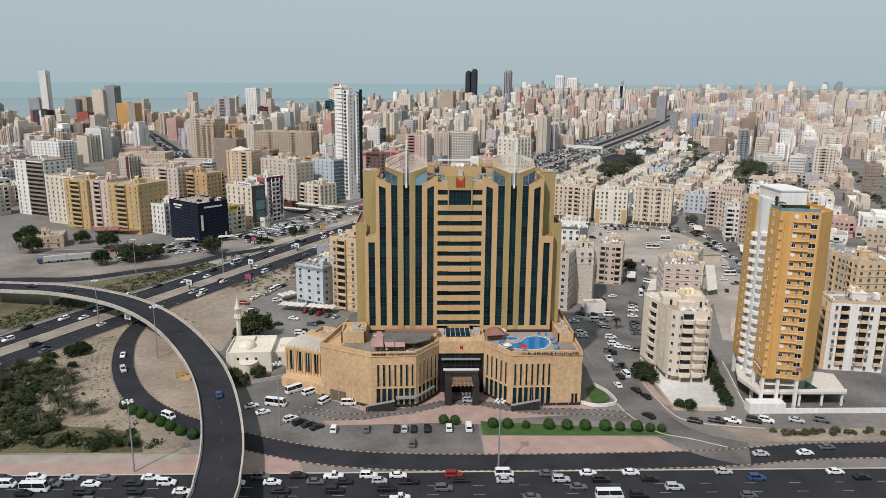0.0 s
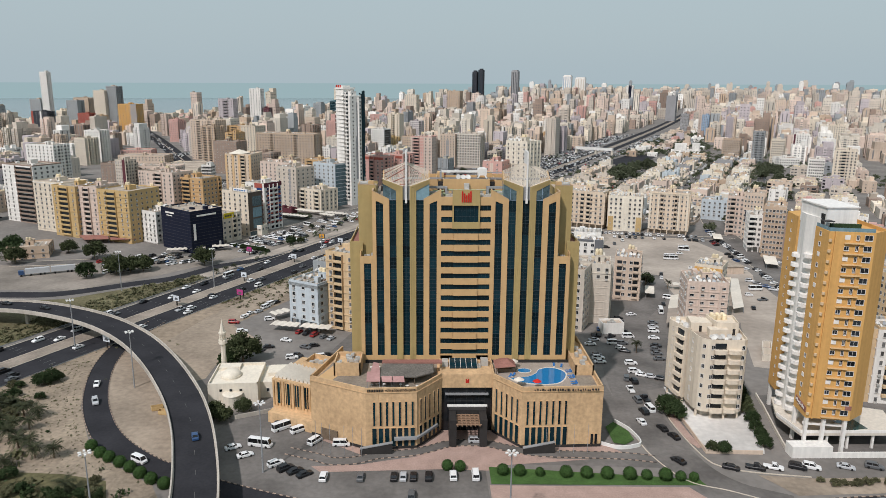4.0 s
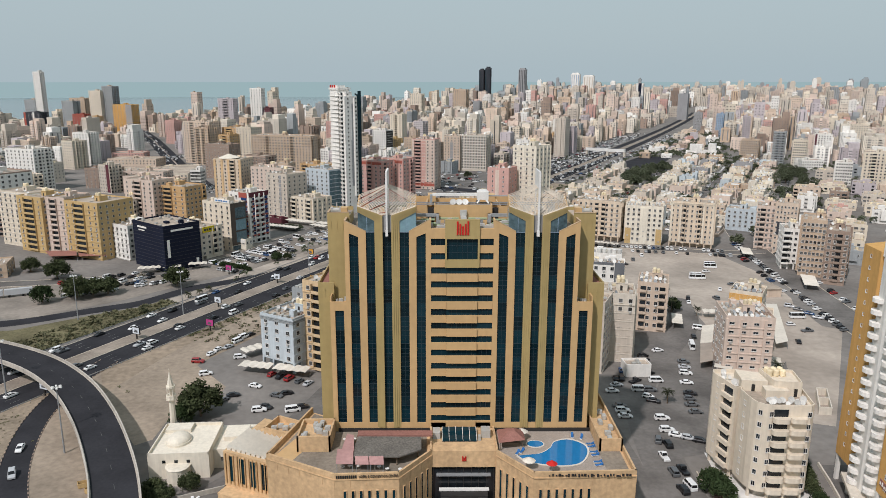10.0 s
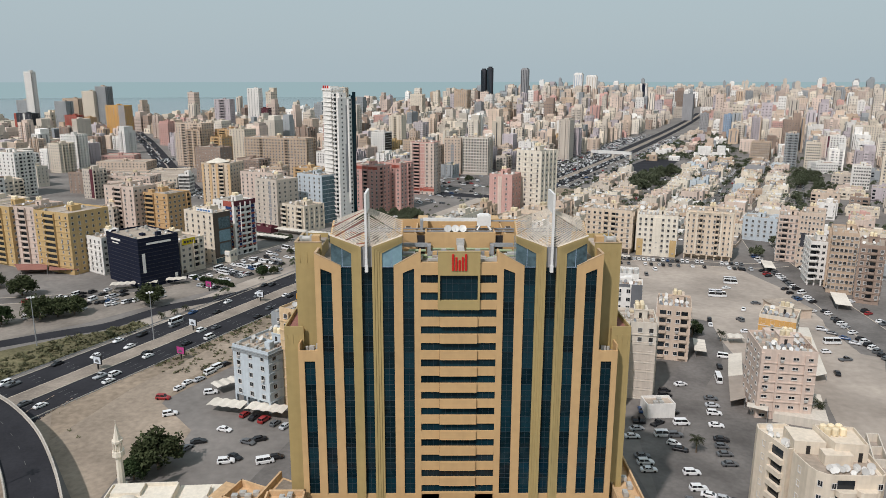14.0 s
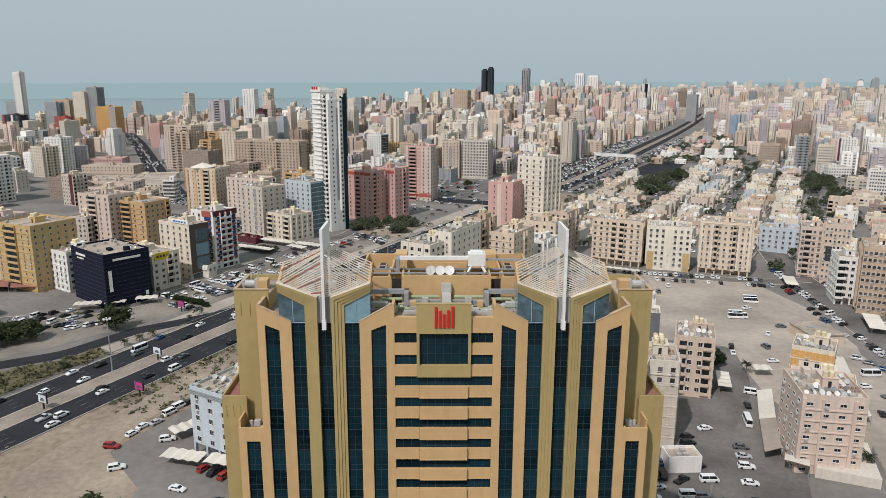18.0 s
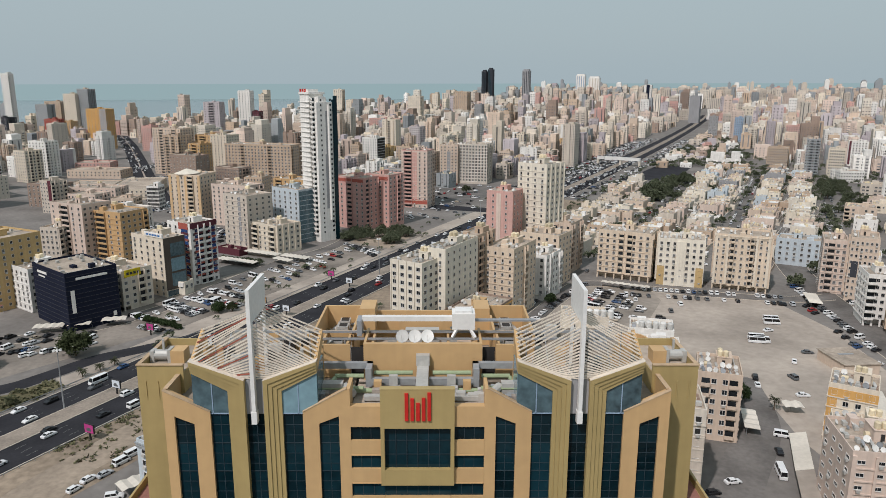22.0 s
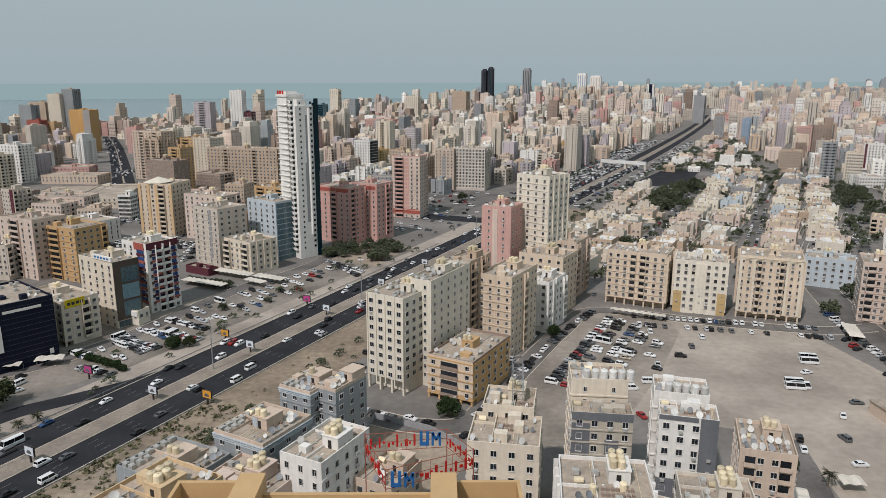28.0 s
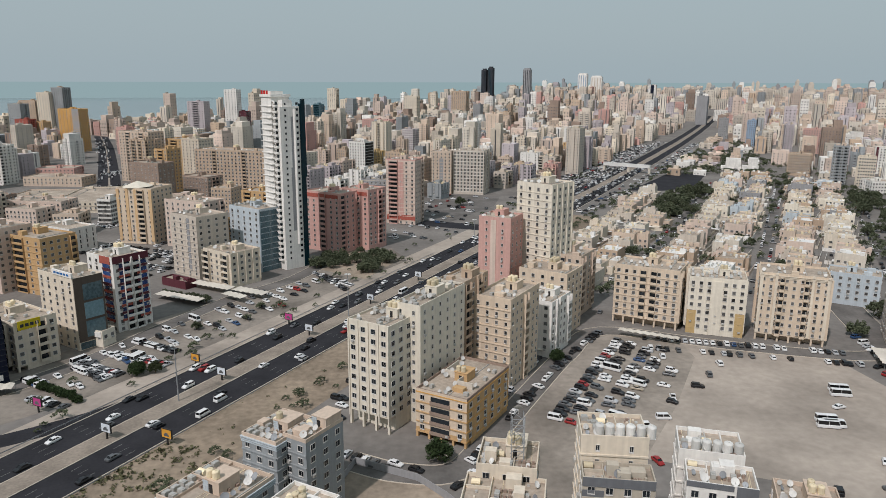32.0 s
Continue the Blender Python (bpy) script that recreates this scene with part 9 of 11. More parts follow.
def car_body(shape):
    """The painted shell: lower body with sloping ends and raised sills, and the roof panel."""
    long, wide, waist, roof, c0, c1, r0, r1, wheel = SHAPES[shape]
    a, b, y = long / 2, wide / 2, wide / 2 - 0.14
    m = Mesh()
    xs = [-a, -a + 0.12, c0, c1, a - 0.45, a]
    top = [waist - 0.12, waist, waist + 0.02, waist, waist - 0.12, waist - 0.34]
    if shape == "pickup":
        top = [waist - 0.3, waist - 0.25, waist - 0.25, waist, waist - 0.08, waist - 0.28]
    verts = []
    for x, z in zip(xs, top):
        nose = 0.88 if abs(x) > a - 0.05 else 1.0
        verts += [(x, -b * nose, 0.28), (x, -b * nose, z - 0.16), (x, -(b - 0.1) * nose, z), (x, (b - 0.1) * nose, z), (x, b * nose, z - 0.16), (x, b * nose, 0.28)]
    faces = [(6 * k + q, 6 * k + (q + 1) % 6, 6 * (k + 1) + (q + 1) % 6, 6 * (k + 1) + q) for k in range(5) for q in range(6)]
    faces = [f[::-1] for f in faces] + [(0, 1, 2, 3, 4, 5), (35, 34, 33, 32, 31, 30)]
    m.add(verts, faces)
    m.add([(r0 - 0.08, -y + 0.02, roof - 0.06), (r1 + 0.08, -y + 0.02, roof - 0.06), (r1 + 0.08, y - 0.02, roof - 0.06), (r0 - 0.08, y - 0.02, roof - 0.06), (r0, -y + 0.12, roof), (r1, -y + 0.12, roof), (r1, y - 0.12, roof), (r0, y - 0.12, roof)],
          [(4, 5, 6, 7), (0, 1, 5, 4), (1, 2, 6, 5), (2, 3, 7, 6), (3, 0, 4, 7), (3, 2, 1, 0)])
    for x, q in ((c0 + 0.02, r0), (c1 - 0.02, r1), ((c0 + c1) / 2, (r0 + r1) / 2)):
        for s in (-1, 1):
            m.beam((x, s * (b - 0.12), waist - 0.05), (q, s * (y - 0.08), roof - 0.04), 0.10, 0.10)
    return m


def car_glass(shape):
    long, wide, waist, roof, c0, c1, r0, r1, wheel = SHAPES[shape]
    b, y = wide / 2 - 0.12, wide / 2 - 0.22
    p = [(c0, -b, waist - 0.05), (c1, -b, waist - 0.05), (c1, b, waist - 0.05), (c0, b, waist - 0.05), (r0, -y, roof - 0.05), (r1, -y, roof - 0.05), (r1, y, roof - 0.05), (r0, y, roof - 0.05)]
    return Mesh().add(p, [(4, 5, 6, 7), (0, 1, 5, 4), (1, 2, 6, 5), (2, 3, 7, 6), (3, 0, 4, 7)])


def wheel_data(r):
    def make():
        n = 10
        ring = [(math.cos(2 * math.pi * i / n) * r, math.sin(2 * math.pi * i / n) * r) for i in range(n)]
        v = [(x, -0.11, z + r) for x, z in ring] + [(x, 0.11, z + r) for x, z in ring]
        return Mesh().add(v, [tuple(range(n)), tuple(range(2 * n - 1, n - 1, -1))] + [(i, n + i, n + (i + 1) % n, (i + 1) % n) for i in range(n)]).data("wheel", RUBBER)
    return shared(("wheel", r), make)


WORDS = {"sedan": "saloon car", "suv": "off-road car", "hatchback": "hatchback car", "van": "delivery van", "minibus": "minibus", "pickup": "pickup truck"}
STUFF = {k: Mesh() for k in PAINTS}
STUFF_GLASS, STUFF_WHEEL = Mesh(), Mesh()
car_count = 0


def car(x, y, turn, shape=None, color=None, z=0.06, where="parked", full=None):
    """One vehicle; past the first 300, and far off, they join the rest."""
    global car_count
    shape = shape or rng.choices(("sedan", "suv", "hatchback", "van", "pickup", "minibus"), (50, 30, 10, 5, 4, 1))[0]
    color = color or rng.choices(("white", "silver", "black", "grey", "red", "blue", "sand"), (38, 9, 28, 20, 2, 2, 1))[0]
    color = "white" if shape in ("minibus", "van") else color
    long, wide, waist, roof, c0, c1, r0, r1, wheel = SHAPES[shape]
    near = (y < 150 and abs(x) < 140) if full is None else full
    if near and car_count < 185:
        car_count += 1
        body = thing("car" if shape not in ("minibus", "van", "pickup") else shape, f"{color} {WORDS[shape]} {where}", "car" if shape not in ("minibus", "van", "pickup") else shape, pose(x, y, z, rz=turn), "cars of the city", data=shared(("car", shape, color), lambda: car_body(shape).data("car", PAINT[color])))
        part("glass", shared(("car_glass", shape), lambda: car_glass(shape).data("glass", CAR_GLASS)), None, body)
        for sx in (-1, 1):
            for sy in (-1, 1):
                part("wheel", wheel_data(wheel), None, body, at=pose(sx * long * 0.31, sy * (wide / 2 - 0.1), 0))
        return body
    if any((x - fx) ** 2 + (y - fy) ** 2 < fr * fr for fx, fy, fr in FOOTPRINTS):
        return None
    m = placed(pose(x, y, z, rz=turn))
    for target, mesh in ((STUFF[color], car_body(shape)), (STUFF_GLASS, car_glass(shape))):
        target.add([m @ Vector(v) for v in mesh.v], mesh.f)
    for sx in (-1, 1):
        STUFF_WHEEL.add([m @ Vector(v) for v in ((sx * long * 0.31 - 0.3, -wide / 2 + 0.02, 0), (sx * long * 0.31 + 0.3, -wide / 2 + 0.02, 0), (sx * long * 0.31 + 0.3, wide / 2 - 0.02, 0), (sx * long * 0.31 - 0.3, wide / 2 - 0.02, 0), (sx * long * 0.31 - 0.3, -wide / 2 + 0.02, 0.35), (sx * long * 0.31 + 0.3, -wide / 2 + 0.02, 0.35), (sx * long * 0.31 + 0.3, wide / 2 - 0.02, 0.35), (sx * long * 0.31 - 0.3, wide / 2 - 0.02, 0.35))], [(0, 1, 5, 4), (1, 2, 6, 5), (2, 3, 7, 6), (3, 0, 4, 7)])


rng = random.Random(404)
# lower motorway, dense traffic
for lane, y in enumerate((-58.6, -61.2, -64.4, -67.8)):
    x = -150 + rng.uniform(0, 9)
    while x < 135:
        dense = 1.0 if x < 40 else 2.4
        if not (lane > 1 and rng.random() < 0.35):
            car(x, y + rng.uniform(-0.3, 0.3), 0, where="on the lower motorway", z=0.06)
        x += rng.uniform(7.5, 15) * dense
car(-112, -63, 0, "minibus", "white", where="on the lower motorway")
# slip road and flyover
for x, y, a, c in ((-126.8, 15, -72, "white"), (-121, 3, -58, "silver"), (-92, -28.8, -28, "white"), (83, -50.5, 2, "silver"), (104, -47.6, 3, "grey"), (96, -50.2, 3, "white")):
    car(x, y, a, color=c, where="on the slip road", z=0.09)
for x, y, a, c in ((-76, -28.5, 114, "blue"), (-196, 74, -8, "black"), (-176, 68.5, -18, "black")):
    car(x, y, a, "sedan", c, z=7.46, where="on the flyover", full=True)
# forecourt
for x, c in ((-29.8, "grey"), (-20.9, "black"), (-18.4, "silver"), (-15.7, "black"), (-11.6, "black"), (-39.7, "white")):
    car(x, -36.4, 88, color=c, where="parked on the forecourt")
car(-5, -36.2, 90, "suv", "white", where="parked on the forecourt"); car(1, -36.2, 90, "van", "white", where="parked on the forecourt"); car(-16, -44, 88, "suv", "grey", where="on the forecourt")
for k, (x, y) in enumerate(((-53.8, -30.6), (-50.7, -32.6), (-47.8, -33.8), (-45, -35.2))):
    car(x, y, 34, "suv" if k < 2 else "sedan", ("white", "black", "black", "black")[k], where="parked on the forecourt")
for x, y, a, s, c in ((-68, -22.7, 25, "sedan", "white"), (-63.4, -26.5, 25, "sedan", "white"), (-60.5, -21.5, -12, "minibus", "white"), (-56, -12.6, 35, "minibus", "white"), (-51, -14.2, 35, "van", "white"), (-57.5, -10.2, 35, "sedan", "black"), (-45, -20, 52, "van", "white"), (-37, -21.4, 0, "van", "white"), (2.5, -20, 0, "suv", "silver")):
    car(x, y, a, s, c, where="beside the hotel")
# beside the hotel and on the side street
for x, y, a in ((58.3, 10.4, 95), (58.3, 3.4, 95), (61.5, 16.3, 95), (61.2, 4.2, 100), (60.4, -2.4, 100), (60.2, -13.6, 108), (62.0, -18, 112), (57.9, -4, 100), (55, -10, 100), (58.5, -30, 125)):
    car(x, y, a, where="on the side street")
for x, s, c in ((71.9, "sedan", "black"), (78.7, "pickup", "black"), (83.7, "pickup", "white"), (90.5, "suv", "black"), (94.4, "suv", "white"), (104, "sedan", "silver"), (112, "suv", "grey")):
    car(x, -33.2, -22, s, c, where="parked below the terrace wall")
for x, y, a in ((58.1, 56.8, 80), (60.1, 56.8, 80), (64.5, 54.9, 30), (72, 54.9, 0), (54.3, 47.8, 0), (63.8, 48.6, 0), (67.5, 48.3, 0), (65.4, 43.9, -30), (66.2, 41.1, -20), (54, 38, 0), (54, 35, 0), (53.8, 31.7, 0), (65.1, 30.3, 0), (77.4, 34.1, 0), (78.1, 38.7, 0), (80.5, 46, -10), (82.4, 53.6, -8), (84.9, 60.6, -8), (64.2, 23.7, 0), (66, 21, -20), (69, 19.5, -20), (72, 18, -20), (59.6, 18.6, 70), (74.3, 75.3, 10), (81.6, 79.8, 10), (73.1, 71.9, 10), (107.2, 101.7, -20), (101.7, 93.5, 75), (88, 70, -8), (86.5, 65.5, -8), (79, 42.5, -8), (57, 52, 10), (71, 61, 5), (62, 63, 80)):
    car(x, y, a, where="parked beside the hotel")
car(96.6, 83.4, 75, "minibus", "white", where="on the side street")
for x, y, a in ((-92.6, 81.3, 60), (-94, 77.1, 60), (-89.4, 83.5, 55), (-87.6, 88.9, 55), (-86.3, 92.7, 55), (-84, 95.5, 55), (-90.1, 60.5, 20), (-96.7, 70.6, -5), (-69.6, 51.6, -15), (-62, 37.7, -25), (-63.8, 35.7, 10), (-60.5, 45, -20), (-57.5, 46.5, 20), (-75.2, 45.3, 15), (-77.4, 42, 60), (-82, 74.2, 15), (-52.9, 35.7, 15), (-50.1, 37.6, 15), (-66, 60, 60), (-62.5, 58.5, 60), (-59, 57, 60), (-55, 55, 60), (-51.5, 53.5, 60)):
    car(x, y, a, where="parked behind the mosque")
# diagonal motorway
head = math.degrees(math.atan2(D.y, D.x))
for off in (2.0, 5.0, 8.1, 11.0, 22.2, 25.3, 28.4, 31.4):
    s = -30 + rng.uniform(0, 30)
    while s < 900:
        p = way(s, off)
        car(p.x, p.y, head + (180 if off > 20 else 0), where="on the diagonal motorway", full=s < 300)
        s += rng.uniform(16, 52) if s < 420 else rng.uniform(8, 26)
# open sand lot: rows along the street, before the apartment row, and scattered
for row in range(6):
    for k in range(22):
        p = Vector((46, 176)).lerp(Vector((84, 236)), k / 21) + Vector((0.86, -0.5)) * (3.0 + row * 5.2 + (row // 2) * 2.0)
        if rng.random() < (0.85, 0.7, 0.6, 0.5, 0.28, 0.12)[row]:
            car(p.x + rng.uniform(-0.4, 0.4), p.y + rng.uniform(-0.3, 0.3), -28 + rng.uniform(-7, 7), where="parked on the sand lot", full=row < 2 and k < 5)
for k in range(30):
    x = 96 + k * 2.7
    if rng.random() < 0.85:
        car(x, 238.6 - (x - 96) * 0.19, 78, where="before the apartment row", full=False)
    if rng.random() < 0.6:
        car(x + rng.uniform(-1, 1), 228.5 - (x - 96) * 0.19, 80, where="parked on the sand lot", full=False)
for k in range(46):
    y = 100 + k * 3.1
    for side, odds in ((-9.5, 0.75), (9.2, 0.7), (-15.5, 0.25)):
        cx = 178 + (y - 92) * 0.15
        if rng.random() < odds and not 150 < y < 162:
            car(cx + side, y, 20 + rng.uniform(-6, 6), where="parked along the road", full=False)
for x, y, a in ((153.4, 193.6, -8), (152, 190.2, -8), (136.5, 173.6, -8), (135, 170.3, -8), (137, 170.6, -8)):
    car(x, y, a, "minibus", "white", where="parked on the sand lot", full=True)
for x, y, a in ((116.1, 133.5, 70), (118, 139, 70), (132, 139, 100), (128, 126, 0), (140, 152, 60), (150, 160, -5), (157.9, 114.6, 0), (153.2, 99.2, 5), (142.7, 88, 70), (150, 106, 0), (162, 128, -30), (164, 124, -30), (166, 119, -30), (167, 114, -30), (146, 182, 15), (97, 205, -20), (104, 196, -10), (84, 175, 0), (92, 188, 80), (112, 205, 80), (120, 214, 85), (76, 170, 0), (70, 162, -10), (100, 220, 80), (74, 152, -70), (63, 150, -65)):
    car(x, y, a, color="red" if x == 157.9 else None, where="parked on the sand lot")
# the apartment street: both kerbs, and by the fenced plot
for line, gap in (([(20, 152), (31, 170), (44, 192), (62, 220), (80, 243)], 3.4), ([(12, 158), (26, 178), (38, 198), (54, 224)], 4.2)):
    for p, a in along([(x, y, 0) for x, y in line], gap):
        if rng.random() < 0.8:
            car(p.x + rng.uniform(-0.3, 0.3), p.y, a + rng.choice((0, 0, 80, 90)), where="parked along the apartment street", full=p.y < 190)
for x, y, a in ((-16, 155, 65), (-13.2, 153.6, 65), (-10.4, 152.2, 65), (-7.6, 150.8, 65), (-1.5, 150.5, -25), (4.5, 147.8, -25), (16, 141, 40), (21, 146, -30), (27, 150, 60), (19.5, 130, -60), (22, 122, 80)):
    car(x, y, a, where="parked by the fenced plot", full=True)
for k in range(16):
    x, y = rng.uniform(-32, -20), rng.uniform(172, 200)
    if free(x, y, 1.0):
        car(x, y, rng.choice((-27, 63)), where="parked behind the cream slab", full=False)
# lots left of the motorway
for row in range(7):
    for k in range(22):
        p = Vector((-146, 196)).lerp(Vector((-70, 318)), k / 21) + Vector((0.85, -0.52)) * (6.5 + row * 5.0)
        if inside([(-118, 190), (-88, 236), (-60, 282), (-50, 316), (-92, 290), (-128, 240), (-150, 205)], p.x, p.y) and rng.random() < 0.62:
            car(p.x + rng.uniform(-0.5, 0.5), p.y + rng.uniform(-0.5, 0.5), -35 + rng.uniform(-10, 10), where="on the dusty parking ground", full=False)
for row in range(5):
    for k in range(26):
        p = Vector((-200, 158)).lerp(Vector((-150, 186)), k / 25) + Vector((0.49, -0.87)) * (row * 6 - 4)
        if rng.random() < 0.5:
            car(p.x, p.y, 62 + rng.uniform(-12, 12), where="on the dusty parking ground", full=False)
for k in range(150):
    x, y = rng.uniform(-66, 60), rng.uniform(395, 570)
    if inside([(-60, 398), (-10, 385), (60, 450), (92, 545), (10, 572), (-34, 520)], x, y):
        car(x, y, -28 + rng.choice((0, 90)), full=False, where="by the junction")
for row in range(7):
    for k in range(130):
        p = way(600 + k * 4.4 + rng.uniform(-1, 1), 38 + row * 5.2)
        if rng.random() < 0.62:
            car(p.x, p.y, head + 90 + rng.uniform(-6, 6), full=False)
for k in range(420):
    s = rng.uniform(560, 1250)
    p = way(s, rng.choice((rng.uniform(37, 58), rng.uniform(-22, -5))))
    car(p.x, p.y, head + rng.choice((0, 90)), full=False)
for k in range(120):
    p = Vector((-303, 567)).lerp(Vector((-610, 1115)), rng.random()) + Vector((0.87, 0.49)) * rng.choice((-8, -5, -2, 2, 5, 8))
    car(p.x, p.y, 118, full=False)
for a, b, rows in (((-250, 440), (-215, 425), 5), ((-215, 365), (-180, 352), 6), ((-175, 375), (-150, 365), 5), ((-140, 400), (-95, 385), 7), ((-150, 360), (-118, 345), 5), ((-190, 330), (-150, 312), 7), ((-330, 585), (-312, 578), 6), ((-380, 690), (-360, 680), 6), ((-100, 420), (-85, 405), 6), ((-250, 330), (-215, 318), 5)):
    a, b = Vector(a), Vector(b)
    side = Vector((b.y - a.y, a.x - b.x)).normalized()
    for row in range(rows):
        for k in range(int((b - a).length / 2.7)):
            p = a.lerp(b, k * 2.7 / (b - a).length) - side * (row * 6.0 + (row // 2) * 3)
            if rng.random() < 0.7 and all((p.x - fx) ** 2 + (p.y - fy) ** 2 > (fr + 1) ** 2 for fx, fy, fr in FOOTPRINTS):
                car(p.x, p.y, 63, full=False)
for k in range(260):
    x, y = rng.uniform(-360, 330), rng.uniform(260, 640)
    if free(x, y, 2.5) or rng.random() < 0.15:
        if free(x, y, 1.5):
            car(x, y, rng.choice((-27, 63)), full=False)
for off in (-59, 3, 68):
    for k in range(48):
        s = 345 + k * 8 + rng.uniform(-2, 2)
        for side in (-3, 3):
            x, y = D.y * (off + side) + D.x * s, -D.x * (off + side) + D.y * s
            if rng.random() < 0.6 and all((x - fx) ** 2 + (y - fy) ** 2 > (fr + 1) ** 2 for fx, fy, fr in FOOTPRINTS):
                car(x, y, head, full=False)
# two straight rows by the hedge, and rows across the dusty ground
for a, b, n in (((-128, 214), (-106, 203), 16), ((-126, 209), (-109, 200.5), 13), ((-118, 221), (-92, 211), 18), ((-115, 233), (-92, 222), 17), ((-139, 200), (-126, 193), 8), ((-128, 186), (-112, 180), 8), ((-61, 327), (-34, 303), 14), ((-56, 322), (-36, 296), 12), ((-166, 362), (-138, 346), 15), ((-160, 368), (-134, 352), 13)):
    for k in range(n):
        if rng.random() < 0.85:
            car(a[0] + (b[0] - a[0]) * k / n, a[1] + (b[1] - a[1]) * k / n, 62 + rng.uniform(-6, 6), full=False, where="on the dusty parking ground")
for color, m in STUFF.items():
    if m.f:
        thing("distant_cars", f"{color} cars parked and driving farther off", "cars", Matrix(), kind="stuff", data=m.data("distant_cars", PAINT[color]))
thing("distant_car_glass", "dark windows of the farther cars", "cars", Matrix(), kind="stuff", data=STUFF_GLASS.data("distant_car_glass", CAR_GLASS))
thing("distant_car_wheels", "dark wheels of the farther cars", "cars", Matrix(), kind="stuff", data=STUFF_WHEEL.data("distant_car_wheels", RUBBER))
truck = thing("articulated_truck", "long grey and white articulated lorry", "truck", pose(-231, 136, 0.03, rz=22))
part("cab", Mesh().box(-1.2, 1.3, -1.2, 1.2, 0.9, 3.1).box(1.3, 1.6, -1.1, 1.1, 0.6, 1.9), PAINT["blue"], truck)
part("trailer", Mesh().box(1.9, 13.5, -1.25, 1.25, 1.2, 3.9), PAINT["silver"], truck)
part("trailer", Mesh().box(14.2, 26.0, -1.25, 1.25, 1.2, 3.9), PAINT["silver"], truck)
for x in (0, 4.5, 9, 11, 16, 22, 24):
    part("wheel", shared("truck_wheel", lambda: Mesh().tube((0, -1.2, 0.5), (0, 1.2, 0.5), 0.5, 10).data("wheel", RUBBER)), None, truck, at=Matrix.Translation((x, 0, 0)))
for x, y, a in ((-98.9, -1.2, 20), (-95.6, -3.8, -10)):
    skip = thing("skip", "yellow steel waste skip", "skip", pose(x, y, 0.04, rz=a), "waste skips")
    part("bin", ring_wall([(-1.7, -0.9), (1.7, -0.9), (2.0, 0.9), (-2.0, 0.9)], 0.2, 1.4, 0.1).box(-1.6, 1.6, -0.8, 0.8, 0.0, 0.3), WALL["yellow"], skip)


# ---- trees, palms, shrubs ----
def leafy(seed, r, h, clumps, leaves, size, squash=0.8):
    """A crown of many small leaves gathered in clumps, with an uneven outline and gaps."""
    q = random.Random(seed)
    m = Mesh()
    for _ in range(clumps):
        a, b = q.uniform(0, 2 * math.pi), math.acos(q.uniform(-0.45, 1))
        k = q.uniform(0.55, 1.0)
        c = Vector((math.cos(a) * math.sin(b) * r * k, math.sin(a) * math.sin(b) * r * k, h + math.cos(b) * r * squash * k))
        spread = q.uniform(0.22, 0.4) * r
        for _ in range(leaves):
            d = Vector((q.gauss(0, 1), q.gauss(0, 1), q.gauss(0, 0.8)))
            p = c + d.normalized() * spread * q.uniform(0.4, 1)
            u = Vector((q.gauss(0, 1), q.gauss(0, 1), q.gauss(0, 0.6))).normalized() * size * q.uniform(0.6, 1.3)
            v = u.cross(Vector((q.gauss(0, 1), q.gauss(0, 1), q.gauss(0, 1)))).normalized() * size * 0.6
            m.add([p - u, p + v, p + u, p - v], [(0, 1, 2, 3)])
    return m


def trunk(h, r, seed):
    q = random.Random(seed)
    m = Mesh()
    m.cyl(0, 0, 0, h * 0.6, r, r * 0.7, 8)
    for k in range(5):
        a = k * 1.26 + q.uniform(-0.3, 0.3)
        m.tube((0, 0, h * 0.55), (math.cos(a) * h * 0.35, math.sin(a) * h * 0.35, h * q.uniform(0.85, 1.1)), r * 0.35, 5)
    return m


CROWNS = [leafy(k, 1.0, 1.15, 80, 44, 0.095).data("crown", (LEAF, LEAF, OLIVE_LEAF)[k]) for k in range(3)]
FAR_CROWNS = [leafy(10 + k, 1.0, 1.15, 46, 20, 0.15).data("crown", HAZED_LEAF) for k in range(3)]
TRUNK = trunk(1.2, 0.07, 3).data("trunk", BARK)


def tree(x, y, r, label="dark green broadleaf tree", z=0.0):
    t = thing("tree", label + " with a dense crown", "tree", pose(x, y, z, rz=rng.uniform(0, 360)) @ Matrix.Scale(r, 4), "street trees")
    part("trunk", TRUNK, None, t)
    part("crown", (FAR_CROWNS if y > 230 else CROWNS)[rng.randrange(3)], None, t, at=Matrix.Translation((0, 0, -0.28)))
    return t


def palm_crown(seed):
    """Arching fronds, each a rib with slim leaflets down both sides."""
    q = random.Random(seed)
    m = Mesh()
    for k in range(34):
        a, rise = k * 2.4 + q.uniform(-0.2, 0.2), q.uniform(0.1, 1.5)
        c, s = math.cos(a), math.sin(a)
        spine = []
        for j in range(11):
            u = j / 10
            r = 2.9 * u * (1 - 0.12 * u)
            spine.append(Vector((c * r, s * r, rise * 2.1 * u - 2.7 * u * u * (1.1 - 0.4 * rise))))
        for j in range(1, 10):
            p, ahead = spine[j], (spine[j + 1] - spine[j]).normalized()
            w = 0.75 * math.sin(math.pi * min(0.97, j / 10 * 0.85 + 0.12))
            for side in (-1, 1):
                tip = p + Vector((-s * side, c * side, -0.25)) * w + ahead * 0.45
                m.add([p, p + ahead * 0.2, tip], [(0, 1, 2)])
        for j in range(10):
            side = Vector((-s, c, 0)) * 0.04
            m.add([spine[j] - side, spine[j] + side, spine[j + 1] + side, spine[j + 1] - side], [(0, 1, 2, 3)])
    return m


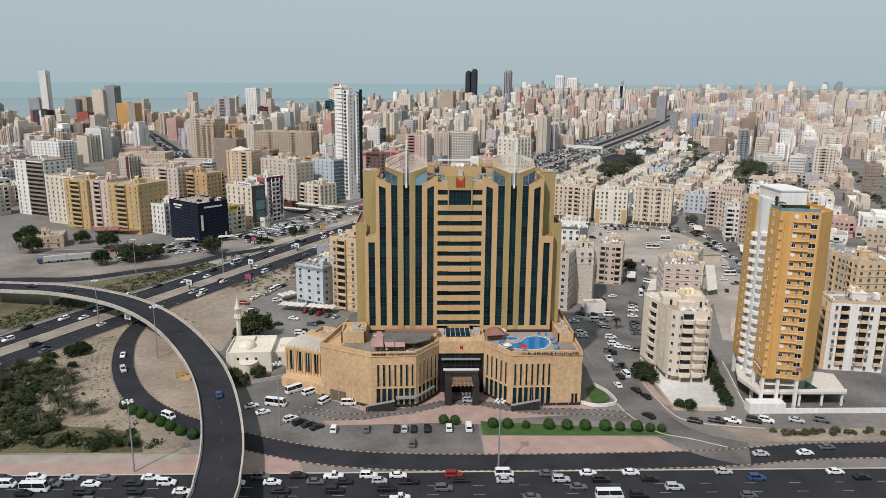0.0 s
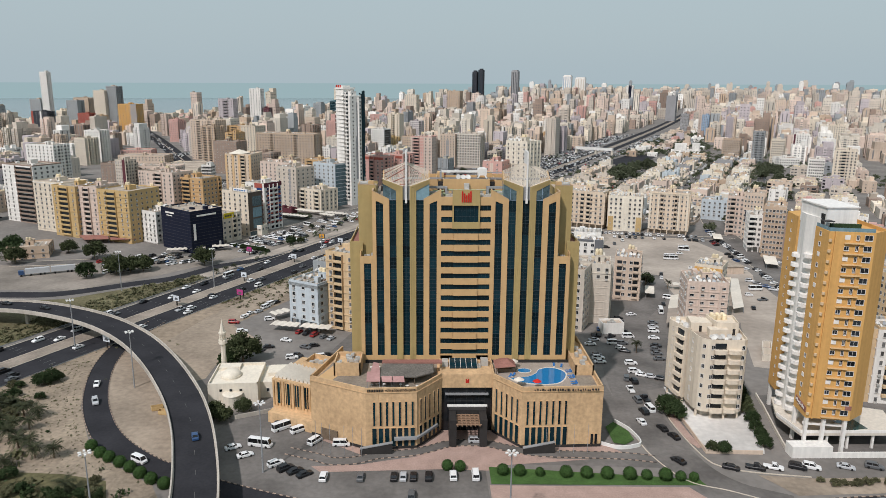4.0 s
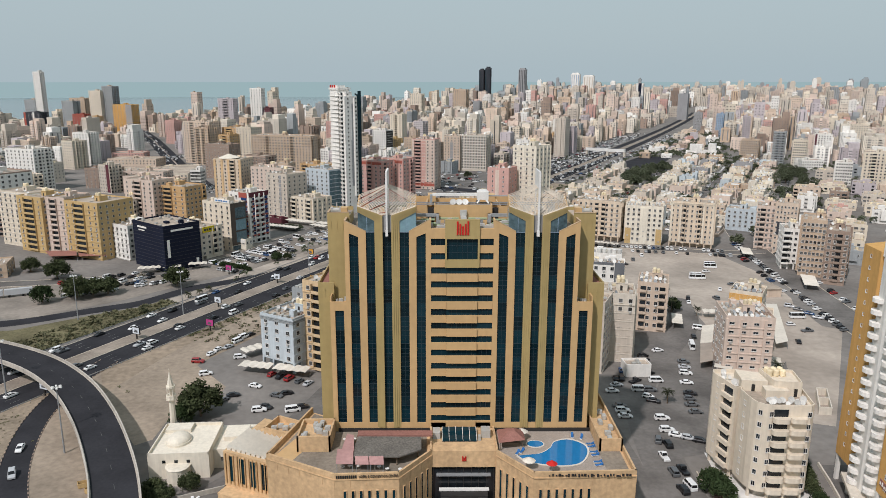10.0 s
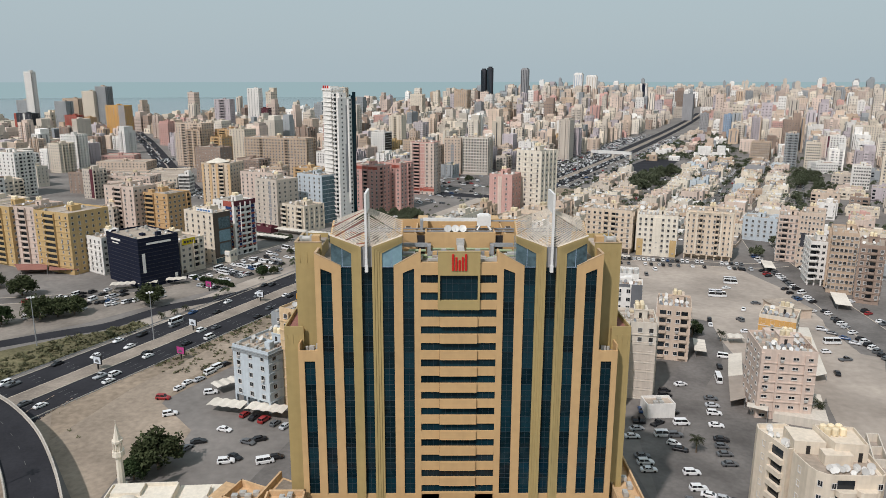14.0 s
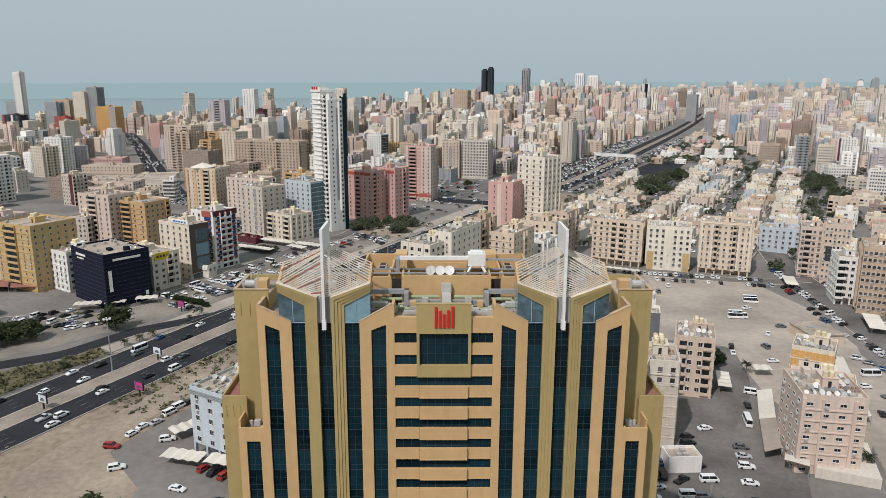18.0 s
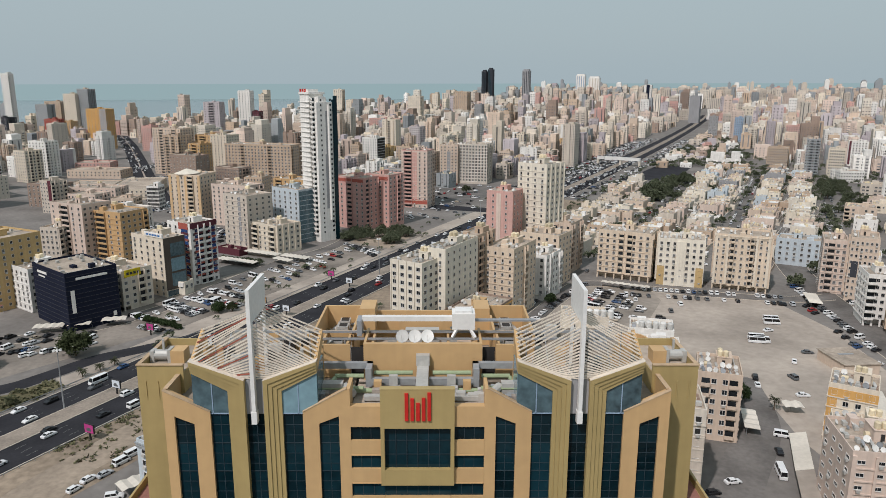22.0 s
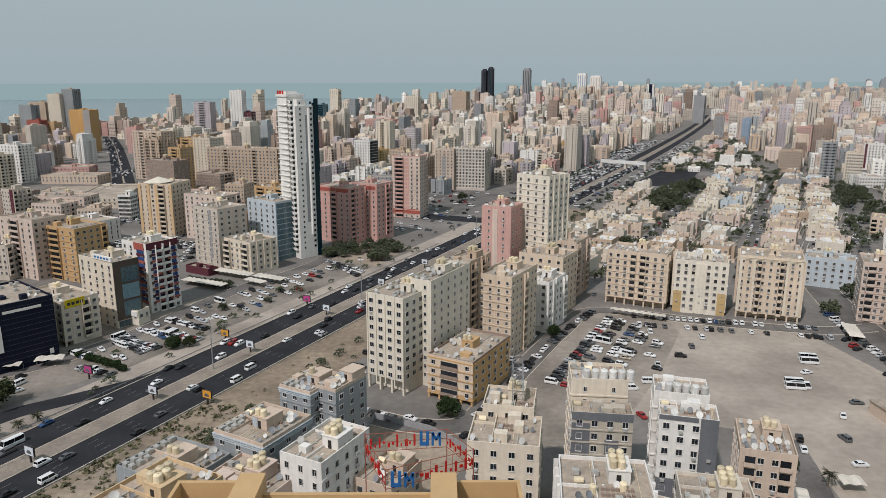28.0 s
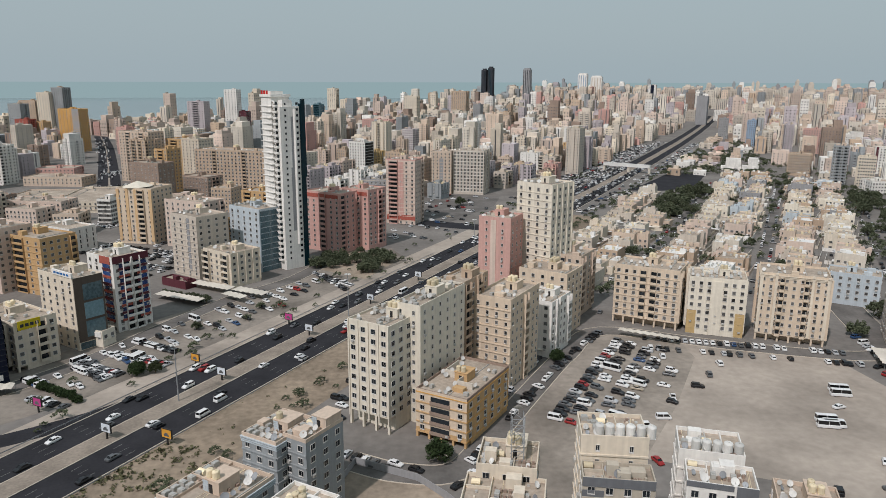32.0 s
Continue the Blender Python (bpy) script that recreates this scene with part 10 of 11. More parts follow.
PALMS = [palm_crown(k).data("fronds", PALM_LEAF) for k in range(3)]
STEM = Mesh().cyl(0, 0, 0, 1, 0.24, 0.19, 8).data("trunk", BARK)


def palm(x, y, h, k=1.0, z=0.0):
    t = thing("palm_tree", "date palm with arching grey-green fronds", "palm", pose(x, y, z, rz=rng.uniform(0, 360)), "palms")
    part("trunk", STEM, None, t, at=Matrix.Diagonal((k, k, h, 1)))
    part("fronds", PALMS[rng.randrange(3)], None, t, at=Matrix.Translation((0, 0, h)) @ Matrix.Scale(k, 4))


BUSHES = [leafy(20 + k, 0.8, 0.5, 34, 34, 0.10, 0.7).data("shrub", LEAF if k < 2 else DRY_LEAF) for k in range(4)]


def shrub(x, y, r, k, label="rounded green shrub", group="shrubs", z=0.0):
    return thing("shrub", label + " growing in the ground", "shrub", pose(x, y, z, rz=rng.uniform(0, 360)) @ Matrix.Scale(r, 4), group, data=BUSHES[k])


def ball_data():
    """A clipped ball: a dense skin of small leaves over a dark heart."""
    def make():
        q, m = random.Random(91), Mesh()
        m.dome(0, 0, 0.75, 0.86, 0.86, 14, 5).dome(0, 0, 0.75, 0.86, -0.75, 14, 4)
        for _ in range(1500):
            d = Vector((q.gauss(0, 1), q.gauss(0, 1), q.gauss(0, 1))).normalized()
            p = Vector((0, 0, 0.75)) + d * q.uniform(0.88, 1.0)
            u = d.orthogonal().normalized()
            u = (Matrix.Rotation(q.uniform(0, 6.28), 3, d) @ u) * 0.075
            v = d.cross(u).normalized() * 0.05 + d * 0.03
            m.add([p - u, p + v, p + u, p - v], [(0, 1, 2, 3)])
        return m.data("shrub", BALL_LEAF)
    return shared("hedge_ball", make)


def ball(x, y, r, label="clipped round hedge ball"):
    return thing("shrub", label + " growing in the ground", "shrub", pose(x, y, 0, rz=rng.uniform(0, 360)) @ Matrix.Scale(r, 4), "hedge balls", data=ball_data())


rng = random.Random(17)
tree(-146, 15.2, 2.6, "spreading green bush tree"); tree(-143.8, 17.0, 2.8, "spreading green bush tree"); tree(-141.9, 18.6, 1.8, "spreading green bush tree"); tree(-81.5, 33, 6.2); tree(-86, 28.5, 3.6); tree(-71, -2.5, 2.6); tree(-79, -6, 3.0); tree(-75.5, -8, 2.6)
for x, y, r in ((-140.7, 158, 5.0), (-209.9, 170, 5.2), (-195.1, 134, 4.2), (-182.1, 140, 5.4), (-176, 143, 4.4), (-170.2, 146, 4.4), (-250, 160, 5), (-262, 176, 6), (-232, 182, 4),
                (-100.9, 204, 3.0), (-95, 206, 2.4), (10.7, 152.5, 3.6), (57.2, 217, 2.6), (192.2, 241, 4.0), (216.8, 262, 5), (223, 258, 4.5), (-95.4, 246, 2.2), (65.6, -4, 3.4), (66.8, -7, 3.2), (67.4, -1.5, 2.6), (95, 10, 2.6), (93.5, 4, 2.4), (92.5, 0, 2.3), (91, -5, 2.2), (90, -10, 2.2), (88.6, -15, 2.0), (87.8, -19, 1.9), (86.6, -23, 2.2), (70.5, -25, 1.8), (73.5, -25.6, 1.9),
                (104.5, 124, 3.4), (-52, 466, 4), (30, 520, 4.5), (-35, 205 + 190, 4)):
    tree(x, y, r * (1.15 if x < -130 else 1.0))
for k in range(44):
    x, y = -52 + rng.uniform(-14, 34), 350 + rng.uniform(-24, 26)
    if inside([(-64, 338), (-50, 382), (-16, 352), (-31, 318)], x, y):
        tree(x, y, rng.uniform(2.6, 4.2), "haze-paled green garden tree")
for k in range(95):
    x, y = rng.uniform(120, 430), rng.uniform(300, 700)
    if free(x, y, 1.5):
        tree(x, y, rng.uniform(2.2, 4.5), "dark green street tree")
for k in range(36):
    off, s = (rng.uniform(-86, -62), rng.uniform(500, 650)) if k < 22 else (rng.uniform(62, 86), rng.uniform(600, 705))
    x, y = D.y * off + D.x * s, -D.x * off + D.y * s
    if all((x - fx) ** 2 + (y - fy) ** 2 > (fr + 1) ** 2 for fx, fy, fr in FOOTPRINTS):
        tree(x, y, rng.uniform(4.0, 6.5), "dark green garden tree")
for k in range(9):
    tree(-128 + k * 3.1, 289 - k * 1.3, rng.uniform(1.8, 2.6), "dark green hedge tree")
put("low maroon shed beside the car shades", (-137, 306), (-121, 297.5), 3.4, 6, "maroon", cols=(0, 0), stair=False, clutter=(0, 0, 0), name="shed")
# rows of street trees in the low quarter and beyond, too many to count
grove = Mesh()
small = [leafy(70 + k, 1.0, 1.1, 16, 9, 0.2) for k in range(3)]
for k in range(1500):
    x, y = rng.uniform(90, 520), rng.uniform(290, 900)
    if free(x, y, 1.0) and (rng.random() < 0.5 or 4.5 < abs((x * D.y - y * D.x - 3 + 31) % 62 - 31) < 8):
        m, r = small[k % 3], rng.uniform(1.6, 3.8)
        grove.add([(x + vx * r, y + vy * r / GRID_Y, vz * r * 0.9) for vx, vy, vz in m.v], m.f)
for k in range(900):
    x, y = rng.uniform(236, 637), rng.uniform(610, 1200)
    if inside(CIVIC, x, y) and free(x, y, 1.0) and (rng.random() < 0.6 or x * 0.9 - y * 0.45 > -90):
        m, r = small[k % 3], rng.uniform(1.8, 4.4)
        grove.add([(x + vx * r, y + vy * r / GRID_Y, vz * r * 0.9) for vx, vy, vz in m.v], m.f)
for k in range(260):
    p = way(rng.uniform(150, 900), rng.choice((rng.uniform(-24, -14), rng.uniform(37, 60))))
    m, r = small[k % 3], rng.uniform(0.9, 2.2)
    if all((p.x - fx) ** 2 + (p.y - fy) ** 2 > (fr + 1) ** 2 for fx, fy, fr in FOOTPRINTS):
        grove.add([(p.x + vx * r, p.y + vy * r / GRID_Y, vz * r * 0.8) for vx, vy, vz in m.v], m.f)
thing("street_trees", "dark green street trees among the houses, paled for haze", "trees", kind="stuff", data=grove.data("street_trees", HAZED_LEAF))
palm(70.5, 40.3, 4.2, 0.9); palm(102.9, 121.4, 5, 1.0); palm(113, 117, 3.6, 0.8); palm(118, 60, 4, 0.9)
for s_at, off in ((135.7, 37.4), (141.7, 36.4), (147.1, 36.0), (112, 38.0)):
    p = way(s_at, off)
    palm(p.x, p.y, 2.2, 0.8)
# the planted mound inside the loop
for x, y in ((-143.3, -15.7), (-127.3, -30.3), (-144.4, 0.3), (-146.4, -0.7), (-134.1, -4.7), (-132.6, -11.3), (-129.7, -20.9), (-121.9, -25.8), (-116.6, -25.8), (-104.9, -40.5), (-149.2, -4.6), (-150.6, 1.4), (-136.6, -13.1), (-131.3, -29.6), (-142.3, -9.4), (-125.5, -22.5), (-134.5, -17.5), (-139.0, -4.0)):
    palm(x, y - 1.0, rng.uniform(2.4, 3.8), rng.uniform(0.95, 1.2))
for k in range(44):
    x, y = rng.uniform(-178, -120), rng.uniform(-42, 8)
    if inside([(-175, -40), (-134, -40), (-138, -24), (-148, -6), (-156, 10), (-178, 4)], x, y):
        palm(x, y, rng.uniform(1.8, 3.6), rng.uniform(0.9, 1.2))
for x, y in ((-119.8, -41.6), (-116.7, -40.3), (-113.1, -43.0), (-109.0, -42.4), (-100.3, -43.1), (-95.6, -43.6), (-99.7, -37.1)):
    shrub(x, y - 0.3, rng.uniform(1.6, 2.3), rng.randrange(4), "dusty grey-green shrub on the mound", "shrubs of the mound")
for x, y in ((-135.5, -29.5), (-128.8, -39.5), (-127.4, -36.8), (-139.7, -23.3), (-134.2, -33.9), (-131.5, -37.5), (-123.5, -35.5)):
    shrub(x, y, rng.uniform(2.4, 3.6), rng.randrange(4), "dark green shrub on the mound", "shrubs of the mound")
count = 0
for k in range(420):
    x, y = rng.uniform(-200, -82), rng.uniform(-46, 36)
    if inside([(-200, -45), (-84, -45), (-92, -38), (-112, -22), (-130, -2), (-150, 22), (-178, -6), (-205, -30)], x, y) and count < 150:
        low = y < -38 - (x + 118) * 0.12 or x < -140
        if low or rng.random() < 0.06:
            count += 1
            shrub(x, y, rng.uniform(0.9, 3.0) if low else rng.uniform(0.5, 1.3), rng.randrange(4), "dusty green shrub on the mound", "shrubs of the mound")
for x, y in ((-108.4, -22.1), (-104.1, -25.5), (-100.6, -27.6), (-96.5, -29.9), (-92.6, -32.2), (-88.8, -34.7), (-84.8, -37.2), (-80.5, -39.2)):
    ball(x, y - 0.6, 1.75)
for x in (8.5, 13, 18.5, 25.5, 31, 36.5, 42.5, 47, 52, 56, 59.5):
    ball(x, -34.6 - (x - 5) * 0.06, rng.uniform(1.3, 1.9), "clipped round hedge ball on the lawn")
for x, y in ((-6.5, -32.6), (-3, -33)):
    ball(x, y, 1.6)
for k in range(16):
    shrub(-134 + k * 1.55 + rng.uniform(-0.6, 0.6), 195.5 - k * 0.72 + rng.uniform(-1.2, 1.2), rng.uniform(1.7, 2.6), k % 2, "dark green hedge shrub on the parking ground", "hedge of the parking ground")
for k in range(26):
    shrub(93 + k * 2.5 + rng.uniform(-1, 1), -39.6 + rng.uniform(-1.2, 0.8), rng.uniform(0.8, 1.8), 2 + k % 2, "dry brown shrub on the dusty verge", "dry shrubs of the verge")
# scrub along the motorway strip and the verge, too many to count
scrub = Mesh()
for k in range(1500):
    s, off = rng.uniform(-60, 210), rng.uniform(35, 54)
    p = way(s, off)
    if inside([(-230, 62), (-186, 40), (-130, 133), (-138, 138), (-146, 128), (-163, 118), (-187, 101), (-230, 96)], p.x, p.y):
        base, r = Vector((p.x, p.y, 0)), rng.uniform(0.5, 1.5)
        for _ in range(14):
            u = Vector((rng.gauss(0, 1), rng.gauss(0, 1), rng.gauss(0, 0.5))).normalized() * 0.4 * r
            v = u.cross(Vector((rng.gauss(0, 1), rng.gauss(0, 1), 1))).normalized() * 0.3 * r
            c = base + Vector((rng.gauss(0, 0.5) * r, rng.gauss(0, 0.5) * r, abs(rng.gauss(0.35, 0.25)) * r))
            scrub.add([c - u, c + v, c + u, c - v], [(0, 1, 2, 3)])
for k in range(940):
    if k > 700:
        p = way(rng.uniform(106, 185), -1.5 - 22 * rng.random() ** 1.6)
        r = rng.uniform(0.4, 1.4)
        if not free(p.x, p.y, 0.0) and any((p.x - fx) ** 2 + (p.y - fy) ** 2 < fr ** 2 for fx, fy, fr in FOOTPRINTS):
            continue
    elif k < 60:
        p = way(rng.uniform(-60, 420), rng.uniform(-26, -1.5))
        if abs(p.x + 2) < 26 and p.y > 150 and p.x > -30:
            continue
        r = rng.uniform(0.2, 0.9)
    else:
        p = Vector((rng.uniform(-150, -84), rng.uniform(-46, 48)))
        if not inside([(-150, 6), (-100, -30), (-86, -40), (-120, -8), (-131, 14), (-138, 40), (-150, 30)], p.x, p.y):
            continue
        r = rng.uniform(0.2, 0.5)
    for _ in range(9):
        u = Vector((rng.gauss(0, 1), rng.gauss(0, 1), rng.gauss(0, 0.5))).normalized() * 0.45 * r
        v = u.cross(Vector((rng.gauss(0, 1), rng.gauss(0, 1), 1))).normalized() * 0.35 * r
        c = Vector((p.x + rng.gauss(0, 0.5) * r, p.y + rng.gauss(0, 0.5) * r, abs(rng.gauss(0.3, 0.2)) * r))
        scrub.add([c - u, c + v, c + u, c - v], [(0, 1, 2, 3)])
growth = Mesh()
# rows of young plants beside the slip road
for off in (6.5, 8.6, 10.7, 12.8, 14.9, 17.0, 19.1):
    for p, a in along([(q[0], q[1], 0) for q in slip], 1.9, off * 0.3):
        x, y = p.x + math.sin(radians(a)) * off, p.y - math.cos(radians(a)) * off
        if not (-34 < y < 34 and -152 < x < -98) or rng.random() < 0.15:
            continue
        r = rng.uniform(0.18, 0.42)
        for _ in range(7):
            u = Vector((rng.gauss(0, 1), rng.gauss(0, 1), rng.gauss(0, 0.5))).normalized() * 0.5 * r
            v = u.cross(Vector((rng.gauss(0, 1), rng.gauss(0, 1), 1))).normalized() * 0.4 * r
            c = Vector((x + rng.gauss(0, 0.5) * r, y + rng.gauss(0, 0.5) * r, abs(rng.gauss(0.35, 0.2)) * r))
            growth.add([c - u, c + v, c + u, c - v], [(0, 1, 2, 3)], 0)
for k in range(1150):
    p = Vector((rng.uniform(-196, -82), rng.uniform(-46, 42)))
    if not inside([(-195, -45), (-84, -45.5), (-90, -39), (-102, -31), (-114, -21), (-126, -2), (-136, 22), (-140, 38), (-152, 18), (-170, -8)], p.x, p.y):
        continue
    open_sand = p.x > -150 + (12 - p.y) * 0.62 and p.y > -36 - (p.x + 128) * 0.14
    if open_sand and rng.random() < 0.97:
        continue
    r = rng.uniform(0.4, 1.0) if open_sand else rng.uniform(0.6, 2.1)
    for _ in range(22):
        u = Vector((rng.gauss(0, 1), rng.gauss(0, 1), rng.gauss(0, 0.5))).normalized() * 0.34 * r
        v = u.cross(Vector((rng.gauss(0, 1), rng.gauss(0, 1), 1))).normalized() * 0.26 * r
        c = Vector((p.x + rng.gauss(0, 0.55) * r, p.y + rng.gauss(0, 0.55) * r, abs(rng.gauss(0.4, 0.3)) * r))
        growth.add([c - u, c + v, c + u, c - v], [(0, 1, 2, 3)], k % 2)
thing("undergrowth", "dense dusty olive undergrowth on the mound", "undergrowth", kind="stuff", data=growth.data("undergrowth", [DRY_LEAF, LEAF]))
thing("scrub", "low dry scrub on the sandy verges", "scrub", kind="stuff", data=scrub.data("scrub", DRY_LEAF))

# ---- street furniture ----
def lamp_mast(x, y, h=20.0, z=0.0):
    m = thing("lamp_mast", "tall grey lighting mast with a ring of lamps", "street lamp", pose(x, y, z), "lighting masts")
    part("pole", Mesh().cyl(0, 0, 0, h, 0.26, 0.12, 8), GREY_METAL, m)
    for k in range(6):
        a = k * math.pi / 3
        part("lamp", shared("mast_lamp", lambda: Mesh().beam((0, 0, 0), (1.0, 0, 0.1), 0.08, 0.08).box(0.8, 1.5, -0.25, 0.25, -0.05, 0.25).data("lamp", WHITE_METAL)), None, m, at=Matrix.Translation((0, 0, h)) @ Matrix.Rotation(a, 4, "Z"))


for x, y in ((-113.1, 13.4), (-150.5, 44), (-166, 112.7), (-90.4, -58.5 + 3), (7.5, -56.2), (-56.5, -33.7), (-121.6, 118.5), (-77.8, 185.4), (-31, 262), (118, -56.2), (-205, 20)):
    lamp_mast(x, y)
for k in range(5):
    p = way(420 + k * 85, 16.5)
    lamp_mast(p.x, p.y)
POSTER = [surface("poster_pale", (0.62, 0.66, 0.70), 0.4), surface("poster_pink", (0.45, 0.06, 0.22), 0.4), surface("poster_amber", (0.62, 0.30, 0.05), 0.4)]


def billboard(x, y, poster, turn=-22.0):
    b = thing("billboard", ("pale poster", "pink poster", "amber poster")[poster] + " board on a short dark post", "billboard", pose(x, y, 0.05, rz=turn), "roadside posters")
    part("post", Mesh().box(-0.25, 0.25, -0.2, 0.2, 0, 2.2), DARK_METAL, b)
    board = part("frame", Mesh().box(-2.0, 2.0, -0.22, 0.22, 2.2, 5.2), DARK_METAL, b)
    part("poster", Mesh().box(-1.8, 1.8, -0.26, -0.22, 2.4, 5.0), POSTER[poster], board)
    part("picture", Mesh().box(-1.0, 0.9, -0.29, -0.26, 2.9, 3.6).box(-0.6, 0.5, -0.29, -0.26, 3.6, 4.0), PAINT["grey"], board)


for x, y, k in ((-102.8, 100.5, 1), (-130, 92, 0), (-109, 128, 0), (-90.1, 163, 0), (-70.4, 160, 2), (-68.1, 200, 0), (-81.9, 211, 2), (-44.7, 240, 0), (-22.6, 278, 0), (-0.4, 314, 0), (-56.3, 252, 1), (-150, 60, 0), (-139, 46, 0), (-120.5, 178, 1)):
    billboard(x, y, k)
# guard rails along the motorway
for off in (-1.2, 34.6):
    rail = thing("guard_rail", "weathered steel guard rail along the motorway", "guard rail", kind="structure")
    pts = [way(s, off) for s in range(-20, 420, 20)]
    m = Mesh()
    for a, b in zip(pts, pts[1:]):
        m.beam((a.x, a.y, 0.7), (b.x, b.y, 0.7), 0.08, 0.32)
    part("rail", m, GREY_METAL, rail)
    posts = Mesh()
    for p, _ in along([(q.x, q.y, 0) for q in pts], 4.0):
        posts.box(p.x - 0.06, p.x + 0.06, p.y - 0.06, p.y + 0.06, 0, 0.72)
    tagged(part("posts", posts, GREY_METAL, rail), kind="stuff")


def sail(x, y, turn, wide, deep, label="pale fabric car shade on steel posts", h=2.7):
    s = thing("parking_canopy", label, "canopy", pose(x, y, 0.05, rz=turn), "car shades")
    n = max(2, int(wide / 3))
    m = Mesh()
    for k in range(n):
        x0, x1 = k * wide / n, (k + 1) * wide / n
        m.add([(x0, 0, h), ((x0 + x1) / 2, 0, h + 0.35), (x1, 0, h), (x0, deep, h + 0.2), ((x0 + x1) / 2, deep, h + 0.6), (x1, deep, h + 0.2)], [(0, 1, 4, 3), (1, 2, 5, 4)])
        m.add([(x0, 0, h - 0.06), ((x0 + x1) / 2, 0, h + 0.29), (x1, 0, h - 0.06), (x0, deep, h + 0.14), ((x0 + x1) / 2, deep, h + 0.54), (x1, deep, h + 0.14)], [(3, 4, 1, 0), (4, 5, 2, 1)])
    part("canopy", m, CANVAS, s)
    for k in range(n + 1):
        part("post", Mesh().cyl(k * wide / n, deep * 0.85, 0, h + 0.1, 0.07, n=6), GREY_METAL, s)


for a in ((-79, 62, -12, 12, 5), (-66, 59.5, -12, 13, 5), (-79, 73, 40, 9, 5), (-171, 178, 10, 12, 5), (-158, 181, 10, 9, 5), (-146, 186, 12, 10, 5), (100, 101, 70, 14, 4.5), (115, 114, -5, 6, 4.5), (186, 208, 70, 18, 6), (190, 150, 65, 22, 7), (-131, 283, -22, 28, 6), (-98, 284, -30, 14, 5), (-120, 300, -24, 26, 6), (-95, 290, -24, 20, 6), (40, 205, 55, 9, 4), (52, 220, 55, 12, 4), (30, 186, 60, 8, 4), (8, 153, -25, 6, 4), (88, 240.5, -24, 25, 3.0)):
    sail(*a)
shed = thing("shed", "long flat-roofed beige shed on the lot", "shed", pose(152, 141, 0.04, rz=4))
part("wall", Mesh().box(0, 14, 0, 14, 0, 4), WALL["beige"], shed)
part("roof", Mesh().box(-0.4, 14.4, -0.4, 14.4, 4, 4.3), ROOFING, shed)
part("skylight", Mesh().box(4, 10, 8, 9, 4.3, 4.45), GREY_METAL, shed)
# long car shades and shops along the side street
for label, quad, h, cloth in (("long white fabric car shade", ((97.6, 94.9), (102.7, 94.9), (111.0, 115.9), (106.0, 115.9)), 3.0, CANVAS), ("long beige fabric car shade", ((90.3, 74.8), (95.7, 76.1), (102.6, 94.7), (97.6, 94.7)), 3.0, DIRT), ("white car shade behind the apartment block", ((127.6, 94.8), (133.2, 96.4), (151.3, 144.9), (147.2, 147.1)), 2.8, CANVAS), ("dark red shop canopy below the yellow blocks", ((-231.3, 238.6), (-215.6, 238.7), (-222.0, 251.0), (-241.5, 252.6)), 2.8, RED_TILE), ("dark red shop canopy beside the white office", ((-214.6, 238.7), (-198.5, 238.8), (-205.3, 249.8), (-221.0, 251.0)), 2.8, RED_TILE), ("white sign canopy over the shops", ((93.0, 69.0), (97.6, 64.4), (99.3, 67.7), (94.6, 72.0)), 4.0, CANVAS)):
    shade = thing("parking_canopy", label + " on steel posts", "canopy", Matrix(), "car shades")
    (x0, y0), (x1, y1), (x2, y2), (x3, y3) = quad
    part("canopy", Mesh().add([(x0, y0, h), (x1, y1, h + 0.5), (x2, y2, h + 0.5), (x3, y3, h), (x0, y0, h - 0.1), (x1, y1, h + 0.4), (x2, y2, h + 0.4), (x3, y3, h - 0.1)], [(0, 1, 2, 3), (7, 6, 5, 4), (0, 4, 5, 1), (1, 5, 6, 2), (2, 6, 7, 3), (3, 7, 4, 0)]), cloth, shade)
    for k in range(5):
        part("post", Mesh().cyl(x1 + (x2 - x1) * k / 4, y1 + (y2 - y1) * k / 4, 0, h + 0.4, 0.08, n=6), GREY_METAL, shade)
ruin = thing("roofless_house", "low roofless beige house on the dusty plot", "house", Matrix(), kind="structure")
ruin.matrix_basis = Matrix()
part("wall", ring_wall([(115.4, 38.9), (119.3, 38.3), (125.7, 53.5), (122.2, 54.0)], 0, 2.6, 0.3).beam((118.6, 46.2, 1.3), (122.4, 45.8, 1.3), 0.25, 2.6), WALL["chalk"], ruin)
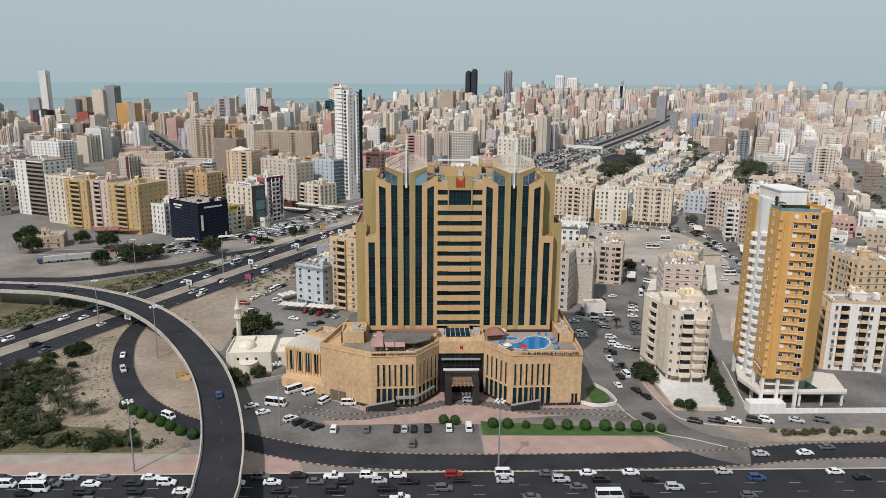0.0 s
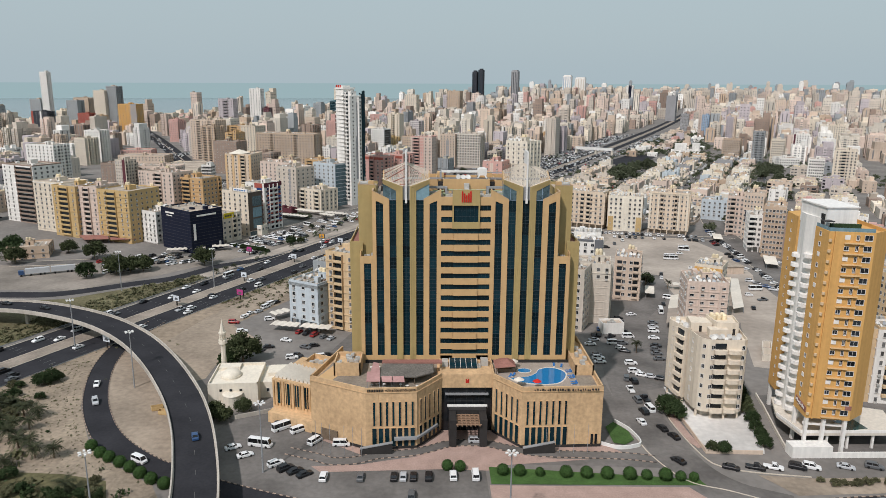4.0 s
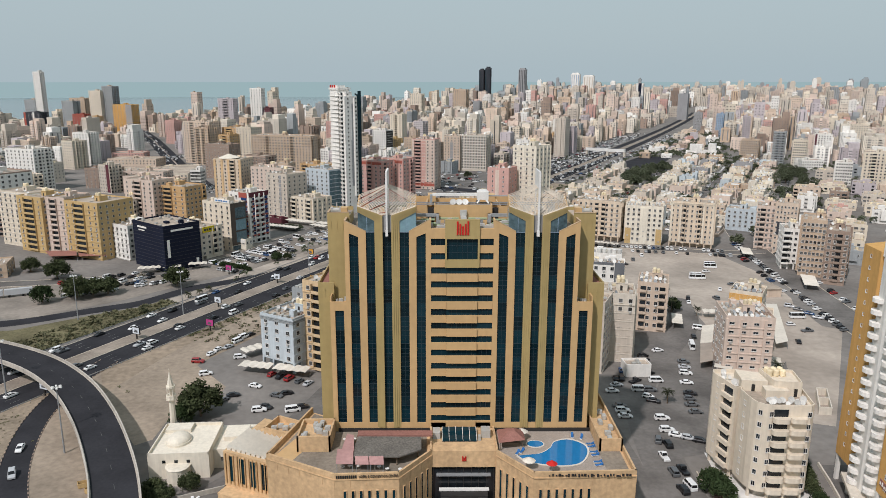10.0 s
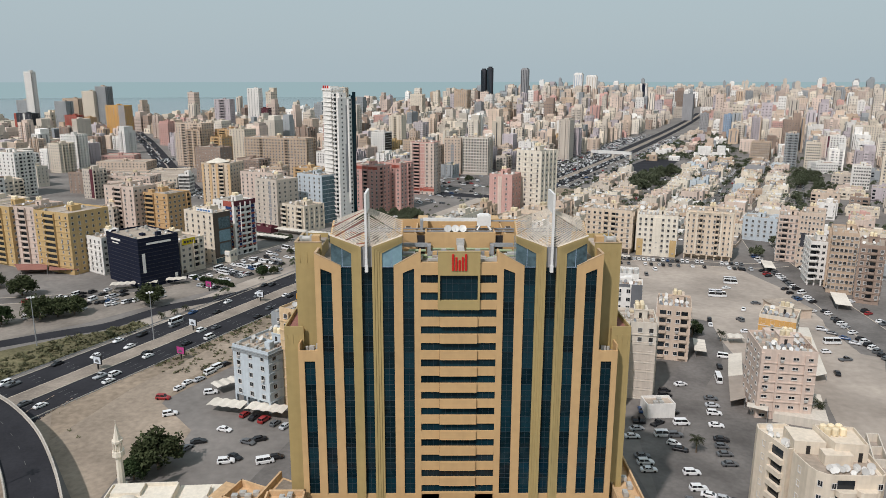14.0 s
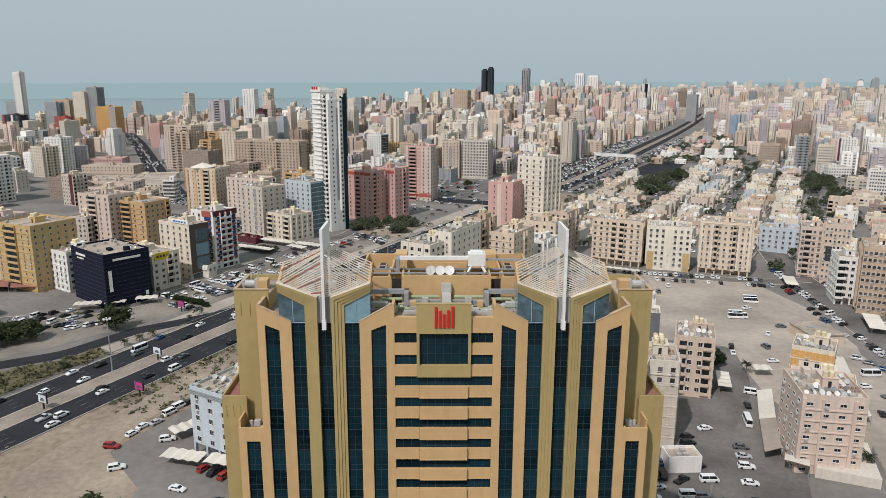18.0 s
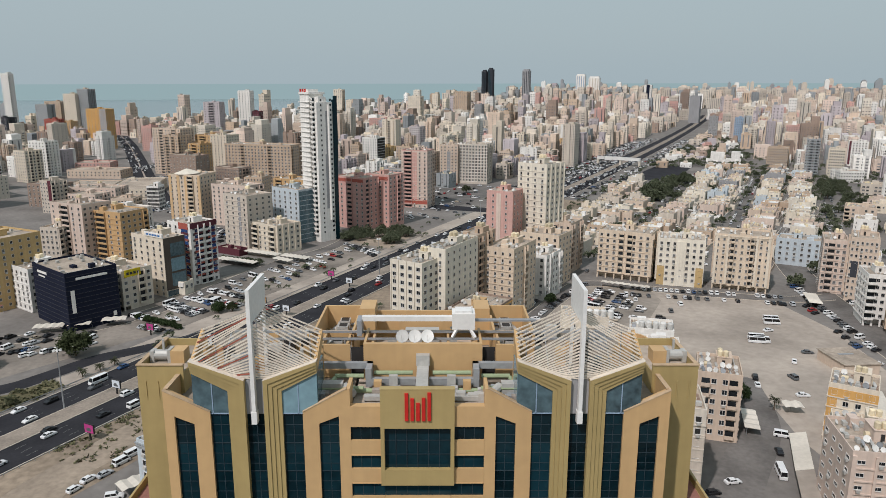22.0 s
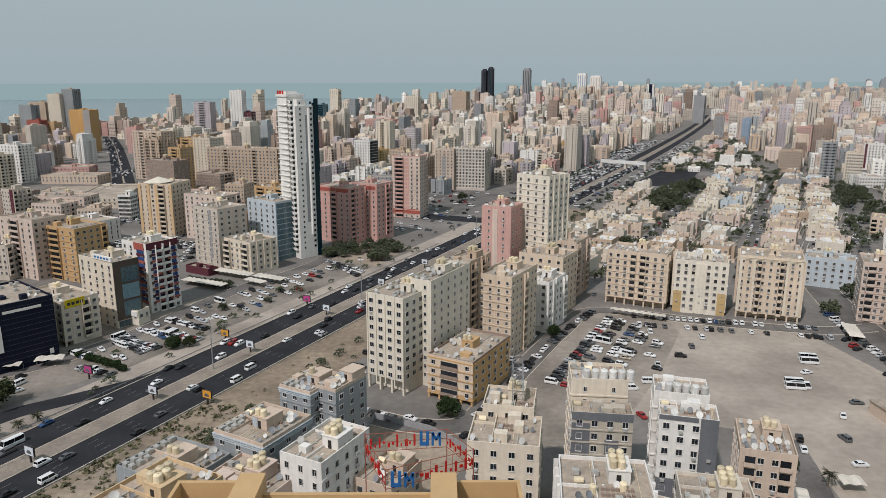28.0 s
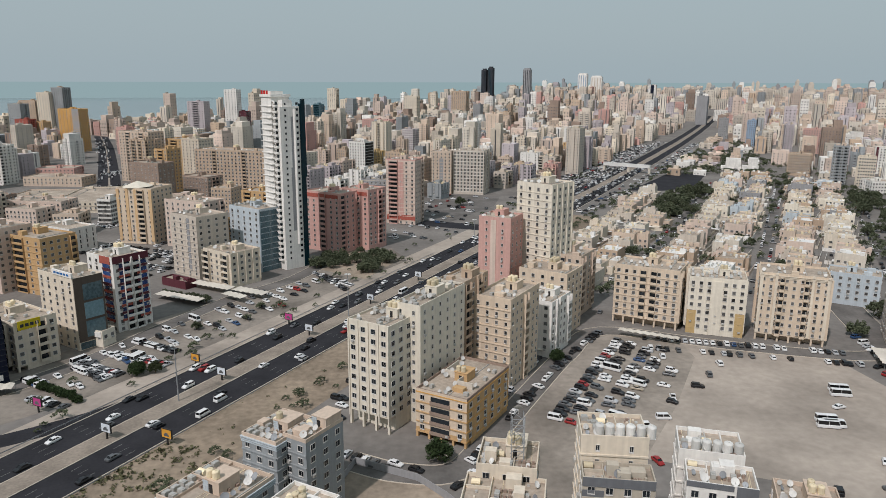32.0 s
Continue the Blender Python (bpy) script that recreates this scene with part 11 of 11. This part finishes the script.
thing("terrace", "beige walled terrace beside the apartment block", "terrace", Matrix(), kind="structure", data=Mesh().prism([(100.4, 66.4), (114.7, 60.4), (122.4, 80.1), (113.5, 84.0)], 0, 2.8).data("terrace", WALL["chalk"]))
put("low white shop with sign bars", (62.2, 58.3), (71.4, 58.7), 4.0, 5.4, "white", cols=(0, 0), clutter=(0, 0, 3), stair=False, name="shop")
put("small cream shop with a white sign board", (-136, 230.5), (-126, 227.5), 6, 6, "ivory", cols=(3, 2), trims=((0.05, 0.95, 4.2, 6.4, 0.3, "white"),), clutter=(0, 0, 2), stair=False, name="shop")
villa = put("low tan walled villa on the sandy ground", (-259, 166), (-238, 172), 6.5, 16, "tan", cols=(4, 3), clutter=(2, 2, 2), name="villa")
fence = thing("plot_fence", "grey sheet fence round a sandy plot", "fence", kind="structure", data=strip([(-26, 126), (-15, 145), (-13, 151), (5, 143.5), (13, 136), (17, 131)], 0.06, -0.06, 2.2, 2.2).data("plot_fence", WALL["grey"]))
patch("fenced_plot", "bare sandy building plot", "ground", [(-26, 126), (-15, 145), (-13, 151), (5, 143.5), (13, 136), (17, 131), (8, 112), (-14, 104)], 0.05, SAND)
poles = thing("flag_pole", "thin grey flag pole before the hotel", "flag pole", pose(-44, -23.5, 0.09), "flag poles")
part("pole", Mesh().cyl(0, 0, 0, 9, 0.07, 0.05, 6), GREY_METAL, poles)
for x, y in ((-42, -24.6), (-39.6, -25.6), (-35.5, -26.2), (-33, -26.6), (-30.5, -27), (22, -25.5), (26, -25.6), (30, -25.6), (34, -25.4)):
    copy_thing(poles, placed(pose(x, y, 0.09)))
for x, y in ((-26.5, -25.5), (20, -25.5)):
    w = thing("entrance_wall", "black stone forecourt wall with a sloping top", "wall", pose(x, y, 0.09, rz=2))
    part("slab", Mesh().prism([(-4.5, -0.4), (4.5, -0.4), (4.5, 0.4), (-4.5, 0.4)], 0, [1.6, 3.2, 3.2, 1.6]), DARK_METAL, w)
    part("coping", Mesh().beam((-4.6, 0, 1.75), (4.6, 0, 3.35), 1.0, 0.25), GREY_METAL, w)
